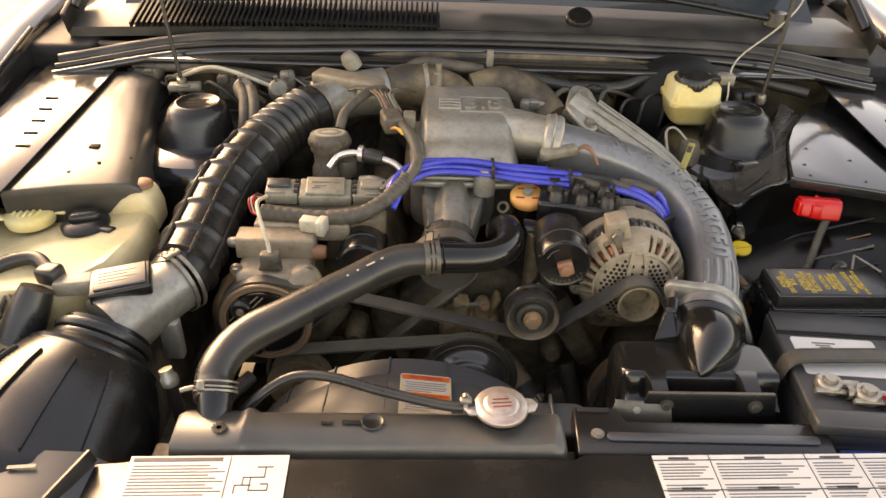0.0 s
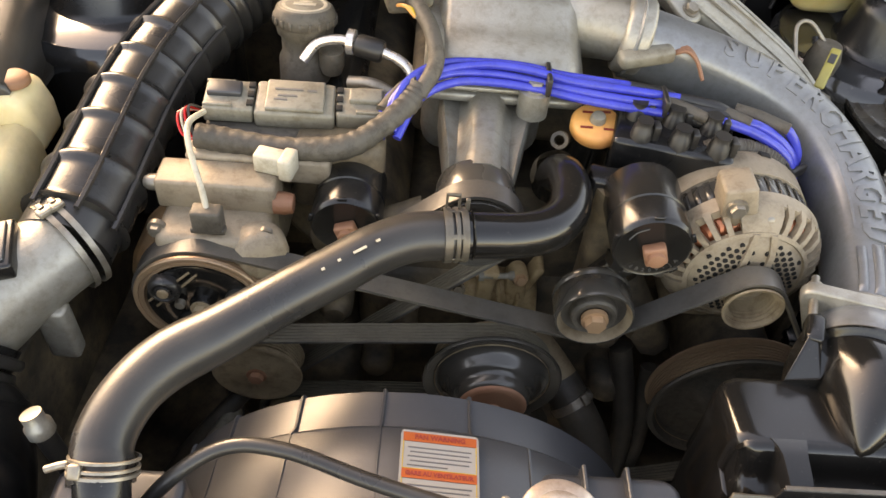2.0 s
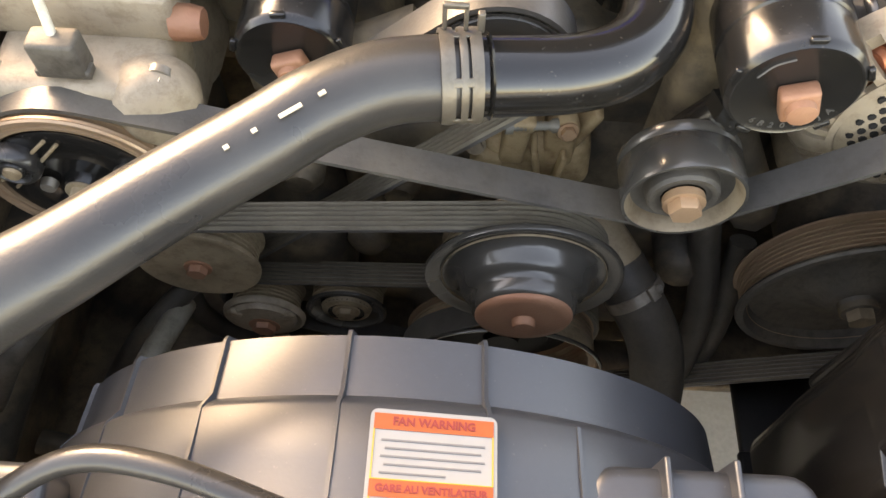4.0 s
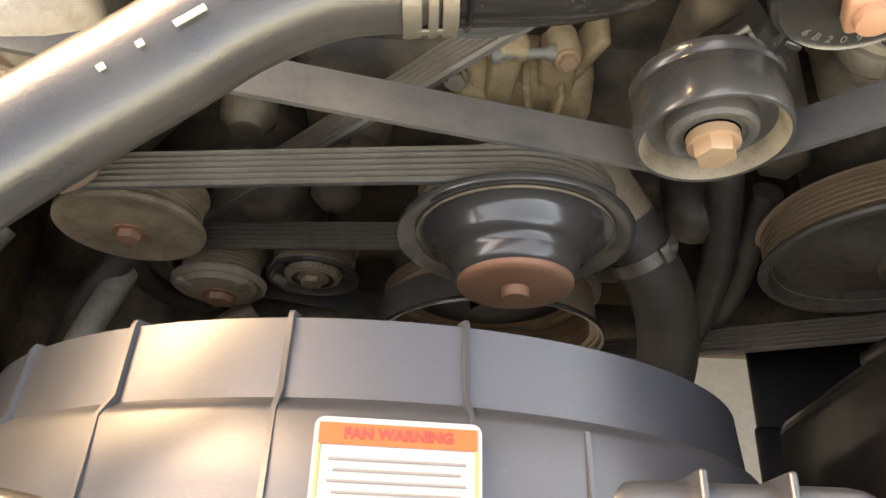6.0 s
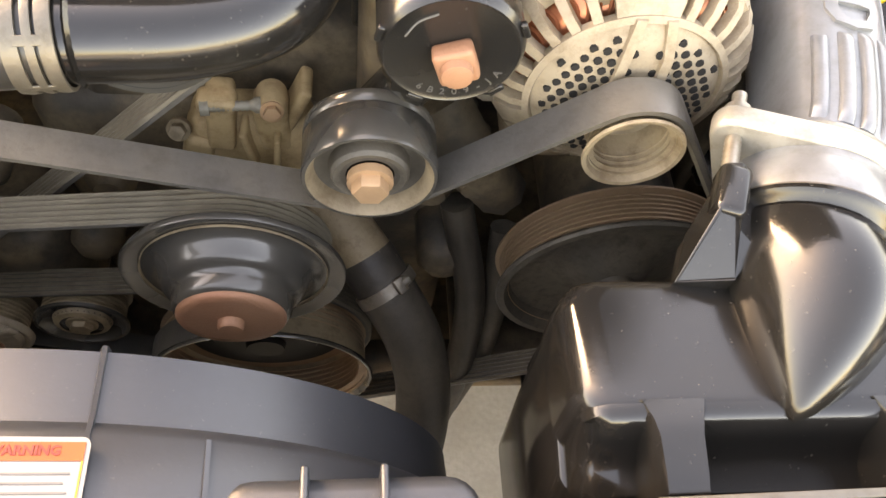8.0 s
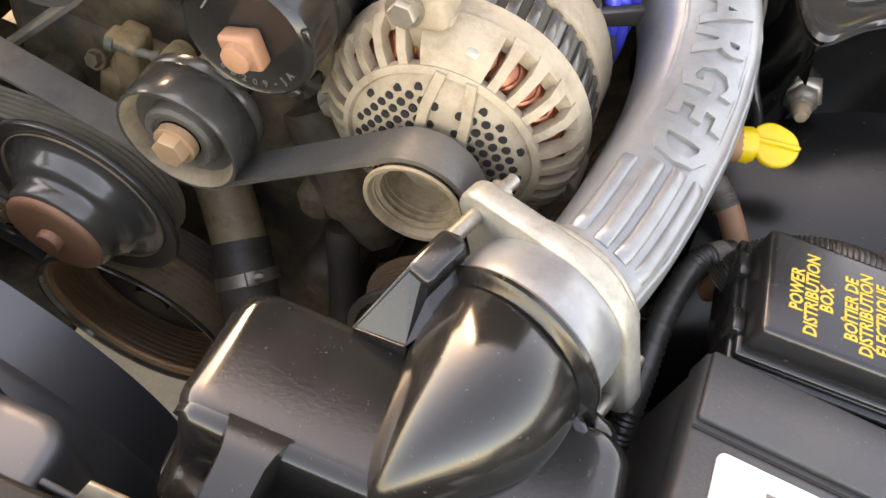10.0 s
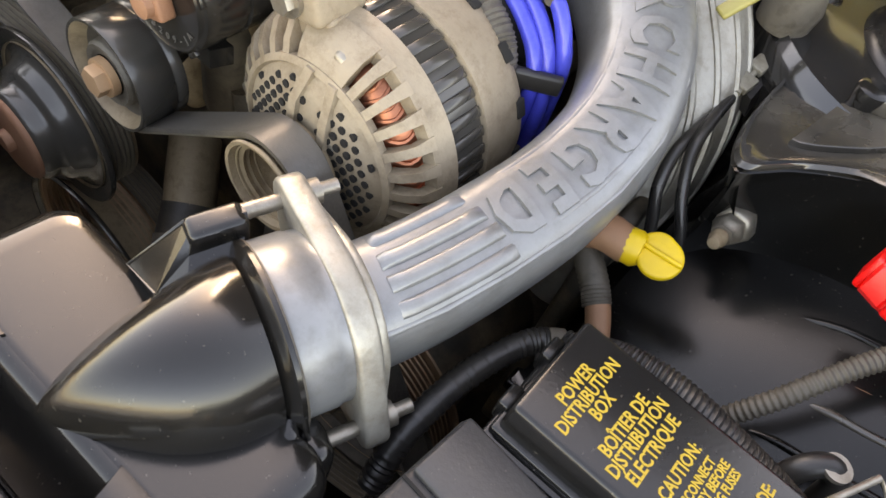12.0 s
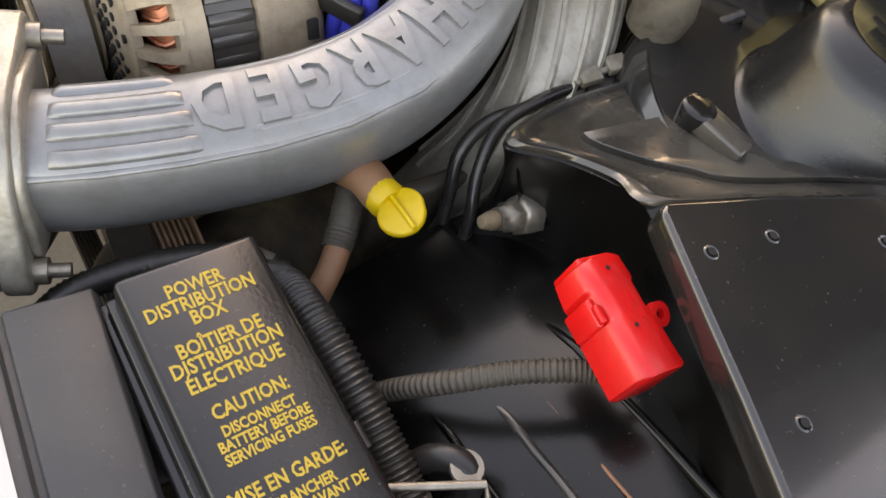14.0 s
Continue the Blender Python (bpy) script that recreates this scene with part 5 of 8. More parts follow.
def alternator():
    c = (0.240, 1.0, 0.745)
    a = thing("alternator", c, "pale oxidised aluminium alternator with slotted front cover", "alternator")
    m = frame_of(c, (0, 1, 0))
    # front cover: ring, ribs and drilled dome made piece by piece
    ring = part("front_ring", lathe([(0.074, 0.017), (0.083, 0.018), (0.086, 0.034), (0.078, 0.036), (0.072, 0.031)], m, 64, closed=True), "tan", a)
    part("front_edge", lathe([(0.057, -0.002), (0.060, -0.006), (0.064, -0.004), (0.063, 0.002), (0.058, 0.003)], m, 64, closed=True), "tan", a)
    def polar(deg):
        """Maps (radius, sideways, depth) at an angle counted from the driver's side upwards."""
        b = radians(deg)
        q = Matrix(((math.cos(b), -math.sin(b), 0, c[0]), (0, 0, 1, c[1]), (math.sin(b), math.cos(b), 0, c[2]), (0, 0, 0, 1)))
        return q

    shoulder = ((0.0595, -0.005, 0.057, 0.003), (0.071, 0.0005, 0.066, 0.007), (0.080, 0.0085, 0.074, 0.0115), (0.0845, 0.021, 0.077, 0.021))
    solid = ((82, 106), (202, 208), (266, 280), (328, 340))
    for deg in range(0, 360, 12):
        if any(a0 <= deg <= a1 for a0, a1 in solid):
            continue
        q = polar(deg)
        part("fin", loft([[q @ Vector((r, sgn * w, h)) for sgn, r, h in ((-1, r0, h0), (1, r0, h0), (1, r1, h1), (-1, r1, h1))] for (r0, h0, r1, h1), w in zip(shoulder, (0.0030, 0.0029, 0.0031, 0.0044))]), "tan", a)
    for a0, a1 in solid:
        part("solid_web", loft([[polar(b) @ Vector((r, 0, h)) for r, h in [(p[0], p[1]) for p in shoulder] + [(p[2], p[3]) for p in shoulder[::-1]]] for b in [a0 - 4 + (a1 - a0 + 8) * j / 8 for j in range(9)]]), "tan", a)
    # dome with rows of small holes, set on as discs with their shade as colour
    dome = part("dome", lathe([(0.059, -0.003), (0.052, -0.008), (0.040, -0.011), (0.022, -0.012), (0.020, -0.02), (0.0, -0.02)], m, 64), "tan", a)
    turn = m.to_3x3().to_4x4()
    first = None
    for i in range(-8, 9):
        for j in range(-8, 9):
            x, z = i * 0.0078 + (j % 2) * 0.0039, j * 0.0068
            r = math.hypot(x, z)
            if not 0.024 < r < 0.0545 or abs(x) < 0.0045 or (z > 0 and abs(abs(x) - 0.012) < 0.0035):
                continue
            h = -0.0035 - 0.0080 * min(1, (0.059 - r) / 0.02) ** 0.7
            if first is None:
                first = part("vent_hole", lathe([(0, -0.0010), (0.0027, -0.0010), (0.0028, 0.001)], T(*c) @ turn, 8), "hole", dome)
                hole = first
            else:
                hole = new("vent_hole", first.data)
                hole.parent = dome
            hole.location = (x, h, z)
    for x0, x1, z1 in ((-0.013, -0.009, 0.062), (0.013, 0.009, 0.062), (0.0, 0.0, -0.058)):
        rows = ((x0, 0.018 if z1 > 0 else -0.018, -0.0155), (x0 * 0.9 + x1 * 0.1, 0.040 if z1 > 0 else -0.04, -0.0145), (x1, z1, -0.0065))
        part("spoke", loft([[(c[0] + x + dx, c[1] + h + dy, c[2] + z) for dx, dy in ((-0.0042, 0.006), (-0.0030, 0.0), (0.0030, 0.0), (0.0042, 0.006))] for x, z, h in rows]), "tan", dome)
    part("winding", lathe([(0.050, 0.006), (0.062, 0.009), (0.069, 0.015), (0.072, 0.024), (0.05, 0.03)], m, 48), "copper", a, "copper windings behind the slots")
    coil = bmesh.new()
    for k in range(60):
        b = math.tau * k / 60
        q = m @ Matrix.Rotation(b, 4, "Z")
        add(coil, tube([q @ Vector((0.058, 0.0, 0.007)), q @ Vector((0.068, 0.004, 0.013)), q @ Vector((0.073, -0.002, 0.024))], 0.0014, 5, 3, caps=False))
    part("winding_wire", coil, "copper", a, kind="stuff")
    part("stator", lathe([(0.077, 0.034), (0.081, 0.036), (0.081, 0.064), (0.077, 0.066)], m, 64), "pulley", a, "black laminated stator ring")
    for k in range(0, 40):
        q = m @ Matrix.Rotation(math.tau * k / 40, 4, "Z")
        part("stator_tooth", box((0.003, 0.007, 0.028), q @ T(0.0815, 0, 0.050), 0.0005, 1), "pulley", a)
    part("rear_cover", lathe([(0.077, 0.064), (0.084, 0.066), (0.085, 0.096), (0.082, 0.104), (0.074, 0.112), (0.04, 0.118), (0, 0.118)], m, 56), "tan", a)
    # rear slots: dark boxes carry the shade of openings in their colour
    for k in range(14):
        q = m @ Matrix.Rotation(math.tau * k / 14, 4, "Z")
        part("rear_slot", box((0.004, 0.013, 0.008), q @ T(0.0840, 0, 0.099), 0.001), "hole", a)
    for x, z, y in ((0.160, 0.722, 1.018), (0.318, 0.724, 1.02)):
        ear = part("ear", lathe([(0, 0.0), (0.011, 0.0), (0.0125, 0.002), (0.0135, 0.03)], frame_of((x, y, z), (0, 1, 0)), 18), "tan", a)
        part("ear_bolt", hexbolt(frame_of((x, y, z), FORWARD), 0.0075, 0.006), "steel", ear)
    lug = part("top_lug", box((0.036, 0.040, 0.034), T(0.206, 1.022, 0.838) @ Matrix.Rotation(radians(-14), 4, "Y"), 0.004, 3, (0.9, 0.9)), "tan", a)
    part("lug_web", prism([(-0.018, 0.0), (0.020, 0.0), (0.014, -0.030), (-0.010, -0.030)], 0.024, plane_at((0.209, 1.034, 0.826), (1, 0, 0.2), (0, 0, 1)), 0.004), "tan", lug)
    part("lug_bolt", hexbolt(frame_of((0.203, 1.001, 0.833), FORWARD), 0.0080, 0.007), "steel", lug)
    for x, z, y in ((0.212, 0.758, 0.997), (0.257, 0.767, 0.994), (0.243, 0.815, 1.008)):
        part("case_bolt", lathe([(0, 0.006), (0.004, 0.006), (0.007, 0.003), (0.0075, -0.01)], frame_of((x, y, z), FORWARD), 14), "steel", a)
    part("shaft", lathe([(0.010, -0.006), (0.010, -0.022)], m, 20), "steel", a)
    part("lower_bracket", box((0.13, 0.05, 0.05), T(0.26, 1.05, 0.66), 0.012), "dirty", a)


alternator()


# ---- hoses at the front ----
def radiator_hose():
    h = thing("upper_radiator_hose", (-0.335, 0.71, 0.76), "long satin black upper radiator hose with faded white print", "hose")
    P = [(-0.335, 0.712, 0.762), (-0.340, 0.743, 0.775), (-0.330, 0.780, 0.782), (-0.308, 0.813, 0.785), (-0.271, 0.840, 0.791), (-0.224, 0.876, 0.799), (-0.177, 0.909, 0.807), (-0.147, 0.930, 0.813), (-0.112, 0.946, 0.817), (-0.068, 0.955, 0.815)]
    part("rubber_hose", tube(P, lambda t: 0.0235 + 0.002 * math.exp(-((t - 0.36) / 0.1) ** 2) + 0.0015 * (t < 0.06), 28), "rubber", h)
    q = frame_of((-0.334, 0.722, 0.772), (0, 0.75, 0.65))
    clip = part("wire_clamp", lathe([(0.0245, -0.0065), (0.0268, -0.006), (0.0268, -0.0035), (0.0245, -0.003)], q, 36, closed=True), "steel", h, "dull wire hose clamp")
    for k in (0.0, 0.0065):
        part("wire_turn", lathe([(0.0245, k - 0.0014), (0.0265, k - 0.0010), (0.0265, k + 0.0010), (0.0245, k + 0.0014)], q, 36, closed=True), "steel", clip)
    part("clamp_tail", tube([(-0.360, 0.722, 0.772), (-0.368, 0.720, 0.7715), (-0.377, 0.717, 0.770)], 0.0032, 8), "steel", clip)
    part("clamp_lug", box((0.010, 0.007, 0.012), q @ T(0.012, 0.0235, 0.0), 0.002), "steel", clip)
    for x, y, z, w in ((-0.143, 0.918, 0.8385, 0.004), (-0.158, 0.908, 0.8355, 0.013), (-0.175, 0.897, 0.832, 0.003), (-0.188, 0.888, 0.829, 0.003)):
        part("print_mark", box((w, 0.0022, 0.0012), plane_at((x, y, z - 0.0006), (0.80, 0.57, 0.13), (-0.57, 0.78, 0.25)), 0), "pale", h)
    e = thing("thermostat_pipe", (0.0, 0.97, 0.80), "glossy black metal coolant elbow", "pipe")
    Q = [(-0.075, 0.954, 0.816), (-0.045, 0.958, 0.814), (-0.010, 0.966, 0.810), (0.020, 0.982, 0.806), (0.040, 1.008, 0.803), (0.048, 1.040, 0.803), (0.046, 1.072, 0.800), (0.040, 1.092, 0.785), (0.040, 1.10, 0.76)]
    part("elbow", tube(Q, [0.0225, 0.0225, 0.0225, 0.0225, 0.0225, 0.0215, 0.0205, 0.0215, 0.024], 28), "gloss", e)
    part("bead", lathe([(0.022, -0.002), (0.0245, 0), (0.022, 0.002)], frame_of((-0.058, 0.956, 0.815), (1, 0.12, 0)), 28), "gloss", e)
    c = thing("spring_clamp", (-0.07, 0.955, 0.82), "wide spring steel hose clamp with upright tabs", "hose clamp")
    m = frame_of((-0.074, 0.954, 0.816), (1, 0.12, 0))
    for k, w in ((-0.0075, 0.0075), (0.0010, 0.0040), (0.0080, 0.0065)):
        part("band", lathe([(0.0242, k - w / 2), (0.0262, k - w / 2), (0.0266, k), (0.0262, k + w / 2), (0.0242, k + w / 2)], m, 40, closed=True), "spring", c)
    for a in (20, 75, 140, 200, 260, 320):
        part("bridge", box((0.0014, 0.005, 0.018), m @ Matrix.Rotation(radians(a), 4, "Z") @ T(0.0256, 0, 0), 0.0004), "spring", c)
    for x, h in ((-0.0835, 0.018), (-0.0720, 0.018)):
        part("tab", box((0.0025, 0.0030, h), T(x, 0.9655, 0.8480), 0.0008), "spring", c)
    part("tab", box((0.0140, 0.0030, 0.0035), T(-0.0778, 0.9655, 0.8560), 0.0008), "spring", c)
    part("tab", box((0.0040, 0.0040, 0.0130), T(-0.0640, 0.9660, 0.8455), 0.0008), "spring", c)


radiator_hose()


def lower_hose():
    h = thing("lower_radiator_hose", (0.12, 0.95, 0.45), "thick dusty lower radiator hose", "hose")
    part("rubber_hose", tube([(0.085, 1.01, 0.515), (0.105, 0.985, 0.495), (0.130, 0.955, 0.46), (0.142, 0.925, 0.41), (0.140, 0.89, 0.35), (0.12, 0.84, 0.30), (0.08, 0.75, 0.27)], 0.026, 22), "soiled", h)
    part("pipe_stub", tube([(0.045, 1.05, 0.545), (0.07, 1.025, 0.530), (0.095, 1.0, 0.508)], 0.024, 20), "inner", h)
    clamp_band("clamp", (0.104, 0.988, 0.497), (0.5, -0.55, -0.45), 0.0268, h, 0.011)


lower_hose()


# ---- supercharger and silver ducts ----
def plenum():
    p = thing("intake_plenum", (-0.02, 1.32, 0.80), "cast aluminium supercharger plenum with raised ribs and lettering", "intake plenum")
    # body: sections across x, front to rear
    prof = [(1.185, 0.815), (1.187, 0.850), (1.195, 0.862), (1.235, 0.868), (1.252, 0.876), (1.268, 0.888), (1.29, 0.894), (1.42, 0.897), (1.44, 0.892), (1.45, 0.875), (1.45, 0.80)]
    sec = []
    for x, kz, ky in ((-0.105, -0.03, 0.02), (-0.098, -0.006, 0.004), (-0.088, 0, 0), (-0.02, 0.001, 0), (0.045, 0, 0), (0.06, -0.008, 0.006), (0.072, -0.03, 0.02)):
        sec.append([(x + 0.02 * (y - 1.2), y + (ky if y < 1.3 else -ky), z + (kz if z > 0.82 else 0)) for y, z in prof])
    body = part("housing", loft(sec), "cast", p)
    part("left_flange", box((0.022, 0.13, 0.045), T(-0.104, 1.265, 0.845), 0.006), "cast", body)
    for k in range(4):
        part("raised_rib", box((0.040, 0.0045, 0.006), T(-0.048, 1.318 + 0.013 * k, 0.8970), 0.0015), "cast", body)
    for z, d in ((0.848, 0.0), (0.830, 0.004)):
        part("front_lip", box((0.178 + d, 0.014, 0.006), T(-0.018, 1.186 - d, z), 0.0025, 3), "cast", body)
    part("rotor_case", box((0.150, 0.20, 0.115), T(-0.04, 1.305, 0.762), 0.03, 4), "cast", body)
    m = plane_at((-0.025, 1.338, 0.8965), (1, 0.0, 0), (0, 1, 0.02))
    lettering("3.8", m, 0.058, "cast", body, "raised_number", 0.0042, "LEFT", 1.05)
    part("number_frame", tube([(-0.03, 1.372, 0.897), (0.058, 1.372, 0.897), (0.064, 1.34, 0.896), (0.058, 1.308, 0.896), (-0.03, 1.308, 0.896)], 0.0016, 6, smooth_path=False), "cast", body)
    part("step_flange", box((0.185, 0.07, 0.012), T(-0.022, 1.212, 0.816), 0.004), "cast", body)
    for x in (-0.100, -0.055, 0.010, 0.058):
        part("flange_bolt", hexbolt(T(x, 1.192, 0.823), 0.007, 0.006), "steel", body)
    part("yellow_tag", box((0.03, 0.002, 0.012), T(0.0, 1.188, 0.846), 0.0005), "yellow", body)
    # neck that turns to the duct
    part("neck", tube([(-0.02, 1.350, 0.842), (0.03, 1.330, 0.848), (0.07, 1.308, 0.855), (0.105, 1.286, 0.861), (0.135, 1.270, 0.864)], [0.050, 0.049, 0.045, 0.040, 0.038], 32), "cast", body)
    part("vacuum_stub", lathe([(0.009, 0), (0.009, 0.05), (0.0065, 0.052), (0.0065, 0.07), (0, 0.07)], T(-0.07, 1.43, 0.87), 14), "steel", p)


plenum()


def snout():
    s = thing("supercharger_snout", (-0.045, 1.1, 0.80), "finned grey supercharger nose with a dark belt pulley", "supercharger")
    rows = []
    for y, hw, cr, zt in ((1.20, 0.056, 0.024, 0.822), (1.15, 0.049, 0.022, 0.818), (1.10, 0.041, 0.021, 0.814), (1.062, 0.037, 0.024, 0.813)):
        cx = -0.046 + 0.06 * (y - 1.06)
        rows.append([(cx - hw, y, 0.755), (cx - hw, y, zt - 0.018), (cx - hw + 0.003, y, zt - 0.012), (cx - cr - 0.008, y, zt - 0.020), (cx - cr, y, zt - 0.014), (cx - cr * 0.8, y, zt - 0.002), (cx - cr * 0.35, y, zt + 0.004), (cx + cr * 0.35, y, zt + 0.004), (cx + cr * 0.8, y, zt - 0.002), (cx + cr, y, zt - 0.014), (cx + cr + 0.008, y, zt - 0.020), (cx + hw - 0.003, y, zt - 0.012), (cx + hw, y, zt - 0.018), (cx + hw, y, 0.755)])
    part("nose", loft(rows), "cast", s)
    m = frame_of((-0.049, 1.0, 0.773), (0, 1, 0))
    part("bearing_ring", lathe([(0.036, 0.072), (0.0425, 0.070), (0.0435, 0.066), (0.0435, 0.036), (0.0425, 0.033), (0.039, 0.030)], m, 48), "pulley", s, "dull grey bearing ring")
    part("pulley", lathe([(0.043, 0.0), (0.044, 0.002)] + [(0.0425 - 0.0015 * (k % 2), 0.004 + 0.003 * k) for k in range(7)] + [(0.044, 0.026), (0.043, 0.028), (0.034, 0.03)], m, 48), "pulley", s)
    part("pulley_face", lathe([(0.047, 0.0), (0.03, 0.006), (0.0, 0.004)], m, 40), "pulley", s)
    part("oil_plug", hexbolt(T(0.012, 1.17, 0.842), 0.010, 0.010), "cast", s)
    part("side_lug", lathe([(0.018, -0.02), (0.018, 0.012), (0.012, 0.014), (0.0, 0.014)], T(0.012, 1.17, 0.828), 18), "cast", s)


snout()

DUCT = [(0.334, 0.917, 0.751), (0.349, 0.955, 0.757), (0.362, 1.01, 0.763), (0.371, 1.075, 0.772), (0.366, 1.135, 0.786), (0.340, 1.190, 0.804), (0.295, 1.228, 0.820), (0.235, 1.252, 0.835), (0.175, 1.264, 0.848), (0.130, 1.268, 0.858)]


def duct_frames(steps=8):
    path = spline(DUCT, steps)
    out = []
    for i, p in enumerate(path):
        t = (path[min(i + 1, len(path) - 1)] - path[max(i - 1, 0)]).normalized()
        side = t.cross(Vector((0.10, -0.12, 1))).normalized()
        out.append((p, t, side, side.cross(t).normalized()))
    return out


def hull(circles, n=24):
    """The outline round circles (x, y, r)."""
    pts = sorted((x + r * math.cos(math.tau * k / n), y + r * math.sin(math.tau * k / n)) for x, y, r in circles for k in range(n))

    def half(seq):
        out = []
        for p in seq:
            while len(out) > 1 and (out[-1][0] - out[-2][0]) * (p[1] - out[-2][1]) - (out[-1][1] - out[-2][1]) * (p[0] - out[-2][0]) <= 1e-9:
                out.pop()
            out.append(p)
        return out[:-1]
    return half(pts) + half(pts[::-1])


def super_duct():
    d = thing("intercooler_duct", (0.35, 1.08, 0.78), "silver cast intercooler duct with raised lettering and grooves", "air duct")
    fr = duct_frames()
    n = len(fr)
    ring = []
    for i, (p, t, s, u) in enumerate(fr):
        k = i / (n - 1)
        w, h = 0.0325 + 0.004 * k, 0.036 + 0.001 * k
        p = p + Vector((0.003, 0, 0)) * (1 - k)
        ring.append([p + s * (w * math.copysign(abs(math.cos(a)) ** 0.8, math.cos(a))) + u * ((h if math.sin(a) > 0 else 0.046) * math.copysign(abs(math.sin(a)) ** 0.6, math.sin(a))) for a in [math.tau * j / 40 for j in range(40)]])
    pipe = part("pipe", loft(ring), "ducts", d)

    def on_duct(k, across, lift=0.0):
        """A matrix on the crown of the pipe at k of its length: x across to the driver, y along towards the plenum."""
        f = k * (n - 1)
        i = min(int(f), n - 2)
        q = f - i
        p = fr[i][0].lerp(fr[i + 1][0], q)
        t, s, u = (fr[i][j].lerp(fr[i + 1][j], q).normalized() for j in (1, 2, 3))
        drop = 0.0048 * (across / 0.02) ** 2
        o = p + Vector((0.003, 0, 0)) * (1 - k) + s * across + u * (0.0362 - drop + lift)
        nrm = (u + s * (across * 24)).normalized()
        return plane_at(o, t.cross(nrm) * 1.0, t)

    def strip(k0, k1, across, w, h, name):
        rings = []
        for j in range(13):
            q = on_duct(k0 + (k1 - k0) * j / 12, across)
            e = 1.0 if 0 < j < 12 else 0.25
            rings.append([q @ Vector((w * cx, 0, h * cz * e)) for cx, cz in ((-1, -0.6), (-0.86, 0.45), (-0.6, 0.9), (0, 1.0), (0.6, 0.9), (0.86, 0.45), (1, -0.6))])
        return part(name, loft(rings), "ducts", pipe)

    for a in (-0.0212, -0.0076, 0.0058, 0.0190):
        strip(0.078, 0.215 + 0.35 * a, a, 0.0053, 0.0036, "raised_groove")
    for a in (-0.0235, 0.0172):
        strip(0.232, 0.79, a, 0.0024, 0.0016, "border_line")
    strip(0.05, 0.95, 0.0270, 0.0020, 0.0014, "seam")
    words = "SUPERCHARGED"
    for j, ch in enumerate(words):
        k = 0.776 - 0.0487 * j
        m = on_duct(k, -0.0030, 0.0002) @ Matrix.Rotation(radians(-90), 4, "Z")
        lettering(ch, m, 0.047, "ducts", pipe, "raised_letter", 0.0028, "CENTER", 0.72, bold=0.0015, bend=11.0)
    # flange and clamp ring at the front
    ax = Vector((0.345, 0.935, 0.03)).normalized()
    m = frame_of((0.3335, 0.9190, 0.7530), ax, (0, 0, 1))
    sx = 1 if (m.to_3x3() @ Vector((1, 0, 0))).x > 0 else -1
    spots = ((-0.0557 * sx, 0.031), (0.0557 * sx, -0.031))
    part("flange", prism(hull([(0, 0, 0.0505)] + [(x, y, 0.013) for x, y in spots]), 0.015, m @ T(0, 0, -0.007), 0.003, 3), "cast", d, "thick cast clamp flange")
    part("flange_step", prism(hull([(0, 0, 0.0475)] + [(x * 0.7, y * 0.7, 0.012) for x, y in spots]), 0.006, m @ T(0, 0, 0.007), 0.002, 2), "cast", d)
    for cx, cy in spots:
        part("stud", lathe([(0, -0.036), (0.0044, -0.036)] + [(0.0044 + 0.0004 * (k % 2), -0.034 + 0.0018 * k) for k in range(15)] + [(0.0045, 0.008), (0.0075, 0.008), (0.0075, 0.015), (0.0042, 0.015), (0.0042, 0.026), (0, 0.026)], m @ T(cx, cy, 0), 14), "steel", d, "threaded steel stud with nut")
    part("coupling_ring", lathe([(0.044, -0.040), (0.0465, -0.0395), (0.0470, -0.036), (0.0485, -0.0345), (0.0490, -0.032), (0.0490, -0.014), (0.0480, -0.0125), (0.0480, -0.007), (0.045, -0.006)], m, 56), "ducts", d, "silver coupling ring")
    part("coupling_lug", box((0.018, 0.016, 0.020), m @ Matrix.Rotation(radians(-52 * sx), 4, "Z") @ T(0.0455 * sx, 0, -0.023), 0.003, 3), "ducts", d)
    # collar at the plenum end
    e = frame_of((0.130, 1.268, 0.862), (0.98, -0.12, -0.12))
    part("collar", lathe([(0.036, -0.016), (0.044, -0.014), (0.046, -0.010), (0.046, 0.012), (0.044, 0.016), (0.038, 0.018)], e, 40), "cast", d)
    part("collar_lip", lathe([(0.046, -0.002), (0.049, 0), (0.046, 0.003)], e, 40), "ducts", d)
    # rear branch: a second cast elbow with a bolt flange
    r = thing("outlet_elbow", (0.19, 1.34, 0.85), "cast aluminium outlet elbow with a bolted flange behind the duct", "pipe")
    f = frame_of((0.195, 1.345, 0.886), (0.25, -0.35, 0.9), (1, 0, 0))
    way = [(0.175, 1.365, 0.895), (0.215, 1.345, 0.872), (0.27, 1.322, 0.842), (0.33, 1.295, 0.806), (0.375, 1.262, 0.764), (0.392, 1.225, 0.715), (0.388, 1.19, 0.66), (0.375, 1.17, 0.58)]
    elbow = part("elbow", tube(way, [0.026, 0.030, 0.033, 0.034, 0.034, 0.034, 0.034, 0.034], 28), "cast", r)
    line = spline(way, 6)[4:-4]
    for deg in range(0, 360, 30):
        run = []
        for i in range(1, len(line) - 1, 3):
            t = (line[i + 1] - line[i - 1]).normalized()
            s = t.cross(Vector((0, 1, 0.3))).normalized()
            run.append(line[i] + (s * math.cos(radians(deg)) + s.cross(t) * math.sin(radians(deg))) * 0.0338)
        part("long_rib", tube(run, 0.0028, 6, 3), "cast", elbow)
    part("flange_plate", prism(hull([(-0.036, 0.0, 0.024), (0.038, 0.006, 0.017), (0.0, 0.0, 0.034)]), 0.010, f, 0.003), "cast", r)
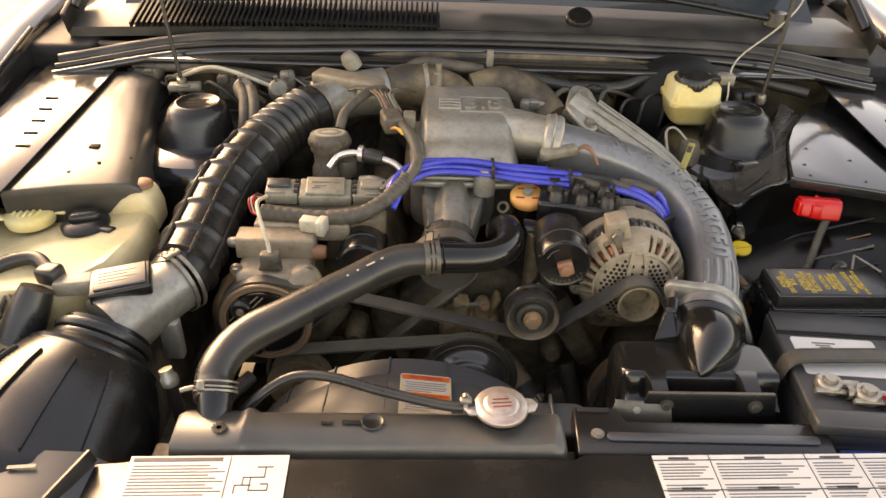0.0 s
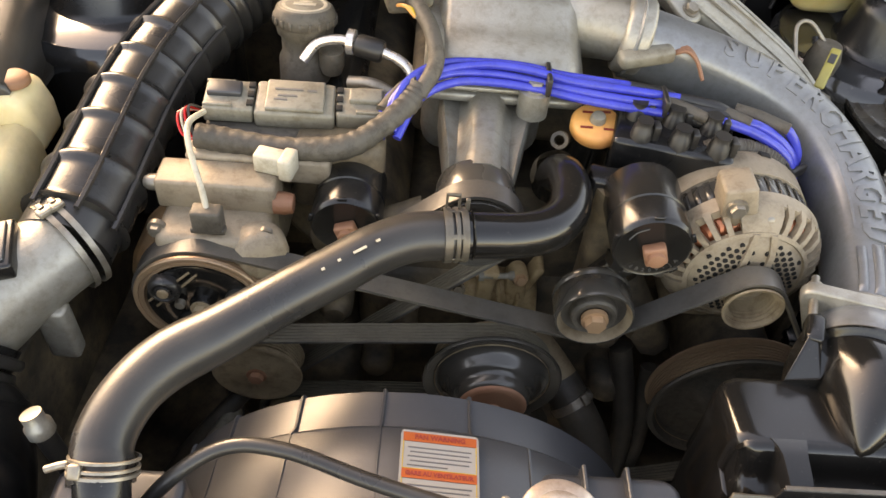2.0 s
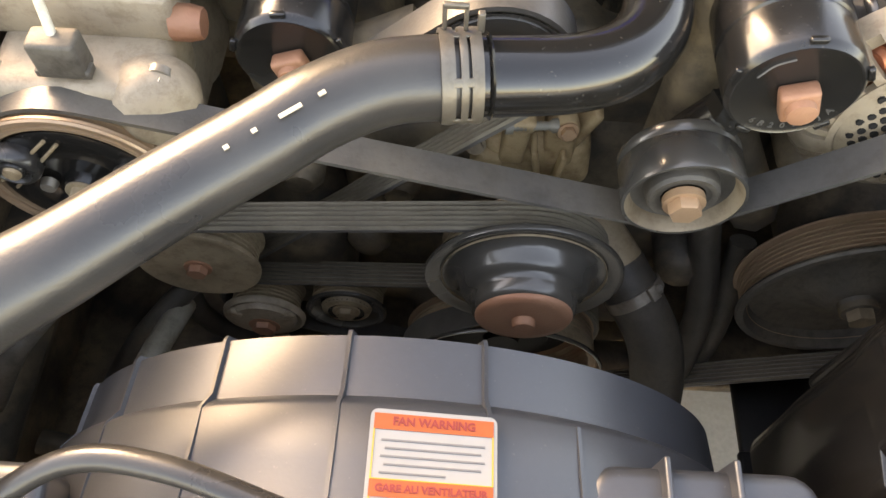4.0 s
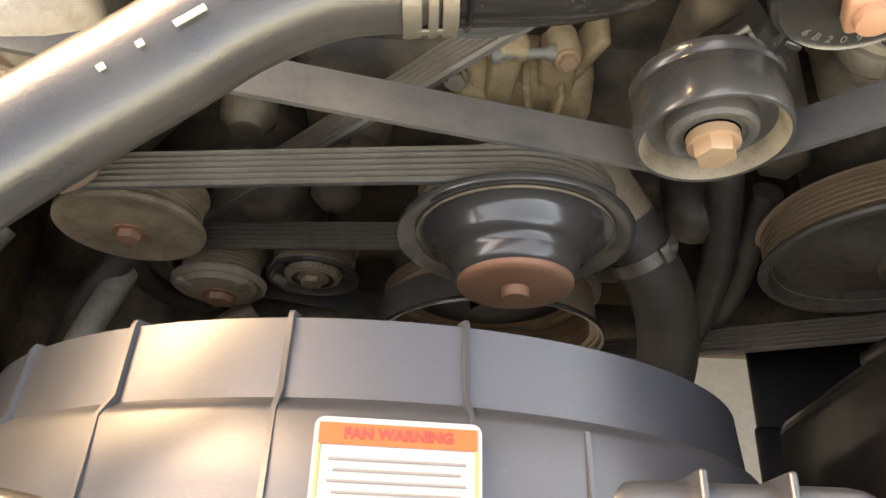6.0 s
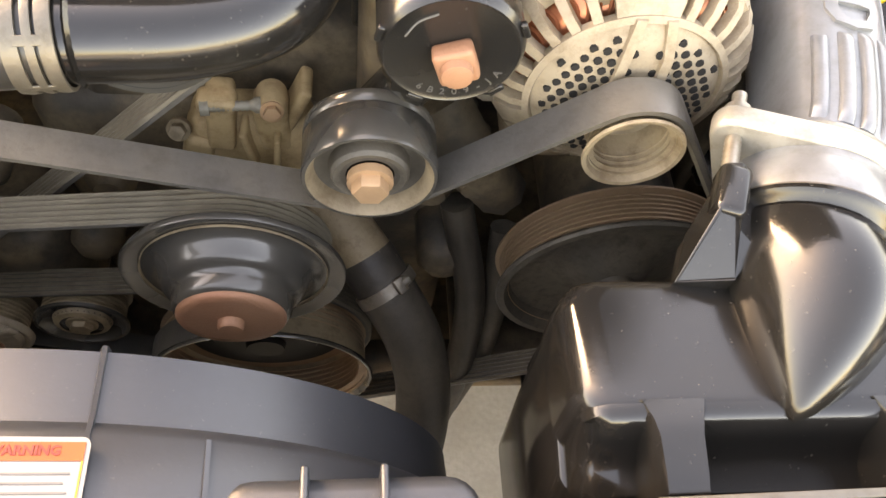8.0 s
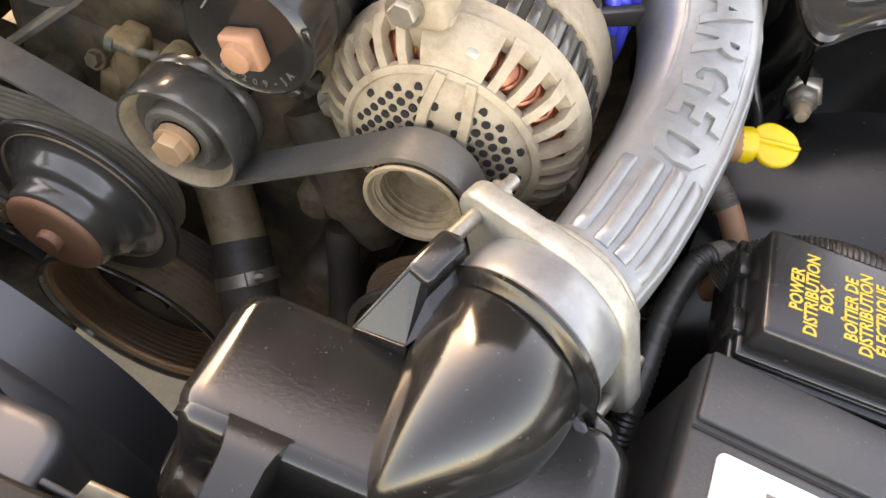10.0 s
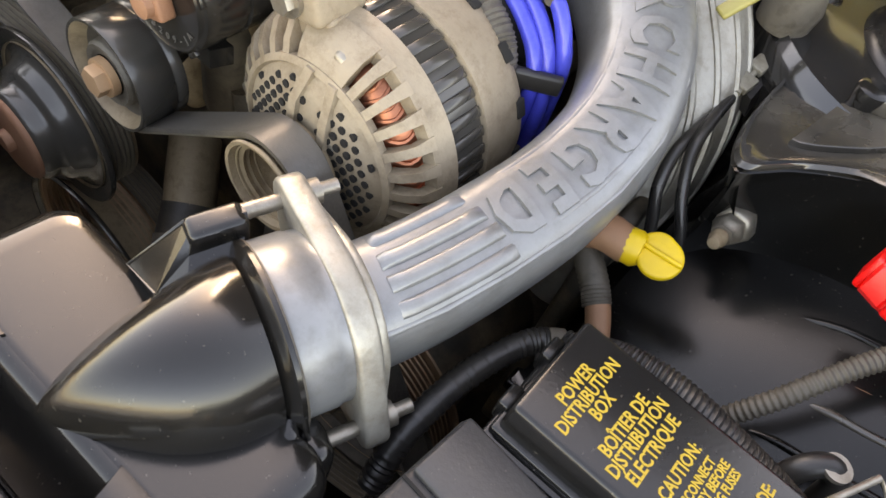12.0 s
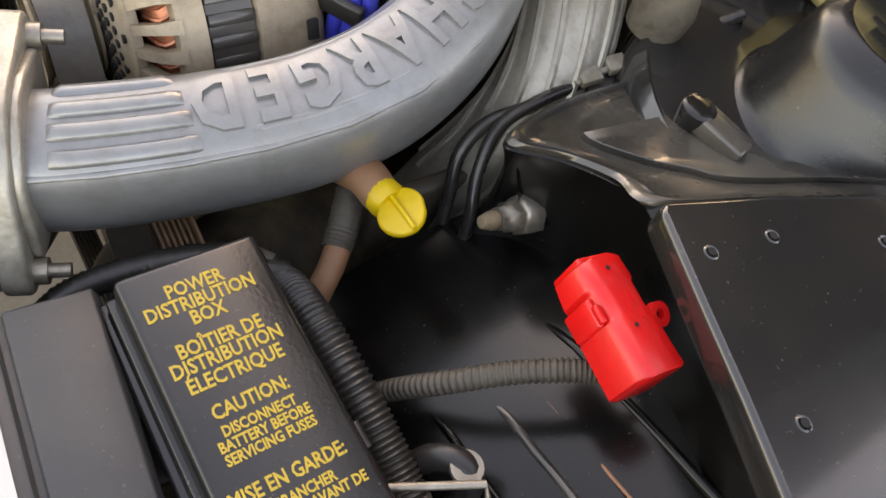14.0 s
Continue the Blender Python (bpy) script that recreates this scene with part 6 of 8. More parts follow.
    for x, y in ((-0.036, 0.0), (0.038, 0.006)):
        part("flange_bolt", hexbolt(f @ T(x, y, 0.010), 0.008, 0.007), "steel", r)


super_duct()


SPOUT_TIP = (0.284, 0.7815, 0.7545)


def airbox():
    a = thing("air_duct_box", (0.29, 0.80, 0.60), "glossy black moulded air duct box with a pointed spout", "air duct")
    # main box, rounded, sloping at the sides
    sec = []
    for z, w, d, x, y, r in ((0.50, 0.20, 0.14, 0.29, 0.79, 0.02), (0.60, 0.212, 0.125, 0.29, 0.80, 0.02), (0.70, 0.222, 0.105, 0.29, 0.810, 0.02), (0.704, 0.222, 0.084, 0.29, 0.8210, 0.018), (0.728, 0.222, 0.082, 0.29, 0.824, 0.018), (0.738, 0.220, 0.081, 0.29, 0.8245, 0.018), (0.7445, 0.215, 0.079, 0.29, 0.825, 0.017), (0.7485, 0.206, 0.075, 0.29, 0.8255, 0.015), (0.7503, 0.194, 0.070, 0.29, 0.826, 0.012), (0.7505, 0.180, 0.060, 0.29, 0.826, 0.010)):
        sec.append([(x + px, y + py, z - 0.10 * (y + py - 0.826) * min(1.0, max(0.0, (z - 0.704) / 0.03))) for px, py in rounded(w, d, r, 6)])
    box_ = part("duct_body", loft(sec), "gloss", a)
    # hollowed front below the top edge, with two straps down to the flange
    hollow = [(0.792, 0.7550), (0.787, 0.7550), (0.7825, 0.7500), (0.779, 0.736), (0.775, 0.727), (0.768, 0.721), (0.757, 0.718), (0.755, 0.712), (0.755, 0.700), (0.800, 0.700)]
    xs = [(0.183, 0.010, -0.012), (0.187, 0.003, -0.004)] + [(0.194 + 0.0245 * k, 0.0, 0.0) for k in range(9)] + [(0.397, 0.010, -0.012)]
    part("front_hollow", loft([[(x, y + dy * (y < 0.786), z + dz) for y, z in hollow] for x, dy, dz in xs]), "gloss", box_)
    fl = part("front_flange", prism([(-0.082, 0), (0.082, 0), (0.094, -0.056), (-0.094, -0.056)], 0.004, plane_at((0.288, 0.748, 0.758), (1, 0.01, 0), (0, 0.04, 1)), 0.001), "plastic", a)
    part("worn_edge", box((0.162, 0.0040, 0.0012), plane_at((0.288, 0.7462, 0.7588), (1, 0.01, 0), (0, 1, 0)), 0.0004), "spring", fl, "worn steel edge")
    for x in (0.232, 0.347):
        part("flange_bolt", hexbolt(frame_of((x, 0.7440, 0.739), (0, -1, 0.04)), 0.0065, 0.006, 1.5), "spring", fl)
    for x in (0.2255, 0.346):
        part("strap", loft([[(x + s * w, y, z) for s, z in ((-1.06, 0.712), (-1.0, zt - 0.004), (-0.86, zt), (0.86, zt), (1.0, zt - 0.004), (1.06, 0.712))] for y, w, zt in ((0.750, 0.0115, 0.7515), (0.758, 0.0118, 0.7540), (0.776, 0.0125, 0.7570), (0.784, 0.0145, 0.7572), (0.794, 0.0185, 0.7550))]), "gloss", box_)
    part("lower_ledge", box((0.21, 0.045, 0.02), T(0.288, 0.735, 0.694), 0.004), "gloss", a)
    part("lower_lip", box((0.235, 0.03, 0.012), T(0.29, 0.722, 0.712), 0.003), "plastic", a)
    # slotted steel bracket at the engine side of the flange
    br = part("side_bracket", prism([(0, 0), (0.070, 0.0), (0.075, -0.03), (0.02, -0.034), (-0.006, -0.016)], 0.003, plane_at((0.168, 0.7465, 0.7445), (1, 0.0, -0.05), (0, 0.55, 1)), 0.0008), "spring", a, "grey worn steel bracket")
    part("bracket_bolt", hexbolt(frame_of((0.194, 0.742, 0.732), (0, -0.9, 0.5)), 0.0055, 0.005, 1.4), "steel", br)
    # spout: an ogive from the coupling to a point at the front
    ax = Vector((0.345, 0.935, 0.03)).normalized()
    rings = []
    c0 = Vector((0.3215, 0.884, 0.7505)) - ax * 0.007
    side = ax.cross(Vector((0, 0, 1))).normalized()
    upv = side.cross(ax).normalized()
    for k in range(19):
        q = k / 18
        r = 0.0465 * max(0.0, 1 - q ** 2.1) ** 0.86 + 0.0006
        c = c0.lerp(Vector(SPOUT_TIP), q)
        c.x += 0.007 * math.sin(q * math.pi)
        rings.append([c + side * (r * math.cos(b)) + upv * (r * math.sin(b) + 0.006 * q * (1 - q) * 4 * max(0.0, math.sin(b)) ** 2) for b in [math.tau * j / 36 for j in range(36)]])
    part("spout", loft(rings), "gloss", a, "glossy pointed spout")
    collar = frame_of((0.3220, 0.885, 0.7505), ax, (0, 0, 1))
    part("spout_collar", lathe([(0.042, -0.010), (0.045, -0.006), (0.0500, -0.0035), (0.0525, -0.0015), (0.0525, 0.001), (0.042, 0.001)], collar, 44, closed=True), "gloss", a)
    # ears beside the collar
    sx = 1 if (collar.to_3x3() @ Vector((1, 0, 0))).x > 0 else -1
    spots = ((-0.0557 * sx, 0.031), (0.0557 * sx, -0.031))
    face = [Vector(p) for p in ((0.2425, 0.860, 0.751), (0.259, 0.8845, 0.785), (0.266, 0.8835, 0.7865), (0.270, 0.881, 0.784), (0.272, 0.877, 0.776), (0.281, 0.869, 0.771), (0.271, 0.8565, 0.760))]
    run = Vector((0.0100, 0.0270, 0.003))
    part("ear_gusset", loft([face, [p + run for p in face]]), "gloss", a, smooth=20)
    part("ear_foot", loft([[(0.2425, 0.860, z), (0.272, 0.857, z + k), (0.305, 0.885, z + k), (0.254, 0.887, z)] for z, k in ((0.740, 0.0), (0.7515, 0.006))]), "gloss", a, smooth=20)
    part("ear_boss", box((0.0175, 0.032, 0.020), plane_at((0.2695, 0.8965, 0.7790), (0.935, -0.345, 0.05), (0.345, 0.935, 0.08)), 0.005, 4), "gloss", a)
    part("ear_lip", tube([(0.271, 0.8565, 0.760), (0.2425, 0.860, 0.751), (0.259, 0.8845, 0.785), (0.2605, 0.889, 0.7855)], 0.0012, 8, smooth_path=False), "gloss", a)
    plate = part("ear_plate", prism(hull([(0, 0, 0.0515), (spots[1][0], spots[1][1], 0.010)]), 0.003, collar @ T(0, 0, -0.002), 0.001), "gloss", a)
    part("worn_rim", lathe([(0.0500, 0.0010), (0.0522, 0.0012), (0.0522, 0.0022), (0.0500, 0.0022)], collar, 56, closed=True), "loom", plate, "pale worn rim of the collar plate")
    part("ear_block", box((0.030, 0.030, 0.044), T(0.3745, 0.862, 0.720) @ Matrix.Rotation(radians(-20), 4, "Z"), 0.010, 4), "gloss", a)
    part("ear_block_rib", tube([(0.362, 0.864, 0.744), (0.372, 0.856, 0.740), (0.384, 0.852, 0.725)], 0.006, 12), "gloss", a)
    part("rear_wall", box((0.19, 0.012, 0.12), T(0.285, 0.862, 0.675), 0.005), "gloss", a)


airbox()


# ---- battery side ----
def battery():
    b = thing("battery", (0.5, 0.80, 0.55), "black car battery with white label and lead terminals", "battery")
    m = T(0.505, 0.808, 0) @ Matrix.Rotation(radians(-3.5), 4, "Z")
    part("case", box((0.175, 0.235, 0.19), m @ T(0, 0, 0.637), 0.006), "battery", b)
    lid = part("lid", box((0.177, 0.237, 0.026), m @ T(0, 0, 0.736), 0.004), "battery", b, "dark grey battery lid")
    part("lid_step", box((0.173, 0.042, 0.006), m @ T(0, 0.0955, 0.751), 0.002), "battery", lid)
    part("lid_groove", box((0.175, 0.0018, 0.0012), m @ T(0, 0.070, 0.7496), 0), "hole", lid)
    lab = part("white_label", prism(rounded(0.115, 0.078, 0.005), 0.0012, m @ T(-0.014, 0.024, 0.7492), 0), "white", lid)
    up = m @ T(-0.014, 0.024, 0.7508)
    bars([(-0.030, 0.026, 0.032, 0.0022), (-0.026, 0.021, 0.020, 0.0022), (-0.022, 0.017, 0.018, 0.0022), (-0.020, 0.009, 0.012, 0.0016), (-0.018, 0.004, 0.005, 0.003), (-0.032, 0.001, 0.042, 0.0010), (-0.022, -0.006, 0.006, 0.005)], up, "grey_ink", lab, "printed_text")
    part("hold_down", box((0.19, 0.03, 0.02), m @ T(0, -0.105, 0.751), 0.004), "battery", b)
    for x, y, red in ((-0.055, -0.042, 0), (-0.012, -0.058, 1)):
        t = thing("battery_terminal", (0.505 + x, 0.808 + y, 0.75), "corroded lead battery clamp with a bolt", "battery terminal", "battery terminals")
        part("post", lathe([(0, 0.018), (0.008, 0.018), (0.0095, 0.012), (0.0095, -0.004)], m @ T(x, y, 0.752), 20), "steel", t)
        part("clamp_ring", lathe([(0.010, 0.0), (0.016, 0.0), (0.0175, 0.003), (0.0175, 0.011), (0.015, 0.014), (0.010, 0.014)], m @ T(x, y, 0.751), 24, closed=True), "steel", t)
        part("clamp_jaw", box((0.030, 0.014, 0.012), m @ T(x + 0.024, y - 0.002, 0.758), 0.003), "steel", t)
        part("clamp_bolt", tube([m @ Vector((x - 0.022, y - 0.014, 0.758)), m @ Vector((x + 0.022, y - 0.014, 0.758))], 0.004, 10, smooth_path=False), "steel", t)
        part("clamp_nut", hexbolt(frame_of(m @ Vector((x + 0.02, y - 0.014, 0.758)), (1, 0, 0)), 0.007, 0.007), "steel", t)
    strap = thing("battery_strap", (0.45, 0.80, 0.76), "grey braided strap across the battery", "strap")
    band = part("strap", loft([[(x, y - 0.015, z), (x, y + 0.013, z), (x, y + 0.013, z + 0.003), (x, y - 0.015, z + 0.003)] for x, y, z in ((0.404, 0.818, 0.725), (0.411, 0.820, 0.748), (0.420, 0.821, 0.758), (0.436, 0.821, 0.7605), (0.487, 0.823, 0.7605), (0.54, 0.825, 0.7605), (0.600, 0.826, 0.754), (0.615, 0.826, 0.72))]), "soiled", strap)
    for dy in (-0.012, 0.010):
        part("woven_edge", tube([(x, y + dy, z + 0.0032) for x, y, z in ((0.411, 0.820, 0.748), (0.420, 0.821, 0.758), (0.436, 0.821, 0.7605), (0.487, 0.823, 0.7605), (0.54, 0.825, 0.7605), (0.600, 0.826, 0.754))], 0.0008, 6, smooth_path=False), "soiled", band)
    c = thing("red_battery_cable", (0.52, 0.74, 0.76), "thin red insulated lead leaving the battery clamp", "cable")
    part("cable", tube([(0.505, 0.745, 0.757), (0.53, 0.735, 0.758), (0.56, 0.71, 0.745), (0.59, 0.68, 0.70)], 0.007, 10), "red", c)
    c = thing("blue_tag", (0.47, 0.675, 0.71), "blue plastic tag beside the battery tray", "tag")
    part("tag", box((0.07, 0.03, 0.008), T(0.475, 0.678, 0.715), 0.002), "blue_label", c)
    tray = thing("battery_tray", (0.5, 0.81, 0.53), "plain black steel tray under the battery", "tray")
    part("tray_floor", box((0.24, 0.30, 0.02), T(0.51, 0.81, 0.53), 0.005), "paint", tray)
    part("tray_leg", box((0.05, 0.05, 0.20), T(0.51, 0.85, 0.425), 0.005), "paint", tray)


battery()


def power_box():
    b = thing("power_distribution_box", (0.53, 0.97, 0.72), "black fuse box with yellow printed warnings", "fuse box")
    m = T(0.437, 0.972, 0) @ Matrix.Rotation(radians(1.5), 4, "Z")
    part("base", box((0.19, 0.082, 0.05), m @ T(0.095, 0, 0.728), 0.004), "plastic", b)
    part("base_flange", box((0.198, 0.090, 0.008), m @ T(0.095, 0, 0.745), 0.002), "plastic", b)
    lid = part("lid", box((0.184, 0.074, 0.032), m @ T(0.092, 0, 0.762), 0.0035, 3, (0.985, 0.965)), "plastic", b, "grained black lid")
    part("lid_rim", box((0.190, 0.080, 0.008), m @ T(0.093, 0, 0.751), 0.002), "plastic", lid)
    for y in (-0.02, 0.02):
        part("latch", box((0.008, 0.016, 0.018), m @ T(-0.003, y, 0.75), 0.002), "plastic", b)
    for k in range(4):
        part("side_tab", box((0.016, 0.006, 0.014), m @ T(0.03 + 0.043 * k, 0.042, 0.748), 0.0015), "plastic", b)
    up = m @ T(0, 0, 0.7782) @ Matrix.Rotation(radians(90), 4, "Z")
    # in this frame x runs to the firewall and y to the engine
    rows = [("POWER", 0.018, 0.0105), ("DISTRIBUTION", 0.0265, 0.0105), ("BOX", 0.035, 0.0105), ("BOÎTIER DE", 0.0490, 0.0105), ("DISTRIBUTION", 0.0575, 0.0105), ("ÉLECTRIQUE", 0.067, 0.0105), ("CAUTION:", 0.0825, 0.0100), ("DISCONNECT", 0.0920, 0.0072), ("BATTERY BEFORE", 0.0985, 0.0072), ("SERVICING FUSES", 0.105, 0.0072), ("MISE EN GARDE:", 0.122, 0.0098), ("DÉBRANCHER", 0.1315, 0.0072), ("LA BATTERIE AVANT DE", 0.138, 0.0072)]
    for words, d, size in rows:
        lettering(words, up @ T(-0.002, -d, 0), size, "yellow_ink", lid, "printed_line", 0.0002, "CENTER", 0.78, bold=0.00022)


power_box()


def red_cover():
    r = thing("red_terminal_cover", (0.572, 1.14, 0.79), "bright red plastic starter terminal cover", "terminal cover")
    m = T(0.571, 1.140, 0.811) @ Matrix.Rotation(radians(-5), 4, "Z") @ Matrix.Rotation(radians(-10), 4, "X")
    # x runs along the cover, y to the wing, z up
    sec = []
    for x, w, lo in ((-0.0335, 0.012, -0.004), (-0.032, 0.0145, -0.012), (-0.019, 0.015, -0.014), (-0.017, 0.013, -0.015), (-0.002, 0.0125, -0.017), (0.0, 0.0145, -0.017), (0.0300, 0.0150, -0.017), (0.0315, 0.0130, -0.015)):
        sec.append([m @ Vector((x, y, z)) for y, z in ((-w + 0.004, lo), (-w, lo + 0.004), (-w, 0.008), (-w + 0.003, 0.0145), (-w + 0.007, 0.0165), (w - 0.004, 0.0165), (w - 0.001, 0.0150), (w, 0.011), (w, lo + 0.003), (w - 0.003, lo))])
    body = part("shell", loft(sec), "red", r, smooth=40)
    part("front_rib", box((0.016, 0.006, 0.022), m @ T(-0.008, -0.0135, -0.002), 0.002), "red", body)
    part("rib_notch", box((0.010, 0.004, 0.004), m @ T(-0.006, -0.0145, 0.010), 0.0012), "red", body)
    part("end_flap", box((0.005, 0.024, 0.024), m @ T(-0.0345, 0.001, 0.000), 0.0018), "red", body)
    part("ring_tab", lathe([(0.0030, -0.0022), (0.0066, -0.0022), (0.0066, 0.0022), (0.0030, 0.0022)], m @ T(0.003, 0.0185, 0.0125) @ Matrix.Rotation(radians(20), 4, "Y"), 20, closed=True), "red", body)
    bars([(-0.012, 0.004, 0.007, 0.0018), (-0.002, 0.004, 0.006, 0.0018), (-0.010, -0.001, 0.010, 0.0016), (0.008, 0.000, 0.008, 0.0016)], m @ T(0, 0, 0.0167), "red", body, "moulded_marks", 0.0008)
    for x, y in ((-0.026, 0.0), (0.006, -0.003)):
        part("pin_hole", lathe([(0, 0.0006), (0.0014, 0.0006)], m @ T(x, y, 0.0165), 8), "hole", body)
    c = thing("starter_cable", (0.53, 1.09, 0.75), "ribbed black cable sleeve to the red cover", "cable")
    part("sleeve", tube([(0.590, 1.138, 0.795), (0.578, 1.122, 0.790), (0.562, 1.098, 0.776), (0.546, 1.072, 0.752), (0.530, 1.054, 0.722), (0.520, 1.040, 0.690)], lambda t: 0.0062 + 0.0006 * math.sin(t * 300), 14, 60), "soiled", c)
    c = thing("battery_loom", (0.48, 1.03, 0.74), "thick ribbed black wiring conduit beside the fuse box", "conduit")
    part("conduit", tube([(0.435, 1.005, 0.715), (0.452, 1.018, 0.742), (0.49, 1.022, 0.757), (0.55, 1.028, 0.745), (0.60, 1.028, 0.730), (0.64, 1.010, 0.71)], lambda t: 0.0108 + 0.0008 * math.sin(t * 520), 16, 96), "cable", c)
    part("tape_wrap", tube([(0.588, 1.029, 0.734), (0.600, 1.028, 0.730)], 0.0125, 16), "loom", c)
    c = thing("lower_conduit", (0.42, 1.0, 0.70), "ribbed black conduit under the fuse box", "conduit")
    part("conduit", tube([(0.44, 1.03, 0.72), (0.418, 1.01, 0.72), (0.405, 0.965, 0.718), (0.402, 0.92, 0.71), (0.405, 0.89, 0.68)], lambda t: 0.0078 + 0.0009 * (int(t * 110) % 2), 14, 24), "cable", c)
    part("tape_wrap", tube([(0.433, 1.024, 0.721), (0.425, 1.017, 0.721)], 0.0094, 14), "loom", c)
    t = thing("rusty_pipe", (0.44, 1.06, 0.715), "rust-brown metal pipe below the dipstick", "pipe")
    part("pipe", tube([(0.405, 1.09, 0.722), (0.436, 1.066, 0.712), (0.452, 1.046, 0.68), (0.45, 1.05, 0.55)], 0.0085, 12), "brown_cap", t)
    part("sleeve", tube([(0.400, 1.094, 0.724), (0.420, 1.079, 0.7195), (0.432, 1.069, 0.7140)], lambda t: 0.0095 + 0.0008 * (int(t * 24) % 2), 12, 12), "loom", t, "ribbed black sleeve")
    # earth terminal and clip at the wing side of the fuse box
    e = thing("earth_terminal", (0.588, 1.055, 0.735), "black rubber terminal boot looped beside the fuse box", "terminal")
    part("boot", tube([(0.572, 1.040, 0.715), (0.576, 1.048, 0.742), (0.586, 1.058, 0.750), (0.597, 1.060, 0.742), (0.600, 1.056, 0.715)], 0.0075, 14), "cable", e)
    part("lug", lathe([(0.004, 0), (0.009, 0.0), (0.009, 0.003), (0.004, 0.003)], T(0.590, 1.058, 0.752), 18, closed=True), "steel", e)
    k = thing("wire_bail", (0.60, 1.04, 0.76), "bent zinc wire bail on the fuse box side", "bracket")
    part("wire", tube([(0.580, 1.012, 0.745), (0.583, 1.014, 0.768), (0.603, 1.054, 0.774), (0.612, 1.052, 0.770), (0.640, 1.030, 0.760)], 0.0022, 8, smooth_path=False), "steel", k)


red_cover()


def dipstick():
    d = thing("dipstick", (0.43, 1.10, 0.75), "yellow plastic dipstick handle on a brown tube", "dipstick")
    part("tube", tube([(0.422, 1.100, 0.744), (0.398, 1.096, 0.741), (0.36, 1.085, 0.71), (0.30, 1.08, 0.6)], [0.0125, 0.0135, 0.0135, 0.012], 16), "brown_cap", d, "brown metal dipstick tube")
    part("collar", lathe([(0.0120, -0.008), (0.0125, 0.002), (0.010, 0.006), (0, 0.007)], frame_of((0.426, 1.1005, 0.7455), (0.9, 0.1, 0.2)), 24), "yellow", d)
    q = frame_of((0.443, 1.101, 0.752), (-0.15, -0.35, 0.92), (0, 1, 0))
    part("handle", prism(hull([(0.0, 0.0, 0.0150), (-0.004, 0.003, 0.0135)], 28), 0.006, q @ T(0, 0, -0.003), 0.0022, 3), "yellow", d)
    part("grip_bar", box((0.030, 0.0035, 0.004), q @ T(0, 0.001, 0.0035), 0.0015), "yellow", d)


dipstick()


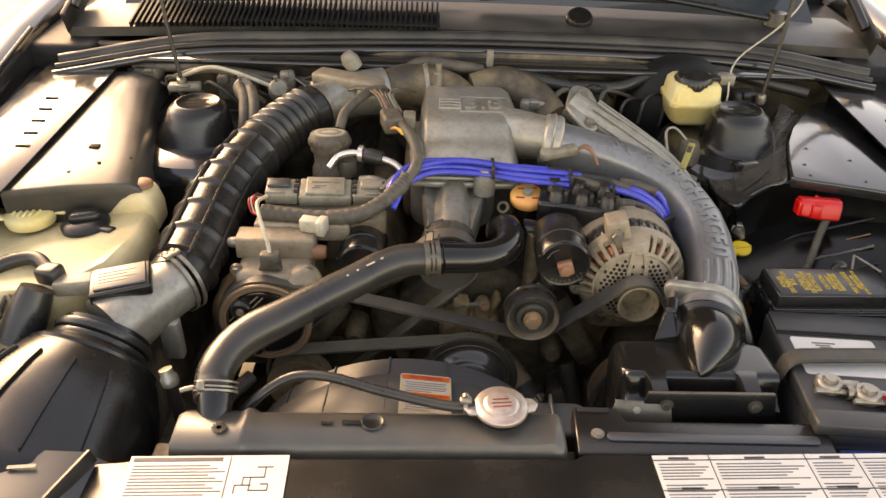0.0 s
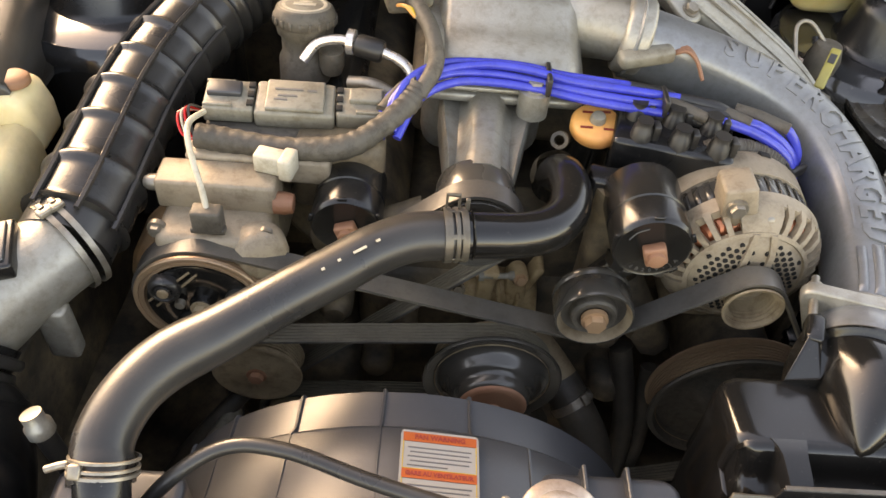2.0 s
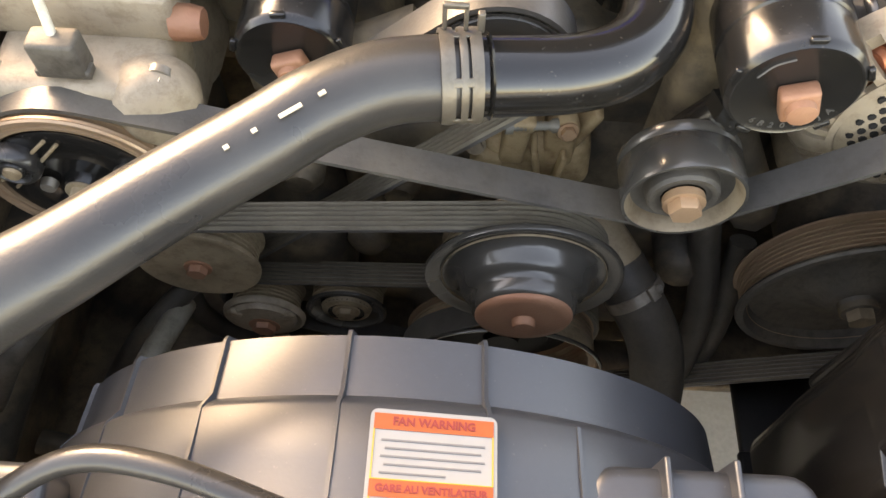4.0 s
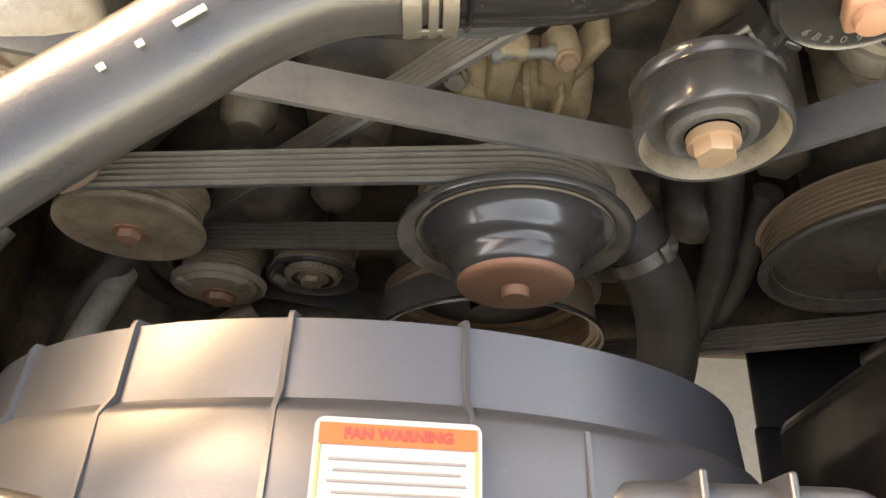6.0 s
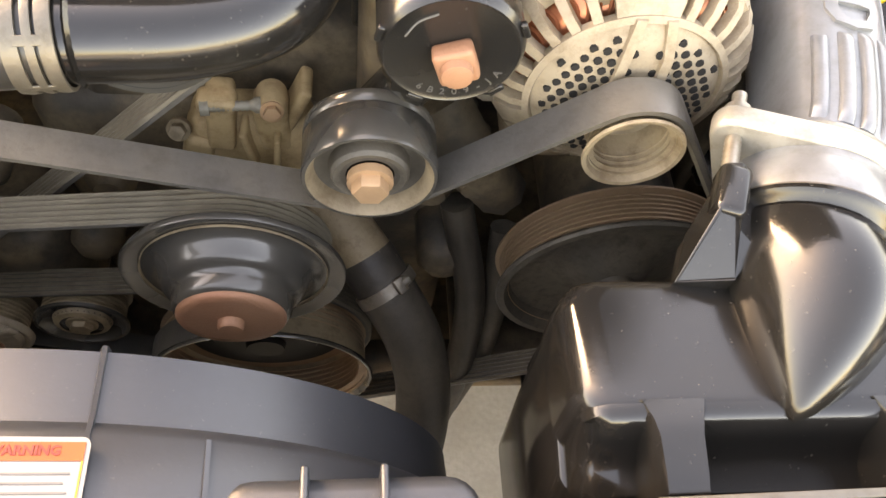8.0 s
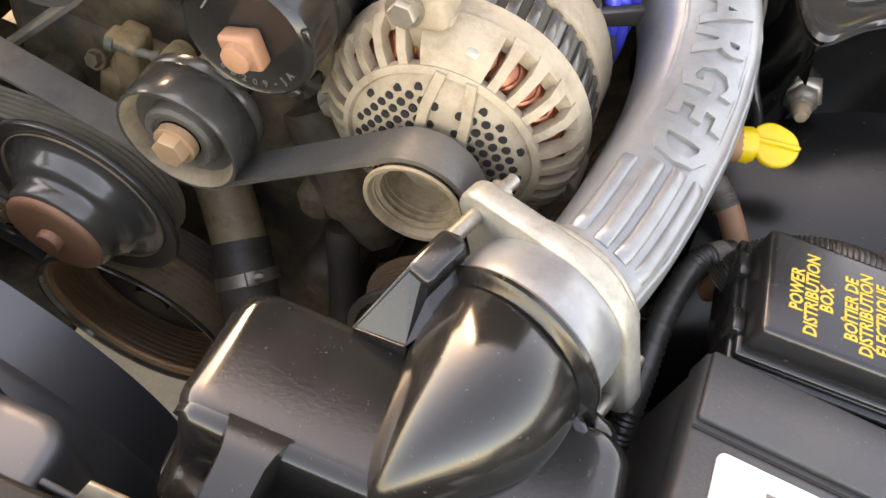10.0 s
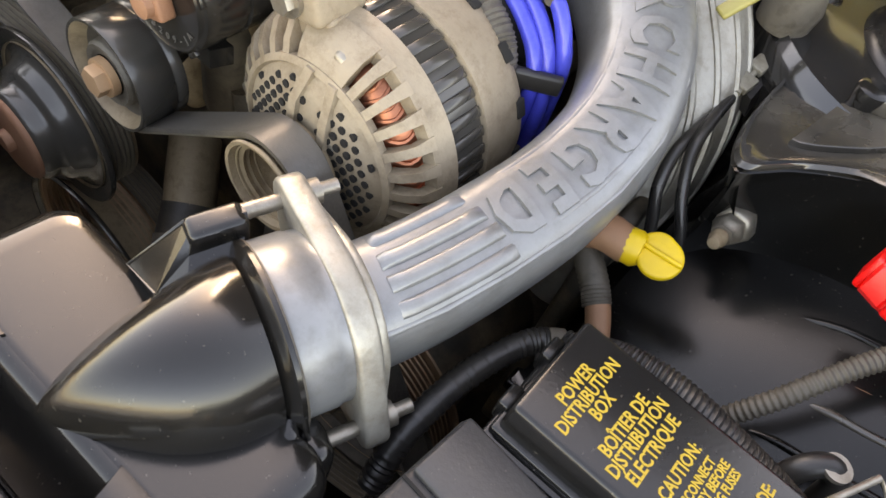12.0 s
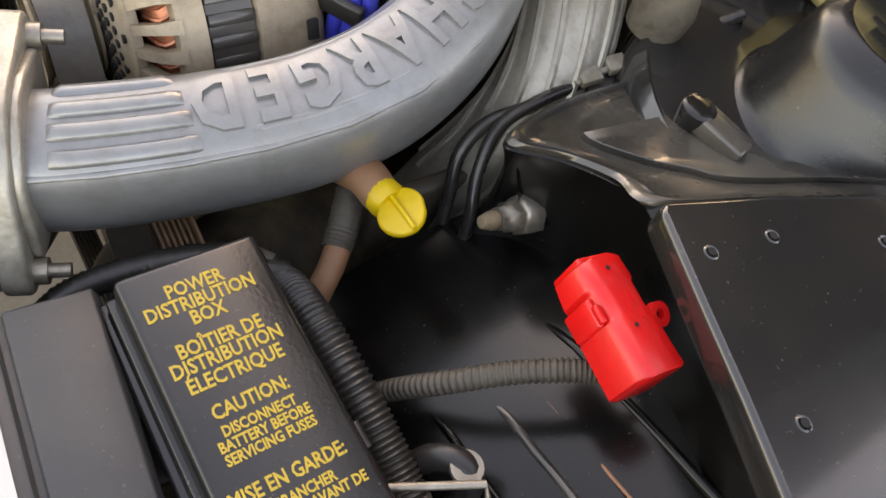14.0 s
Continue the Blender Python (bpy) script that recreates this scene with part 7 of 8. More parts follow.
def brake_side():
    r = thing("brake_reservoir", (0.44, 1.48, 0.80), "yellowed translucent brake fluid reservoir with a black cap", "reservoir")
    sec = [[(0.437 + px, 1.485 + py, z) for px, py in rounded(w, d, 0.016)] for z, w, d in ((0.818, 0.066, 0.062), (0.828, 0.086, 0.078), (0.858, 0.098, 0.094), (0.861, 0.105, 0.101), (0.869, 0.105, 0.101), (0.872, 0.097, 0.094), (0.897, 0.092, 0.090), (0.904, 0.082, 0.080))]
    tank = part("tank", loft(sec), "yellow_tank", r)
    cap = part("cap", lathe([(0.036, -0.012), (0.036, 0.006), (0.033, 0.010), (0.0, 0.011)], T(0.432, 1.475, 0.905), 32), "plastic", r, "ribbed black screw cap")
    for k in range(24):
        a = math.tau * k / 24
        part("cap_rib", box((0.002, 0.003, 0.014), T(0.432 + 0.0362 * math.cos(a), 1.475 + 0.0362 * math.sin(a), 0.903), 0.0005, 1), "plastic", cap)
    part("cap_tab", box((0.05, 0.02, 0.008), T(0.478, 1.478, 0.909), 0.002), "plastic", cap)
    part("sensor", box((0.03, 0.025, 0.02), T(0.497, 1.48, 0.907), 0.003), "connector", r)
    mc = thing("master_cylinder", (0.44, 1.45, 0.77), "dark brake master cylinder and booster", "master cylinder")
    part("cylinder", tube([(0.44, 1.36, 0.775), (0.44, 1.50, 0.775)], 0.026, 20, smooth_path=False), "cast", mc)
    part("booster", lathe([(0.04, 0), (0.11, 0.02), (0.125, 0.05), (0.125, 0.08), (0.0, 0.08)], frame_of((0.44, 1.52, 0.79), (0, 1, 0)), 40), "trim", mc)
    t = thing("wire_tag", (0.376, 1.268, 0.84), "yellow connector tag on a thin pipe", "tag")
    q = plane_at((0.376, 1.262, 0.842), (0.8, -0.5, 0.05), (0.45, 0.6, 0.6))
    part("tag", box((0.012, 0.054, 0.005), q, 0.002), "tag", t)
    part("tag_print", box((0.008, 0.012, 0.001), q @ T(0, 0.012, 0.0035), 0), "ink", t)
    part("valve", lathe([(0.02, -0.02), (0.022, 0.0), (0.016, 0.02), (0.0, 0.022)], T(0.395, 1.315, 0.825), 18), "loom", t)
    part("thin_pipe", tube([(0.395, 1.32, 0.84), (0.37, 1.335, 0.862), (0.352, 1.33, 0.858), (0.352, 1.30, 0.83), (0.358, 1.28, 0.79)], 0.0028, 8), "steel", t)
    # loom with silver clips along the tower wall
    l = thing("wing_loom", (0.42, 1.2, 0.79), "black wiring loom with pale clips along the inner wing", "wiring loom")
    back = [(0.412, 1.385, 0.815), (0.402, 1.324, 0.787), (0.404, 1.266, 0.776), (0.406, 1.222, 0.771)]
    part("taped_loom", tube(back + [(0.411, 1.190, 0.762), (0.426, 1.172, 0.738), (0.444, 1.163, 0.711), (0.462, 1.152, 0.65), (0.470, 1.14, 0.58)], 0.0045, 10), "rubber", l)
    part("taped_loom", tube([(x - 0.003, y, z - 0.008) for x, y, z in back] + [(0.402, 1.188, 0.757), (0.408, 1.168, 0.738), (0.422, 1.160, 0.708), (0.440, 1.15, 0.65), (0.448, 1.14, 0.58)], 0.0048, 10), "rubber", l)
    part("channel", loft([[(x, y, z), (x + 0.012, y - 0.004, z - 0.003), (x + 0.016, y - 0.006, z - 0.016), (x, y, z - 0.014)] for x, y, z in ((0.404, 1.262, 0.779), (0.402, 1.300, 0.785), (0.403, 1.335, 0.795))]), "cable", l)
    for x, y, z in ((0.405, 1.262, 0.782), (0.404, 1.285, 0.786), (0.404, 1.312, 0.791)):
        part("clip", box((0.016, 0.013, 0.007), T(x, y, z) @ Matrix.Rotation(radians(84), 4, "Z") @ Matrix.Rotation(radians(-9), 4, "Y"), 0.0012), "connector", l, "grey plastic clip")
    part("grey_wire", tube([(0.406, 1.250, 0.779), (0.404, 1.285, 0.7845), (0.403, 1.318, 0.789), (0.406, 1.352, 0.797), (0.417, 1.374, 0.799), (0.431, 1.380, 0.790)], 0.0026, 8), "connector", l, "grey wire in the channel")
    part("grey_wire", tube([(0.404, 1.312, 0.784), (0.409, 1.345, 0.790), (0.424, 1.362, 0.786), (0.432, 1.358, 0.776)], 0.0020, 8), "connector", l)
    part("pale_wire", tube([(0.50, 1.47, 0.84), (0.497, 1.45, 0.878), (0.516, 1.50, 0.935), (0.608, 1.56, 0.986), (0.662, 1.60, 1.033), (0.70, 1.68, 1.10), (0.72, 1.77, 1.20)], 0.0018, 8), "pale", l)


brake_side()


# ---- passenger side ----
def washer_tank():
    w = thing("coolant_bottle", (-0.66, 1.08, 0.62), "cream translucent coolant and washer bottle", "bottle")
    out = [(-0.80, 0.90), (-0.70, 0.875), (-0.60, 0.885), (-0.535, 0.94), (-0.515, 1.02), (-0.520, 1.09), (-0.55, 1.125), (-0.66, 1.13), (-0.80, 1.13)]
    sec = []
    cx, cy = -0.66, 1.0
    for z, k in ((0.50, 0.9), (0.60, 0.95), (0.70, 1.0), (0.755, 1.0), (0.775, 0.97), (0.785, 0.90)):
        sec.append([(cx + (x - cx) * k, cy + (y - cy) * k, z + (0.02 * max(0, x + 0.62) / 0.1 if z > 0.72 else 0)) for x, y in out])
    part("tank", loft(sec), "cream", w)
    part("raised_ear", prism([(-0.68, 0.772), (-0.625, 0.785), (-0.592, 0.803), (-0.570, 0.826), (-0.548, 0.836), (-0.526, 0.830), (-0.518, 0.80), (-0.518, 0.76)], 0.060, plane_at((0, 1.145, 0), (1, 0, 0), (0, 0, 1)), 0.012, 4), "cream", w)
    part("ear_bolt", lathe([(0, 0.005), (0.013, 0.005), (0.016, 0.002), (0.016, -0.004)], T(-0.541, 1.116, 0.838), 18), "brown_cap", w, "brown rusted bolt head")
    cap = part("filler_cap", lathe([(0.036, -0.012), (0.038, -0.004), (0.036, 0.004), (0.030, 0.007), (0.0, 0.008)], T(-0.706, 1.064, 0.806), 32), "yellow_tank", w, "yellowed round filler cap")
    for s in (-1, 1):
        part("cap_ear", box((0.02, 0.014, 0.006), T(-0.706 + 0.042 * s, 1.064 + 0.012 * s, 0.806), 0.003), "yellow_tank", cap)
    for k in range(-2, 3):
        part("cap_ridge", box((0.004, 0.045 - 0.006 * abs(k), 0.003), T(-0.706 + 0.009 * k, 1.064, 0.815), 0.001), "yellow_tank", cap)
    lid = part("washer_cap", lathe([(0.036, -0.01), (0.037, 0.0), (0.030, 0.006), (0.0, 0.007)], T(-0.614, 1.048, 0.804), 28), "plastic", w, "black hinged washer cap")
    part("cap_lug", box((0.045, 0.026, 0.016), T(-0.615, 1.052, 0.814) @ Matrix.Rotation(radians(20), 4, "Z"), 0.006), "plastic", lid)
    part("cap_strap", box((0.06, 0.016, 0.005), T(-0.592, 1.038, 0.803) @ Matrix.Rotation(radians(-20), 4, "Z"), 0.002), "plastic", lid)


washer_tank()


def air_filter():
    a = thing("air_filter_housing", (-0.52, 0.76, 0.60), "black ribbed conical air filter housing", "air filter housing")
    ax = Vector((0.22, 0.86, 0.45)).normalized()
    m = frame_of((-0.555, 0.735, 0.675), ax, (0, 0, 1))
    prof = [(0.0, -0.09), (0.146, -0.09), (0.150, -0.08), (0.150, -0.06), (0.146, -0.052), (0.128, 0.012), (0.112, 0.054), (0.093, 0.090), (0.086, 0.098), (0.087, 0.102), (0.083, 0.105), (0.070, 0.114), (0.062, 0.118), (0.060, 0.12), (0.060, 0.145)]
    part("cone", lathe(prof, m, 72), "plastic", a)
    for r, h in ((0.064, 0.118), (0.066, 0.132)):
        part("rubber_ring", lathe([(0.058, h - 0.006), (r, h - 0.005), (r + 0.002, h), (r, h + 0.005), (0.058, h + 0.006)], m, 48), "rubber", a)
    for k in range(5):
        q = m @ Matrix.Rotation(radians(38 + 25 * k), 4, "Z")
        part("web", loft([[q @ Vector((r, w, h)), q @ Vector((r, -w, h)), q @ Vector((r - 0.01, -w, h)), q @ Vector((r - 0.01, w, h))] for r, w, h in ((0.1505, 0.0013, -0.05), (0.1325, 0.0013, 0.012), (0.1170, 0.0013, 0.054), (0.1070, 0.0013, 0.074))]), "plastic", a)
    part("snorkel", tube([(-0.64, 0.84, 0.735), (-0.625, 0.865, 0.775), (-0.615, 0.88, 0.80)], [0.03, 0.027, 0.022], 18), "rubber", a)
    part("lower_box", box((0.20, 0.16, 0.20), T(-0.56, 0.70, 0.56), 0.03, 3), "plastic", a)
    # meter with its sensor
    s = thing("air_flow_meter", (-0.47, 0.90, 0.75), "cast air flow meter with a square black sensor on top", "air flow meter")
    part("meter_tube", tube([(-0.520, 0.862, 0.742), (-0.487, 0.905, 0.752), (-0.462, 0.94, 0.758), (-0.452, 0.955, 0.760)], [0.052, 0.045, 0.043, 0.044], 32), "cast", s)
    box_ = part("sensor_box", box((0.082, 0.060, 0.018), plane_at((-0.508, 0.902, 0.797), (1, 0.32, 0.06), (-0.3, 1, 0.05)), 0.003), "plastic", s, "flat black sensor box")
    part("sensor_lid", box((0.070, 0.048, 0.004), plane_at((-0.508, 0.902, 0.8075), (1, 0.32, 0.06), (-0.3, 1, 0.05)), 0.0015), "shroud", box_)
    bars([(-0.028, 0.010 - 0.007 * k, 0.05 - 0.012 * (k % 2), 0.002) for k in range(4)], plane_at((-0.508, 0.902, 0.8098), (1, 0.32, 0.06), (-0.3, 1, 0.05)), "connector", box_, "moulded_lines", 0.0004)
    part("plug", box((0.06, 0.03, 0.022), plane_at((-0.572, 0.905, 0.79), (1, 0.1, 0.05), (0, 1, 0)), 0.004), "connector", s)
    part("plug_boot", box((0.035, 0.028, 0.03), plane_at((-0.612, 0.915, 0.797), (1, -0.3, 0.1), (0, 1, 0)), 0.006), "cable", s)
    part("foot", box((0.03, 0.02, 0.07), T(-0.452, 0.90, 0.70), 0.005), "cast", s)
    c = thing("meter_loom", (-0.66, 0.92, 0.78), "black taped wiring to the flow meter", "wiring loom")
    part("taped_loom", tube([(-0.615, 0.92, 0.80), (-0.65, 0.945, 0.805), (-0.70, 0.93, 0.795), (-0.75, 0.88, 0.76), (-0.78, 0.82, 0.72)], 0.011, 10), "cable", c)
    for k in range(3):
        part("clip_wire", tube([(-0.69 + 0.02 * k, 0.86, 0.76), (-0.68 + 0.02 * k, 0.87 + 0.01 * k, 0.785), (-0.66 + 0.02 * k, 0.85, 0.77)], 0.004, 6), "loom", c)
    for z in (0.0, 0.012):
        clamp_band("clamp", (-0.452 + z * 0.6, 0.955 + z * 0.8, 0.760), (0.6, 0.8, 0.1), 0.0475, s, 0.006)


air_filter()


def intake_hose():
    h = thing("air_intake_hose", (-0.40, 1.15, 0.78), "thick black corrugated air intake hose", "hose")
    P = [(-0.452, 0.955, 0.760), (-0.447, 0.995, 0.768), (-0.442, 1.07, 0.780), (-0.436, 1.135, 0.792), (-0.425, 1.195, 0.803), (-0.408, 1.250, 0.813), (-0.385, 1.305, 0.823), (-0.357, 1.355, 0.833), (-0.326, 1.398, 0.841), (-0.297, 1.428, 0.847)]

    def radius(t):
        if t < 0.08:
            return 0.046
        if t < 0.66:
            return 0.0490 + 0.0045 * max(0.0, math.cos((t - 0.08) * 23 * math.pi)) ** 6
        if t < 0.90:
            return 0.0485 + 0.0040 * math.cos((t - 0.66) * 50 * math.pi)
        return 0.044
    body = part("hose", tube(P, radius, 40, 22), "rubber", h)
    path = spline(P, 12)
    n = len(path)
    for a in (20, 65, 115):
        pts = []
        for i in range(6, int(n * 0.66), 5):
            t = (path[i + 1] - path[i - 1]).normalized()
            s = t.cross(Vector((0, 0, 1))).normalized()
            u = s.cross(t)
            pts.append(path[i] + (s * math.cos(radians(a)) + u * math.sin(radians(a))) * 0.0515)
        part("long_rib", tube(pts, 0.0032, 6, 3), "rubber", body)
    clamp_band("clamp", (-0.300, 1.425, 0.846), (0.5, 0.55, 0.1), 0.0465, h)
    t = thing("throttle_body", (-0.22, 1.45, 0.85), "cast throttle body with a pale sensor connector", "throttle body")
    part("bore", tube([(-0.300, 1.425, 0.847), (-0.25, 1.468, 0.855), (-0.18, 1.50, 0.855)], [0.042, 0.044, 0.046], 28), "cast", t)
    part("top_plate", box((0.14, 0.045, 0.02), T(-0.245, 1.455, 0.893) @ Matrix.Rotation(radians(-22), 4, "Z"), 0.005), "tan", t, "pale idle valve body")
    part("plate_end", box((0.04, 0.05, 0.028), T(-0.20, 1.44, 0.885) @ Matrix.Rotation(radians(-22), 4, "Z"), 0.006), "pale", t)
    part("sensor", lathe([(0.016, 0), (0.018, 0.02), (0.012, 0.035), (0, 0.036)], frame_of((-0.235, 1.50, 0.90), (-0.5, 0, 0.8)), 18), "connector", t)
    part("lever", lathe([(0.01, 0), (0.05, 0.004), (0.052, 0.012), (0.01, 0.016)], frame_of((-0.10, 1.50, 0.86), (1, 0.1, 0.1)), 28), "cast", t)
    part("runner", tube([(-0.18, 1.50, 0.855), (-0.12, 1.51, 0.865), (-0.05, 1.50, 0.85), (0.0, 1.46, 0.82)], [0.040, 0.043, 0.045, 0.045], 24), "dirty", t)
    part("runner", tube([(0.0, 1.50, 0.86), (0.06, 1.51, 0.87), (0.12, 1.50, 0.85), (0.16, 1.46, 0.82)], [0.034, 0.038, 0.038, 0.036], 24), "dirty", t)


intake_hose()


def oil_cap():
    o = thing("oil_filler_cap", (-0.259, 1.265, 0.83), "grey ribbed oil filler cap with a worn pale top", "oil cap")
    m = T(-0.259, 1.265, 0.855) @ Matrix.Rotation(radians(-10), 4, "X") @ Matrix.Diagonal((1.07, 1.07, 0.85, 1))
    part("cap", lathe([(0.033, -0.012), (0.0345, -0.010), (0.0345, 0.002), (0.033, 0.006), (0.031, 0.012), (0.029, 0.014), (0.0, 0.0145)], m, 40), "loom", o)
    part("cap_face", lathe([(0, 0.0150), (0.0275, 0.0150), (0.029, 0.0135)], m, 40), "connector", o)
    for k in range(20):
        part("cap_rib", box((0.002, 0.004, 0.010), m @ Matrix.Rotation(math.tau * k / 20, 4, "Z") @ T(0.0348, 0, -0.004), 0.0005, 1), "loom", o)
    part("top_print", lathe([(0.021, 0.0152), (0.0235, 0.0158), (0.025, 0.0152)], m, 36), "pale", o)
    bars([(-0.012, -0.004, 0.024, 0.008), (-0.007, 0.006, 0.014, 0.004)], m @ T(0, 0, 0.0153), "pale", o, "worn_print")
    part("neck", lathe([(0.032, -0.012), (0.031, -0.024), (0.027, -0.028), (0.026, -0.05), (0.03, -0.06), (0.03, -0.12)], m, 28), "loom", o)


oil_cap()


def ignition_module():
    g = thing("ignition_module", (-0.25, 1.14, 0.80), "grey ignition module with two connectors on a tan bracket", "ignition module")
    m = plane_at((-0.250, 1.130, 0.822), (1, 0.07, -0.03), (-0.05, 1, 0.12))
    body = part("body", box((0.085, 0.052, 0.022), m, 0.004), "connector", g)
    part("raised_face", box((0.062, 0.046, 0.006), m @ T(0, 0, 0.013), 0.002), "connector", body)
    bars([(-0.022, 0.006, 0.03, 0.0025), (0.012, 0.005, 0.010, 0.003), (-0.018, -0.004, 0.02, 0.0025), (-0.022, -0.010, 0.014, 0.0025)], m @ T(0, 0, 0.0165), "grey_ink", body, "moulded_lines")
    for s in (-1, 1):
        con = part("connector", box((0.052, 0.046, 0.020), m @ T(s * 0.070, 0, 0.001), 0.003), "connector", g)
        part("connector_step", box((0.036, 0.020, 0.008), m @ T(s * 0.075, 0.006, 0.013), 0.002), "shroud" if s < 0 else "connector", con)
        for k in range(3):
            part("window", box((0.007, 0.008, 0.003), m @ T(s * 0.047, 0.015 - 0.014 * k, 0.012), 0.0005), "hole", con)
        for k in (-1, 1):
            part("rail", box((0.03, 0.004, 0.004), m @ T(s * 0.080, 0.018 * k, 0.012), 0.001), "connector", con)
    part("bracket", box((0.19, 0.075, 0.05), m @ T(0, -0.005, -0.035), 0.006), "loom", g)
    part("bracket_plate", box((0.15, 0.03, 0.03), T(-0.28, 1.07, 0.79), 0.004), "tan", g)
    h = thing("coil_harness", (-0.23, 1.08, 0.81), "tan taped wiring harness in front of the ignition module", "wiring loom")
    part("taped_loom", tube([(-0.345, 1.075, 0.815), (-0.30, 1.072, 0.812), (-0.24, 1.068, 0.812), (-0.19, 1.075, 0.815), (-0.155, 1.10, 0.825), (-0.13, 1.13, 0.835), (-0.118, 1.15, 0.845)], lambda t: 0.0128 + 0.0005 * math.sin(t * 130) + 0.0008 * math.sin(t * 17), 14, 16), "loom", h)
    part("taped_loom", tube([(-0.155, 1.12, 0.83), (-0.135, 1.15, 0.84), (-0.12, 1.15, 0.848)], 0.009, 10), "loom", h)
    w = part("white_plug", box((0.034, 0.020, 0.022), T(-0.262, 1.046, 0.812) @ Matrix.Rotation(radians(-12), 4, "Z"), 0.003), "pale", h, "cream wire plug")
    part("plug_end", box((0.014, 0.026, 0.026), T(-0.245, 1.043, 0.811) @ Matrix.Rotation(radians(-12), 4, "Z"), 0.003), "pale", w)
    for k, mat in enumerate(("red", "pale", "red", "cable")):
        part("thin_wire", tube([(-0.352 + 0.003 * k, 1.11, 0.822), (-0.368 + 0.004 * k, 1.098, 0.825 + 0.003 * k), (-0.362 + 0.004 * k, 1.08, 0.812), (-0.345, 1.075, 0.808)], 0.0016, 6), mat, h)
    # loom that arches up past the plenum
    u = thing("engine_loom", (-0.12, 1.2, 0.86), "brown taped wiring loom with connectors beside the plenum", "wiring loom")
    part("loom", tube([(-0.118, 1.14, 0.84), (-0.102, 1.17, 0.862), (-0.108, 1.205, 0.880), (-0.122, 1.235, 0.888), (-0.135, 1.26, 0.890)], 0.0095, 12), "loom", u)
    part("connector", box((0.034, 0.05, 0.03), T(-0.150, 1.275, 0.888) @ Matrix.Rotation(radians(15), 4, "Z"), 0.005), "loom", u, "grey-brown multi-pin connector")
    part("connector", box((0.022, 0.03, 0.026), T(-0.120, 1.29, 0.885), 0.004), "connector", u)
    for k in range(6):
        x = -0.162 + 0.006 * k
        part("thin_wire", tube([(x, 1.298, 0.892), (x - 0.02, 1.34, 0.91), (x - 0.05 + 0.01 * k, 1.38, 0.905), (x - 0.08 + 0.02 * k, 1.42, 0.885)], 0.0026, 6), ("loom", "rust", "loom", "cable", "connector", "loom")[k], u)
    for k in range(4):
        part("thin_wire", tube([(-0.150 + 0.006 * k, 1.25, 0.885), (-0.140 + 0.006 * k, 1.235, 0.893 - 0.002 * k), (-0.128, 1.225, 0.886)], 0.0022, 6), ("orange", "yellow", "rust", "pale")[k], u)
    part("sleeve", tube([(-0.17, 1.39, 0.90), (-0.20, 1.36, 0.905), (-0.235, 1.32, 0.885), (-0.245, 1.30, 0.86)], 0.009, 10), "loom", u)
    # fuel rail pipe with nut
    f = thing("fuel_line", (-0.2, 1.2, 0.83), "bright steel fuel pipe with a black union nut", "pipe")
    part("pipe", tube([(-0.255, 1.215, 0.825), (-0.240, 1.225, 0.842), (-0.215, 1.228, 0.848), (-0.19, 1.222, 0.847), (-0.15, 1.21, 0.842), (-0.13, 1.20, 0.83), (-0.128, 1.19, 0.81)], 0.006, 12), "chrome", f)
    part("union_nut", lathe([(0.012, -0.016), (0.0135, -0.012), (0.0135, 0.012), (0.012, 0.016), (0.006, 0.017)], frame_of((-0.178, 1.218, 0.846), (1, -0.25, -0.1)), 8), "cable", f)
    part("collar", lathe([(0.007, -0.006), (0.0145, -0.004), (0.0145, 0.004), (0.007, 0.006)], frame_of((-0.20, 1.225, 0.848), (1, -0.15, 0)), 18), "chrome", f)
    part("rail", tube([(-0.20, 1.20, 0.81), (-0.17, 1.19, 0.815), (-0.13, 1.18, 0.80)], 0.008, 10), "steel", f)
    part("regulator", lathe([(0.012, 0), (0.015, 0.01), (0.015, 0.03), (0, 0.032)], T(-0.225, 1.235, 0.80), 16), "steel", f)


ignition_module()


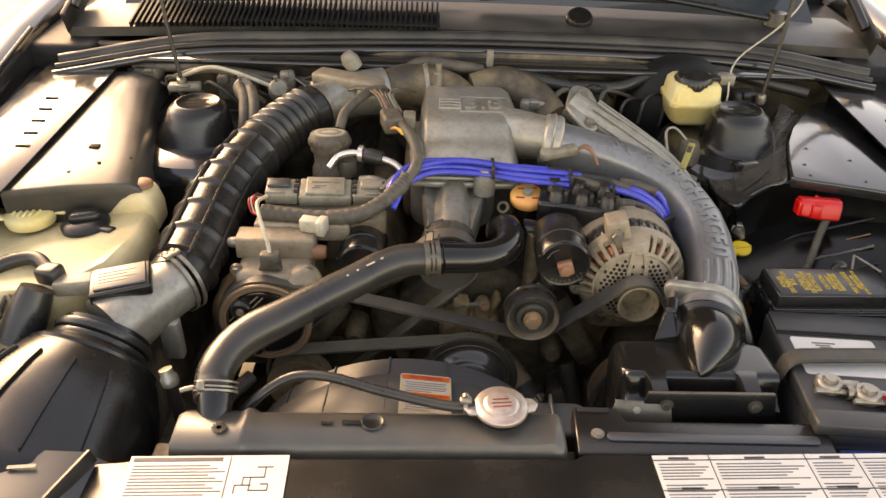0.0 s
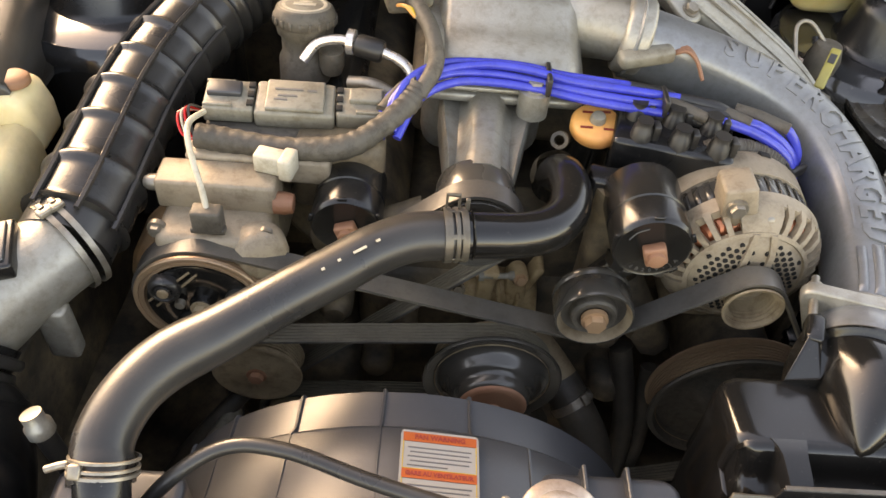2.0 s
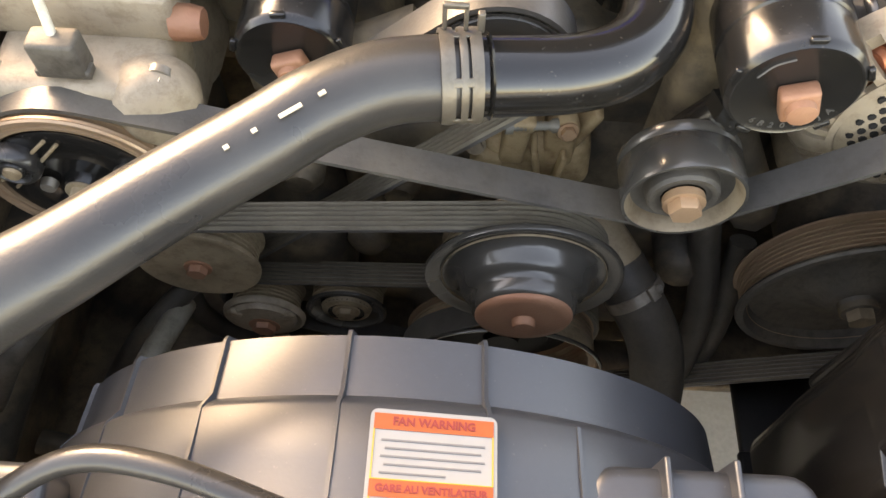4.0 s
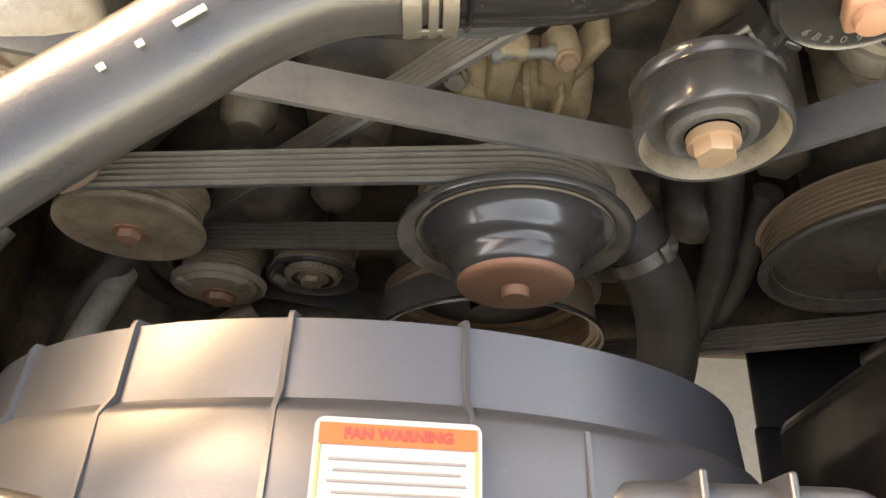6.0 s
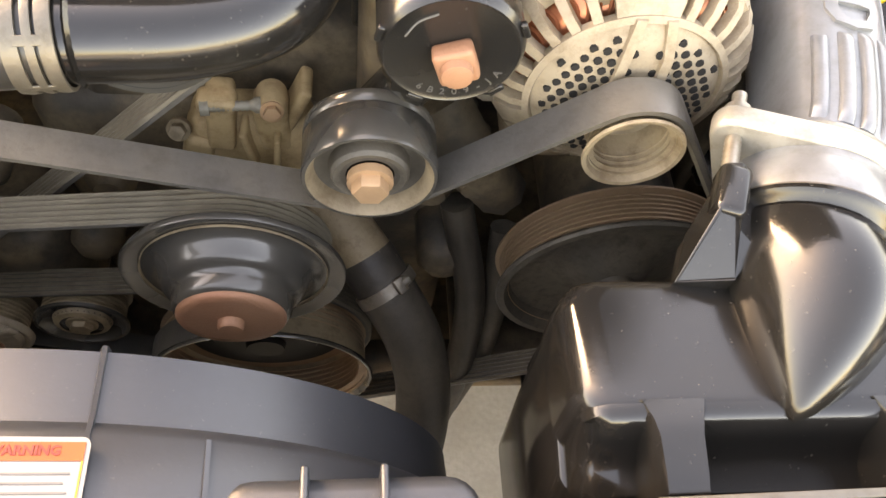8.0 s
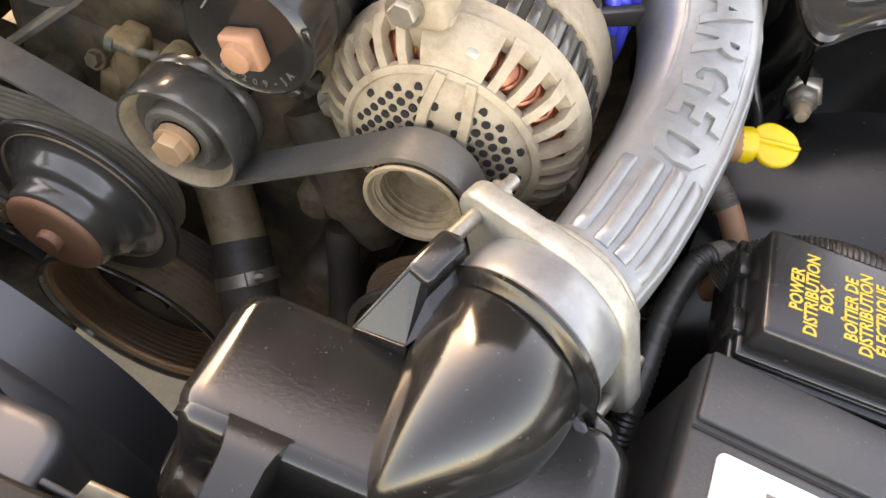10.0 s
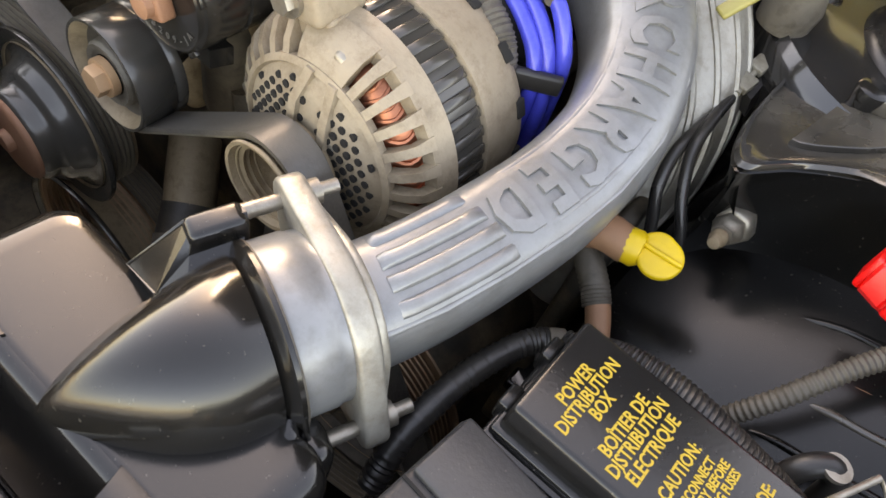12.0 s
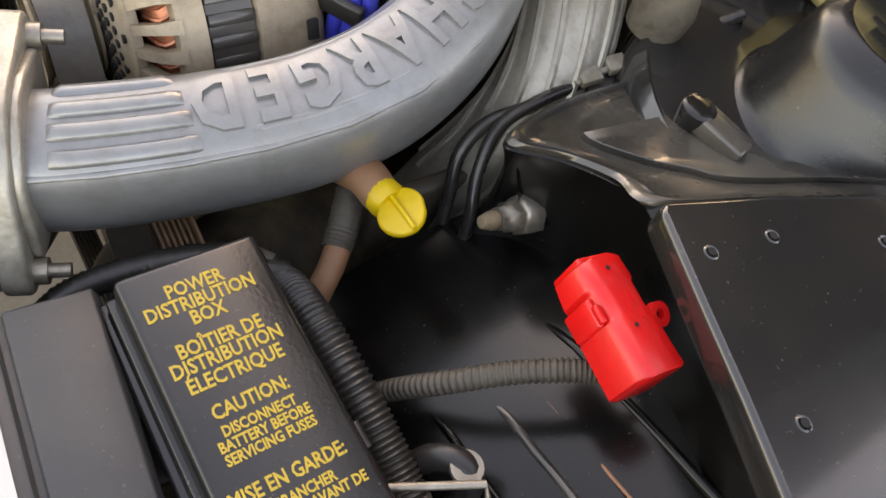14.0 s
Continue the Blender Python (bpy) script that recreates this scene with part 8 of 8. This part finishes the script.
def blue_leads():
    routes = [
        [(-0.150, 1.10, 0.825), (-0.135, 1.145, 0.848), (-0.10, 1.18, 0.856), (-0.05, 1.19, 0.857), (0.0, 1.188, 0.857), (0.04, 1.178, 0.856), (0.10, 1.172, 0.855), (0.125, 1.170, 0.854)],
        [(-0.143, 1.10, 0.820), (-0.126, 1.14, 0.842), (-0.09, 1.17, 0.850), (-0.04, 1.178, 0.851), (0.01, 1.172, 0.850), (0.06, 1.158, 0.850), (0.13, 1.150, 0.848), (0.185, 1.152, 0.845)],
        [(-0.155, 1.09, 0.818), (-0.142, 1.135, 0.842), (-0.105, 1.168, 0.852), (-0.05, 1.180, 0.860), (0.0, 1.176, 0.861), (0.05, 1.164, 0.858), (0.12, 1.158, 0.856), (0.180, 1.160, 0.85)],
        [(-0.138, 1.095, 0.815), (-0.118, 1.135, 0.838), (-0.08, 1.162, 0.846), (-0.03, 1.168, 0.846), (0.02, 1.162, 0.845), (0.07, 1.150, 0.844), (0.14, 1.142, 0.842), (0.17, 1.143, 0.840)],
        [(0.188, 1.137, 0.845), (0.222, 1.131, 0.842), (0.256, 1.129, 0.832), (0.284, 1.126, 0.818), (0.304, 1.121, 0.800), (0.311, 1.117, 0.770), (0.308, 1.120, 0.72)],
        [(0.238, 1.140, 0.841), (0.262, 1.137, 0.836), (0.288, 1.134, 0.822), (0.308, 1.129, 0.802), (0.318, 1.124, 0.770), (0.316, 1.128, 0.72)],
        [(0.284, 1.142, 0.836), (0.297, 1.141, 0.830), (0.310, 1.138, 0.814), (0.318, 1.136, 0.790), (0.318, 1.138, 0.72)],
        [(-0.160, 1.10, 0.815), (-0.15, 1.14, 0.835), (-0.12, 1.16, 0.846), (-0.09, 1.176, 0.848)],
    ]
    for k, r in enumerate(routes):
        w = thing("spark_plug_lead", r[0], "bright blue spark plug lead", "ignition lead", "spark plug leads")
        part("lead", tube(r, 0.0056 if 4 <= k < 7 else 0.0048, 12), "blue", w)
        if k < 4:
            e = Vector(r[-1])
            part("boot", tube([e - Vector((0.01, 0, 0)), e + Vector((0.03, -0.006, -0.004)), e + Vector((0.05, -0.012, -0.012))], [0.0062, 0.0078, 0.0085], 12), "cable", w, "dark rubber plug boot")
        elif k < 7:
            e = Vector(r[0])
            part("boot", tube([e + Vector((0.01, -0.005, 0)), e + Vector((-0.02, 0.012, 0.001)), e + Vector((-0.045, 0.024, 0))], [0.0066, 0.0084, 0.0090], 12), "loom", w, "dark rubber plug boot")
    s = thing("lead_separator", (0.012, 1.17, 0.85), "dark plastic separator clip on the blue leads", "clip", "lead clips")
    part("clip", box((0.006, 0.04, 0.022), T(0.024, 1.172, 0.853), 0.002), "cable", s)
    s = thing("lead_separator", (0.16, 1.15, 0.84), "dark plastic separator clip on the blue leads", "clip", "lead clips")
    part("clip", box((0.006, 0.034, 0.02), T(0.152, 1.152, 0.85), 0.002), "cable", s)
    s = thing("lead_separator", (0.30, 1.08, 0.82), "dark plastic separator clip on the blue leads", "clip", "lead clips")
    part("clip", box((0.034, 0.007, 0.014), T(0.312, 1.117, 0.792) @ Matrix.Rotation(radians(35), 4, "Z"), 0.002), "cable", s)
    c = thing("coil_pack", (0.16, 1.12, 0.80), "black ignition coil pack under the blue leads", "coil pack")
    part("body", box((0.13, 0.07, 0.05), T(0.165, 1.125, 0.805) @ Matrix.Rotation(radians(-12), 4, "Z"), 0.006), "plastic", c)
    for k in range(3):
        for j in (0, 1):
            x, y = 0.125 + 0.040 * k, 1.148 - 0.009 * k - 0.036 * j
            part("tower", lathe([(0.013, 0), (0.011, 0.02), (0.009, 0.022), (0.009, 0.03), (0, 0.03)], T(x, y, 0.822), 14), "cable", c)
            part("latch", box((0.008, 0.014, 0.02), T(x + 0.014, y, 0.838), 0.002), "cable", c)
    g = thing("sensor_connector", (0.15, 1.235, 0.86), "tan sensor connector with copper wires", "connector")
    part("body", box((0.065, 0.022, 0.018), T(0.140, 1.222, 0.862) @ Matrix.Rotation(radians(12), 4, "Z") @ Matrix.Rotation(radians(-8), 4, "Y"), 0.005), "connector", g)
    for k in range(4):
        part("wire", tube([(0.172, 1.226 + 0.004 * k, 0.866), (0.186, 1.222 + 0.004 * k, 0.872), (0.198, 1.214 + 0.003 * k, 0.864), (0.205, 1.20, 0.85)], 0.0022, 6), "rust", g)
    cc = thing("coolant_filler", (0.082, 1.152, 0.80), "orange plastic coolant filler with a grey knob", "filler")
    m = T(0.083, 1.147, 0.813) @ Matrix.Rotation(radians(11), 4, "X")
    part("cap", lathe([(0.026, -0.008), (0.0285, -0.006), (0.029, 0.004), (0.027, 0.008), (0.024, 0.0095), (0.008, 0.010), (0, 0.010)], m, 40), "orange", cc)
    bars([(-0.016, 0.010, 0.012, 0.003), (0.004, 0.012, 0.012, 0.003), (-0.020, -0.013, 0.014, 0.003), (0.006, -0.014, 0.013, 0.003)], m @ T(0, 0, 0.0102), "red_ink", cc, "printed_text", 0.0004)
    part("knob", lathe([(0.009, 0.009), (0.009, 0.014), (0.0075, 0.018), (0.0, 0.018)], m, 14), "connector", cc)
    part("neck", lathe([(0.024, -0.008), (0.022, -0.03), (0.024, -0.08)], m, 24), "gloss", cc)
    part("side_stub", lathe([(0.006, 0), (0.010, 0.0), (0.010, 0.012), (0.006, 0.012)], frame_of((0.045, 1.135, 0.80), (-0.3, -0.8, 0.5)), 16, closed=True), "dirty", cc)
    l = thing("alternator_loom", (0.24, 1.07, 0.83), "ribbed grey wiring sleeve above the alternator", "wiring loom")
    part("sleeve", tube([(0.195, 1.108, 0.820), (0.217, 1.112, 0.824), (0.250, 1.115, 0.820), (0.278, 1.108, 0.811), (0.291, 1.103, 0.792), (0.292, 1.106, 0.74)], lambda t: 0.0105 + 0.0011 * (int(t * 80) % 2), 14, 18), "loom", l)


blue_leads()


def firewall_clutter():
    rnd = random.Random(4)
    specs = [
        ("vacuum_hose", [(-0.70, 1.56, 0.868), (-0.55, 1.555, 0.872), (-0.42, 1.56, 0.855), (-0.30, 1.545, 0.845)], 0.010, "loom", "dusty grey vacuum hose along the firewall", "hose"),
        ("heater_hose", [(0.05, 1.55, 0.875), (0.12, 1.545, 0.872), (0.20, 1.54, 0.860), (0.30, 1.545, 0.858), (0.36, 1.56, 0.875), (0.42, 1.58, 0.885)], 0.013, "rubber", "black heater hose below the cowl", "hose"),
        ("heater_hose", [(-0.14, 1.51, 0.86), (-0.13, 1.52, 0.895), (-0.09, 1.535, 0.905), (-0.03, 1.54, 0.895), (0.02, 1.55, 0.885)], 0.012, "loom", "dusty curved hose behind the plenum", "hose"),
        ("heater_hose", [(0.42, 1.58, 0.885), (0.52, 1.585, 0.885), (0.60, 1.57, 0.872), (0.70, 1.55, 0.855)], 0.012, "cable", "black hose behind the brake reservoir", "hose"),
        ("wiring_bundle", [(-0.62, 1.53, 0.855), (-0.54, 1.51, 0.885), (-0.46, 1.51, 0.875), (-0.38, 1.50, 0.855), (-0.30, 1.48, 0.83)], 0.007, "loom", "brown taped wiring bundle", "wiring loom"),
        ("wiring_bundle", [(-0.60, 1.52, 0.862), (-0.53, 1.50, 0.893), (-0.48, 1.50, 0.886), (-0.40, 1.49, 0.860)], 0.004, "pale", "pale bundled wires behind the strut cap", "wiring loom"),
        ("suction_pipe", [(-0.43, 1.43, 0.88), (-0.415, 1.38, 0.862), (-0.412, 1.34, 0.835), (-0.42, 1.30, 0.80)], 0.011, "loom", "grey pipe beside the strut cap", "pipe"),
        ("suction_pipe", [(-0.455, 1.44, 0.88), (-0.437, 1.40, 0.868), (-0.43, 1.35, 0.84), (-0.43, 1.31, 0.80)], 0.011, "loom", "grey pipe beside the strut cap", "pipe"),
    ]
    for k in range(9):
        x = -0.66 + 0.045 * k + rnd.uniform(-0.015, 0.015)
        z = 0.845 + rnd.uniform(-0.01, 0.025)
        y = 1.54 + rnd.uniform(-0.03, 0.03)
        specs.append(("thin_line", [(x, y, z - 0.03), (x + rnd.uniform(0.0, 0.03), y - 0.01, z + 0.012), (x + 0.05, y - rnd.uniform(0.0, 0.04), z + rnd.uniform(-0.01, 0.015)), (x + 0.09, y - 0.02, z - 0.03)], rnd.choice((0.0025, 0.0035, 0.005)), rnd.choice(("loom", "cable", "dirty", "steel", "loom")), "thin dusty line in the firewall wiring", "wire"))
    for k in range(7):
        x = 0.12 + 0.045 * k + rnd.uniform(-0.01, 0.01)
        z = 0.838 + rnd.uniform(-0.01, 0.02)
        specs.append(("thin_line", [(x, 1.50, z - 0.04), (x + 0.01, 1.51, z + 0.005), (x + 0.04, 1.53, z + rnd.uniform(-0.01, 0.02)), (x + 0.08, 1.55, z - 0.02)], rnd.choice((0.003, 0.004, 0.006)), rnd.choice(("cable", "dirty", "cable", "loom")), "thin dusty line in the firewall wiring", "wire"))
    for name, pts, r, mat, label, cat in specs:
        t = thing(name, pts[0], label, cat, "firewall lines" if name == "thin_line" else "")
        part("line", tube(pts, r, 12), mat, t)
    blocks = [(-0.66, 1.545, 0.862, 0.045, 0.03, 0.022, "loom"), (-0.58, 1.50, 0.852, 0.065, 0.028, 0.016, "connector"), (-0.50, 1.53, 0.845, 0.04, 0.04, 0.05, "loom"), (-0.38, 1.54, 0.855, 0.03, 0.03, 0.04, "connector"), (-0.33, 1.50, 0.83, 0.05, 0.04, 0.05, "cable"), (0.25, 1.55, 0.84, 0.06, 0.05, 0.05, "cable"), (0.56, 1.53, 0.84, 0.05, 0.04, 0.05, "cable"), (0.12, 1.47, 0.83, 0.05, 0.04, 0.06, "cast"), (-0.68, 1.56, 0.84, 0.06, 0.04, 0.06, "cable")]
    for x, y, z, w, d, h, mat in blocks:
        t = thing("relay_connector", (x, y, z - h / 2), {"pale": "pale plastic connector by the firewall", "connector": "grey plastic connector by the firewall", "loom": "taped connector by the firewall", "cable": "black relay by the firewall", "cast": "cast metal bracket by the firewall"}[mat], "connector", "firewall connectors")
        part("body", box((w, d, h), T(x, y, z) @ Matrix.Rotation(radians(rnd.uniform(-15, 15)), 4, "Z"), 0.006), mat, t)
        part("tab", box((w * 0.4, d * 0.5, h * 0.3), T(x, y - d * 0.4, z + h * 0.4), 0.003), mat, t)
    for x in (-0.46, -0.39):
        t = thing("vacuum_diaphragm", (x, 1.50, 0.84), "small round vacuum canister", "canister", "vacuum canisters")
        part("drum", lathe([(0, 0.03), (0.016, 0.03), (0.02, 0.025), (0.02, 0)], frame_of((x, 1.49, 0.85), (0.2, -0.8, 0.6)), 20), "connector", t)
        part("nipple", tube([(x, 1.48, 0.87), (x, 1.47, 0.89)], 0.004, 8), "steel", t)
    b = thing("bracket_rod", (0.03, 1.55, 0.87), "grey steel bracket on the firewall", "bracket")
    part("upright", box((0.014, 0.01, 0.07), T(0.035, 1.56, 0.89), 0.002), "connector", b)
    part("foot", box((0.03, 0.02, 0.012), T(0.045, 1.545, 0.868), 0.002), "connector", b)
    n = thing("test_port", (-0.412, 0.771, 0.70), "black test port with a pale threaded cap", "port")
    part("stem", tube([(-0.405, 0.775, 0.62), (-0.410, 0.772, 0.70), (-0.411, 0.771, 0.735)], 0.009, 12), "cable", n)
    part("port_cap", lathe([(0.010, -0.012), (0.0115, -0.01), (0.0115, 0.0), (0.009, 0.003), (0.009, 0.012), (0.0, 0.013)], T(-0.412, 0.771, 0.742) @ Matrix.Rotation(radians(-14), 4, "X") @ Matrix.Rotation(radians(-16), 4, "Y"), 18), "cast", n)


firewall_clutter()
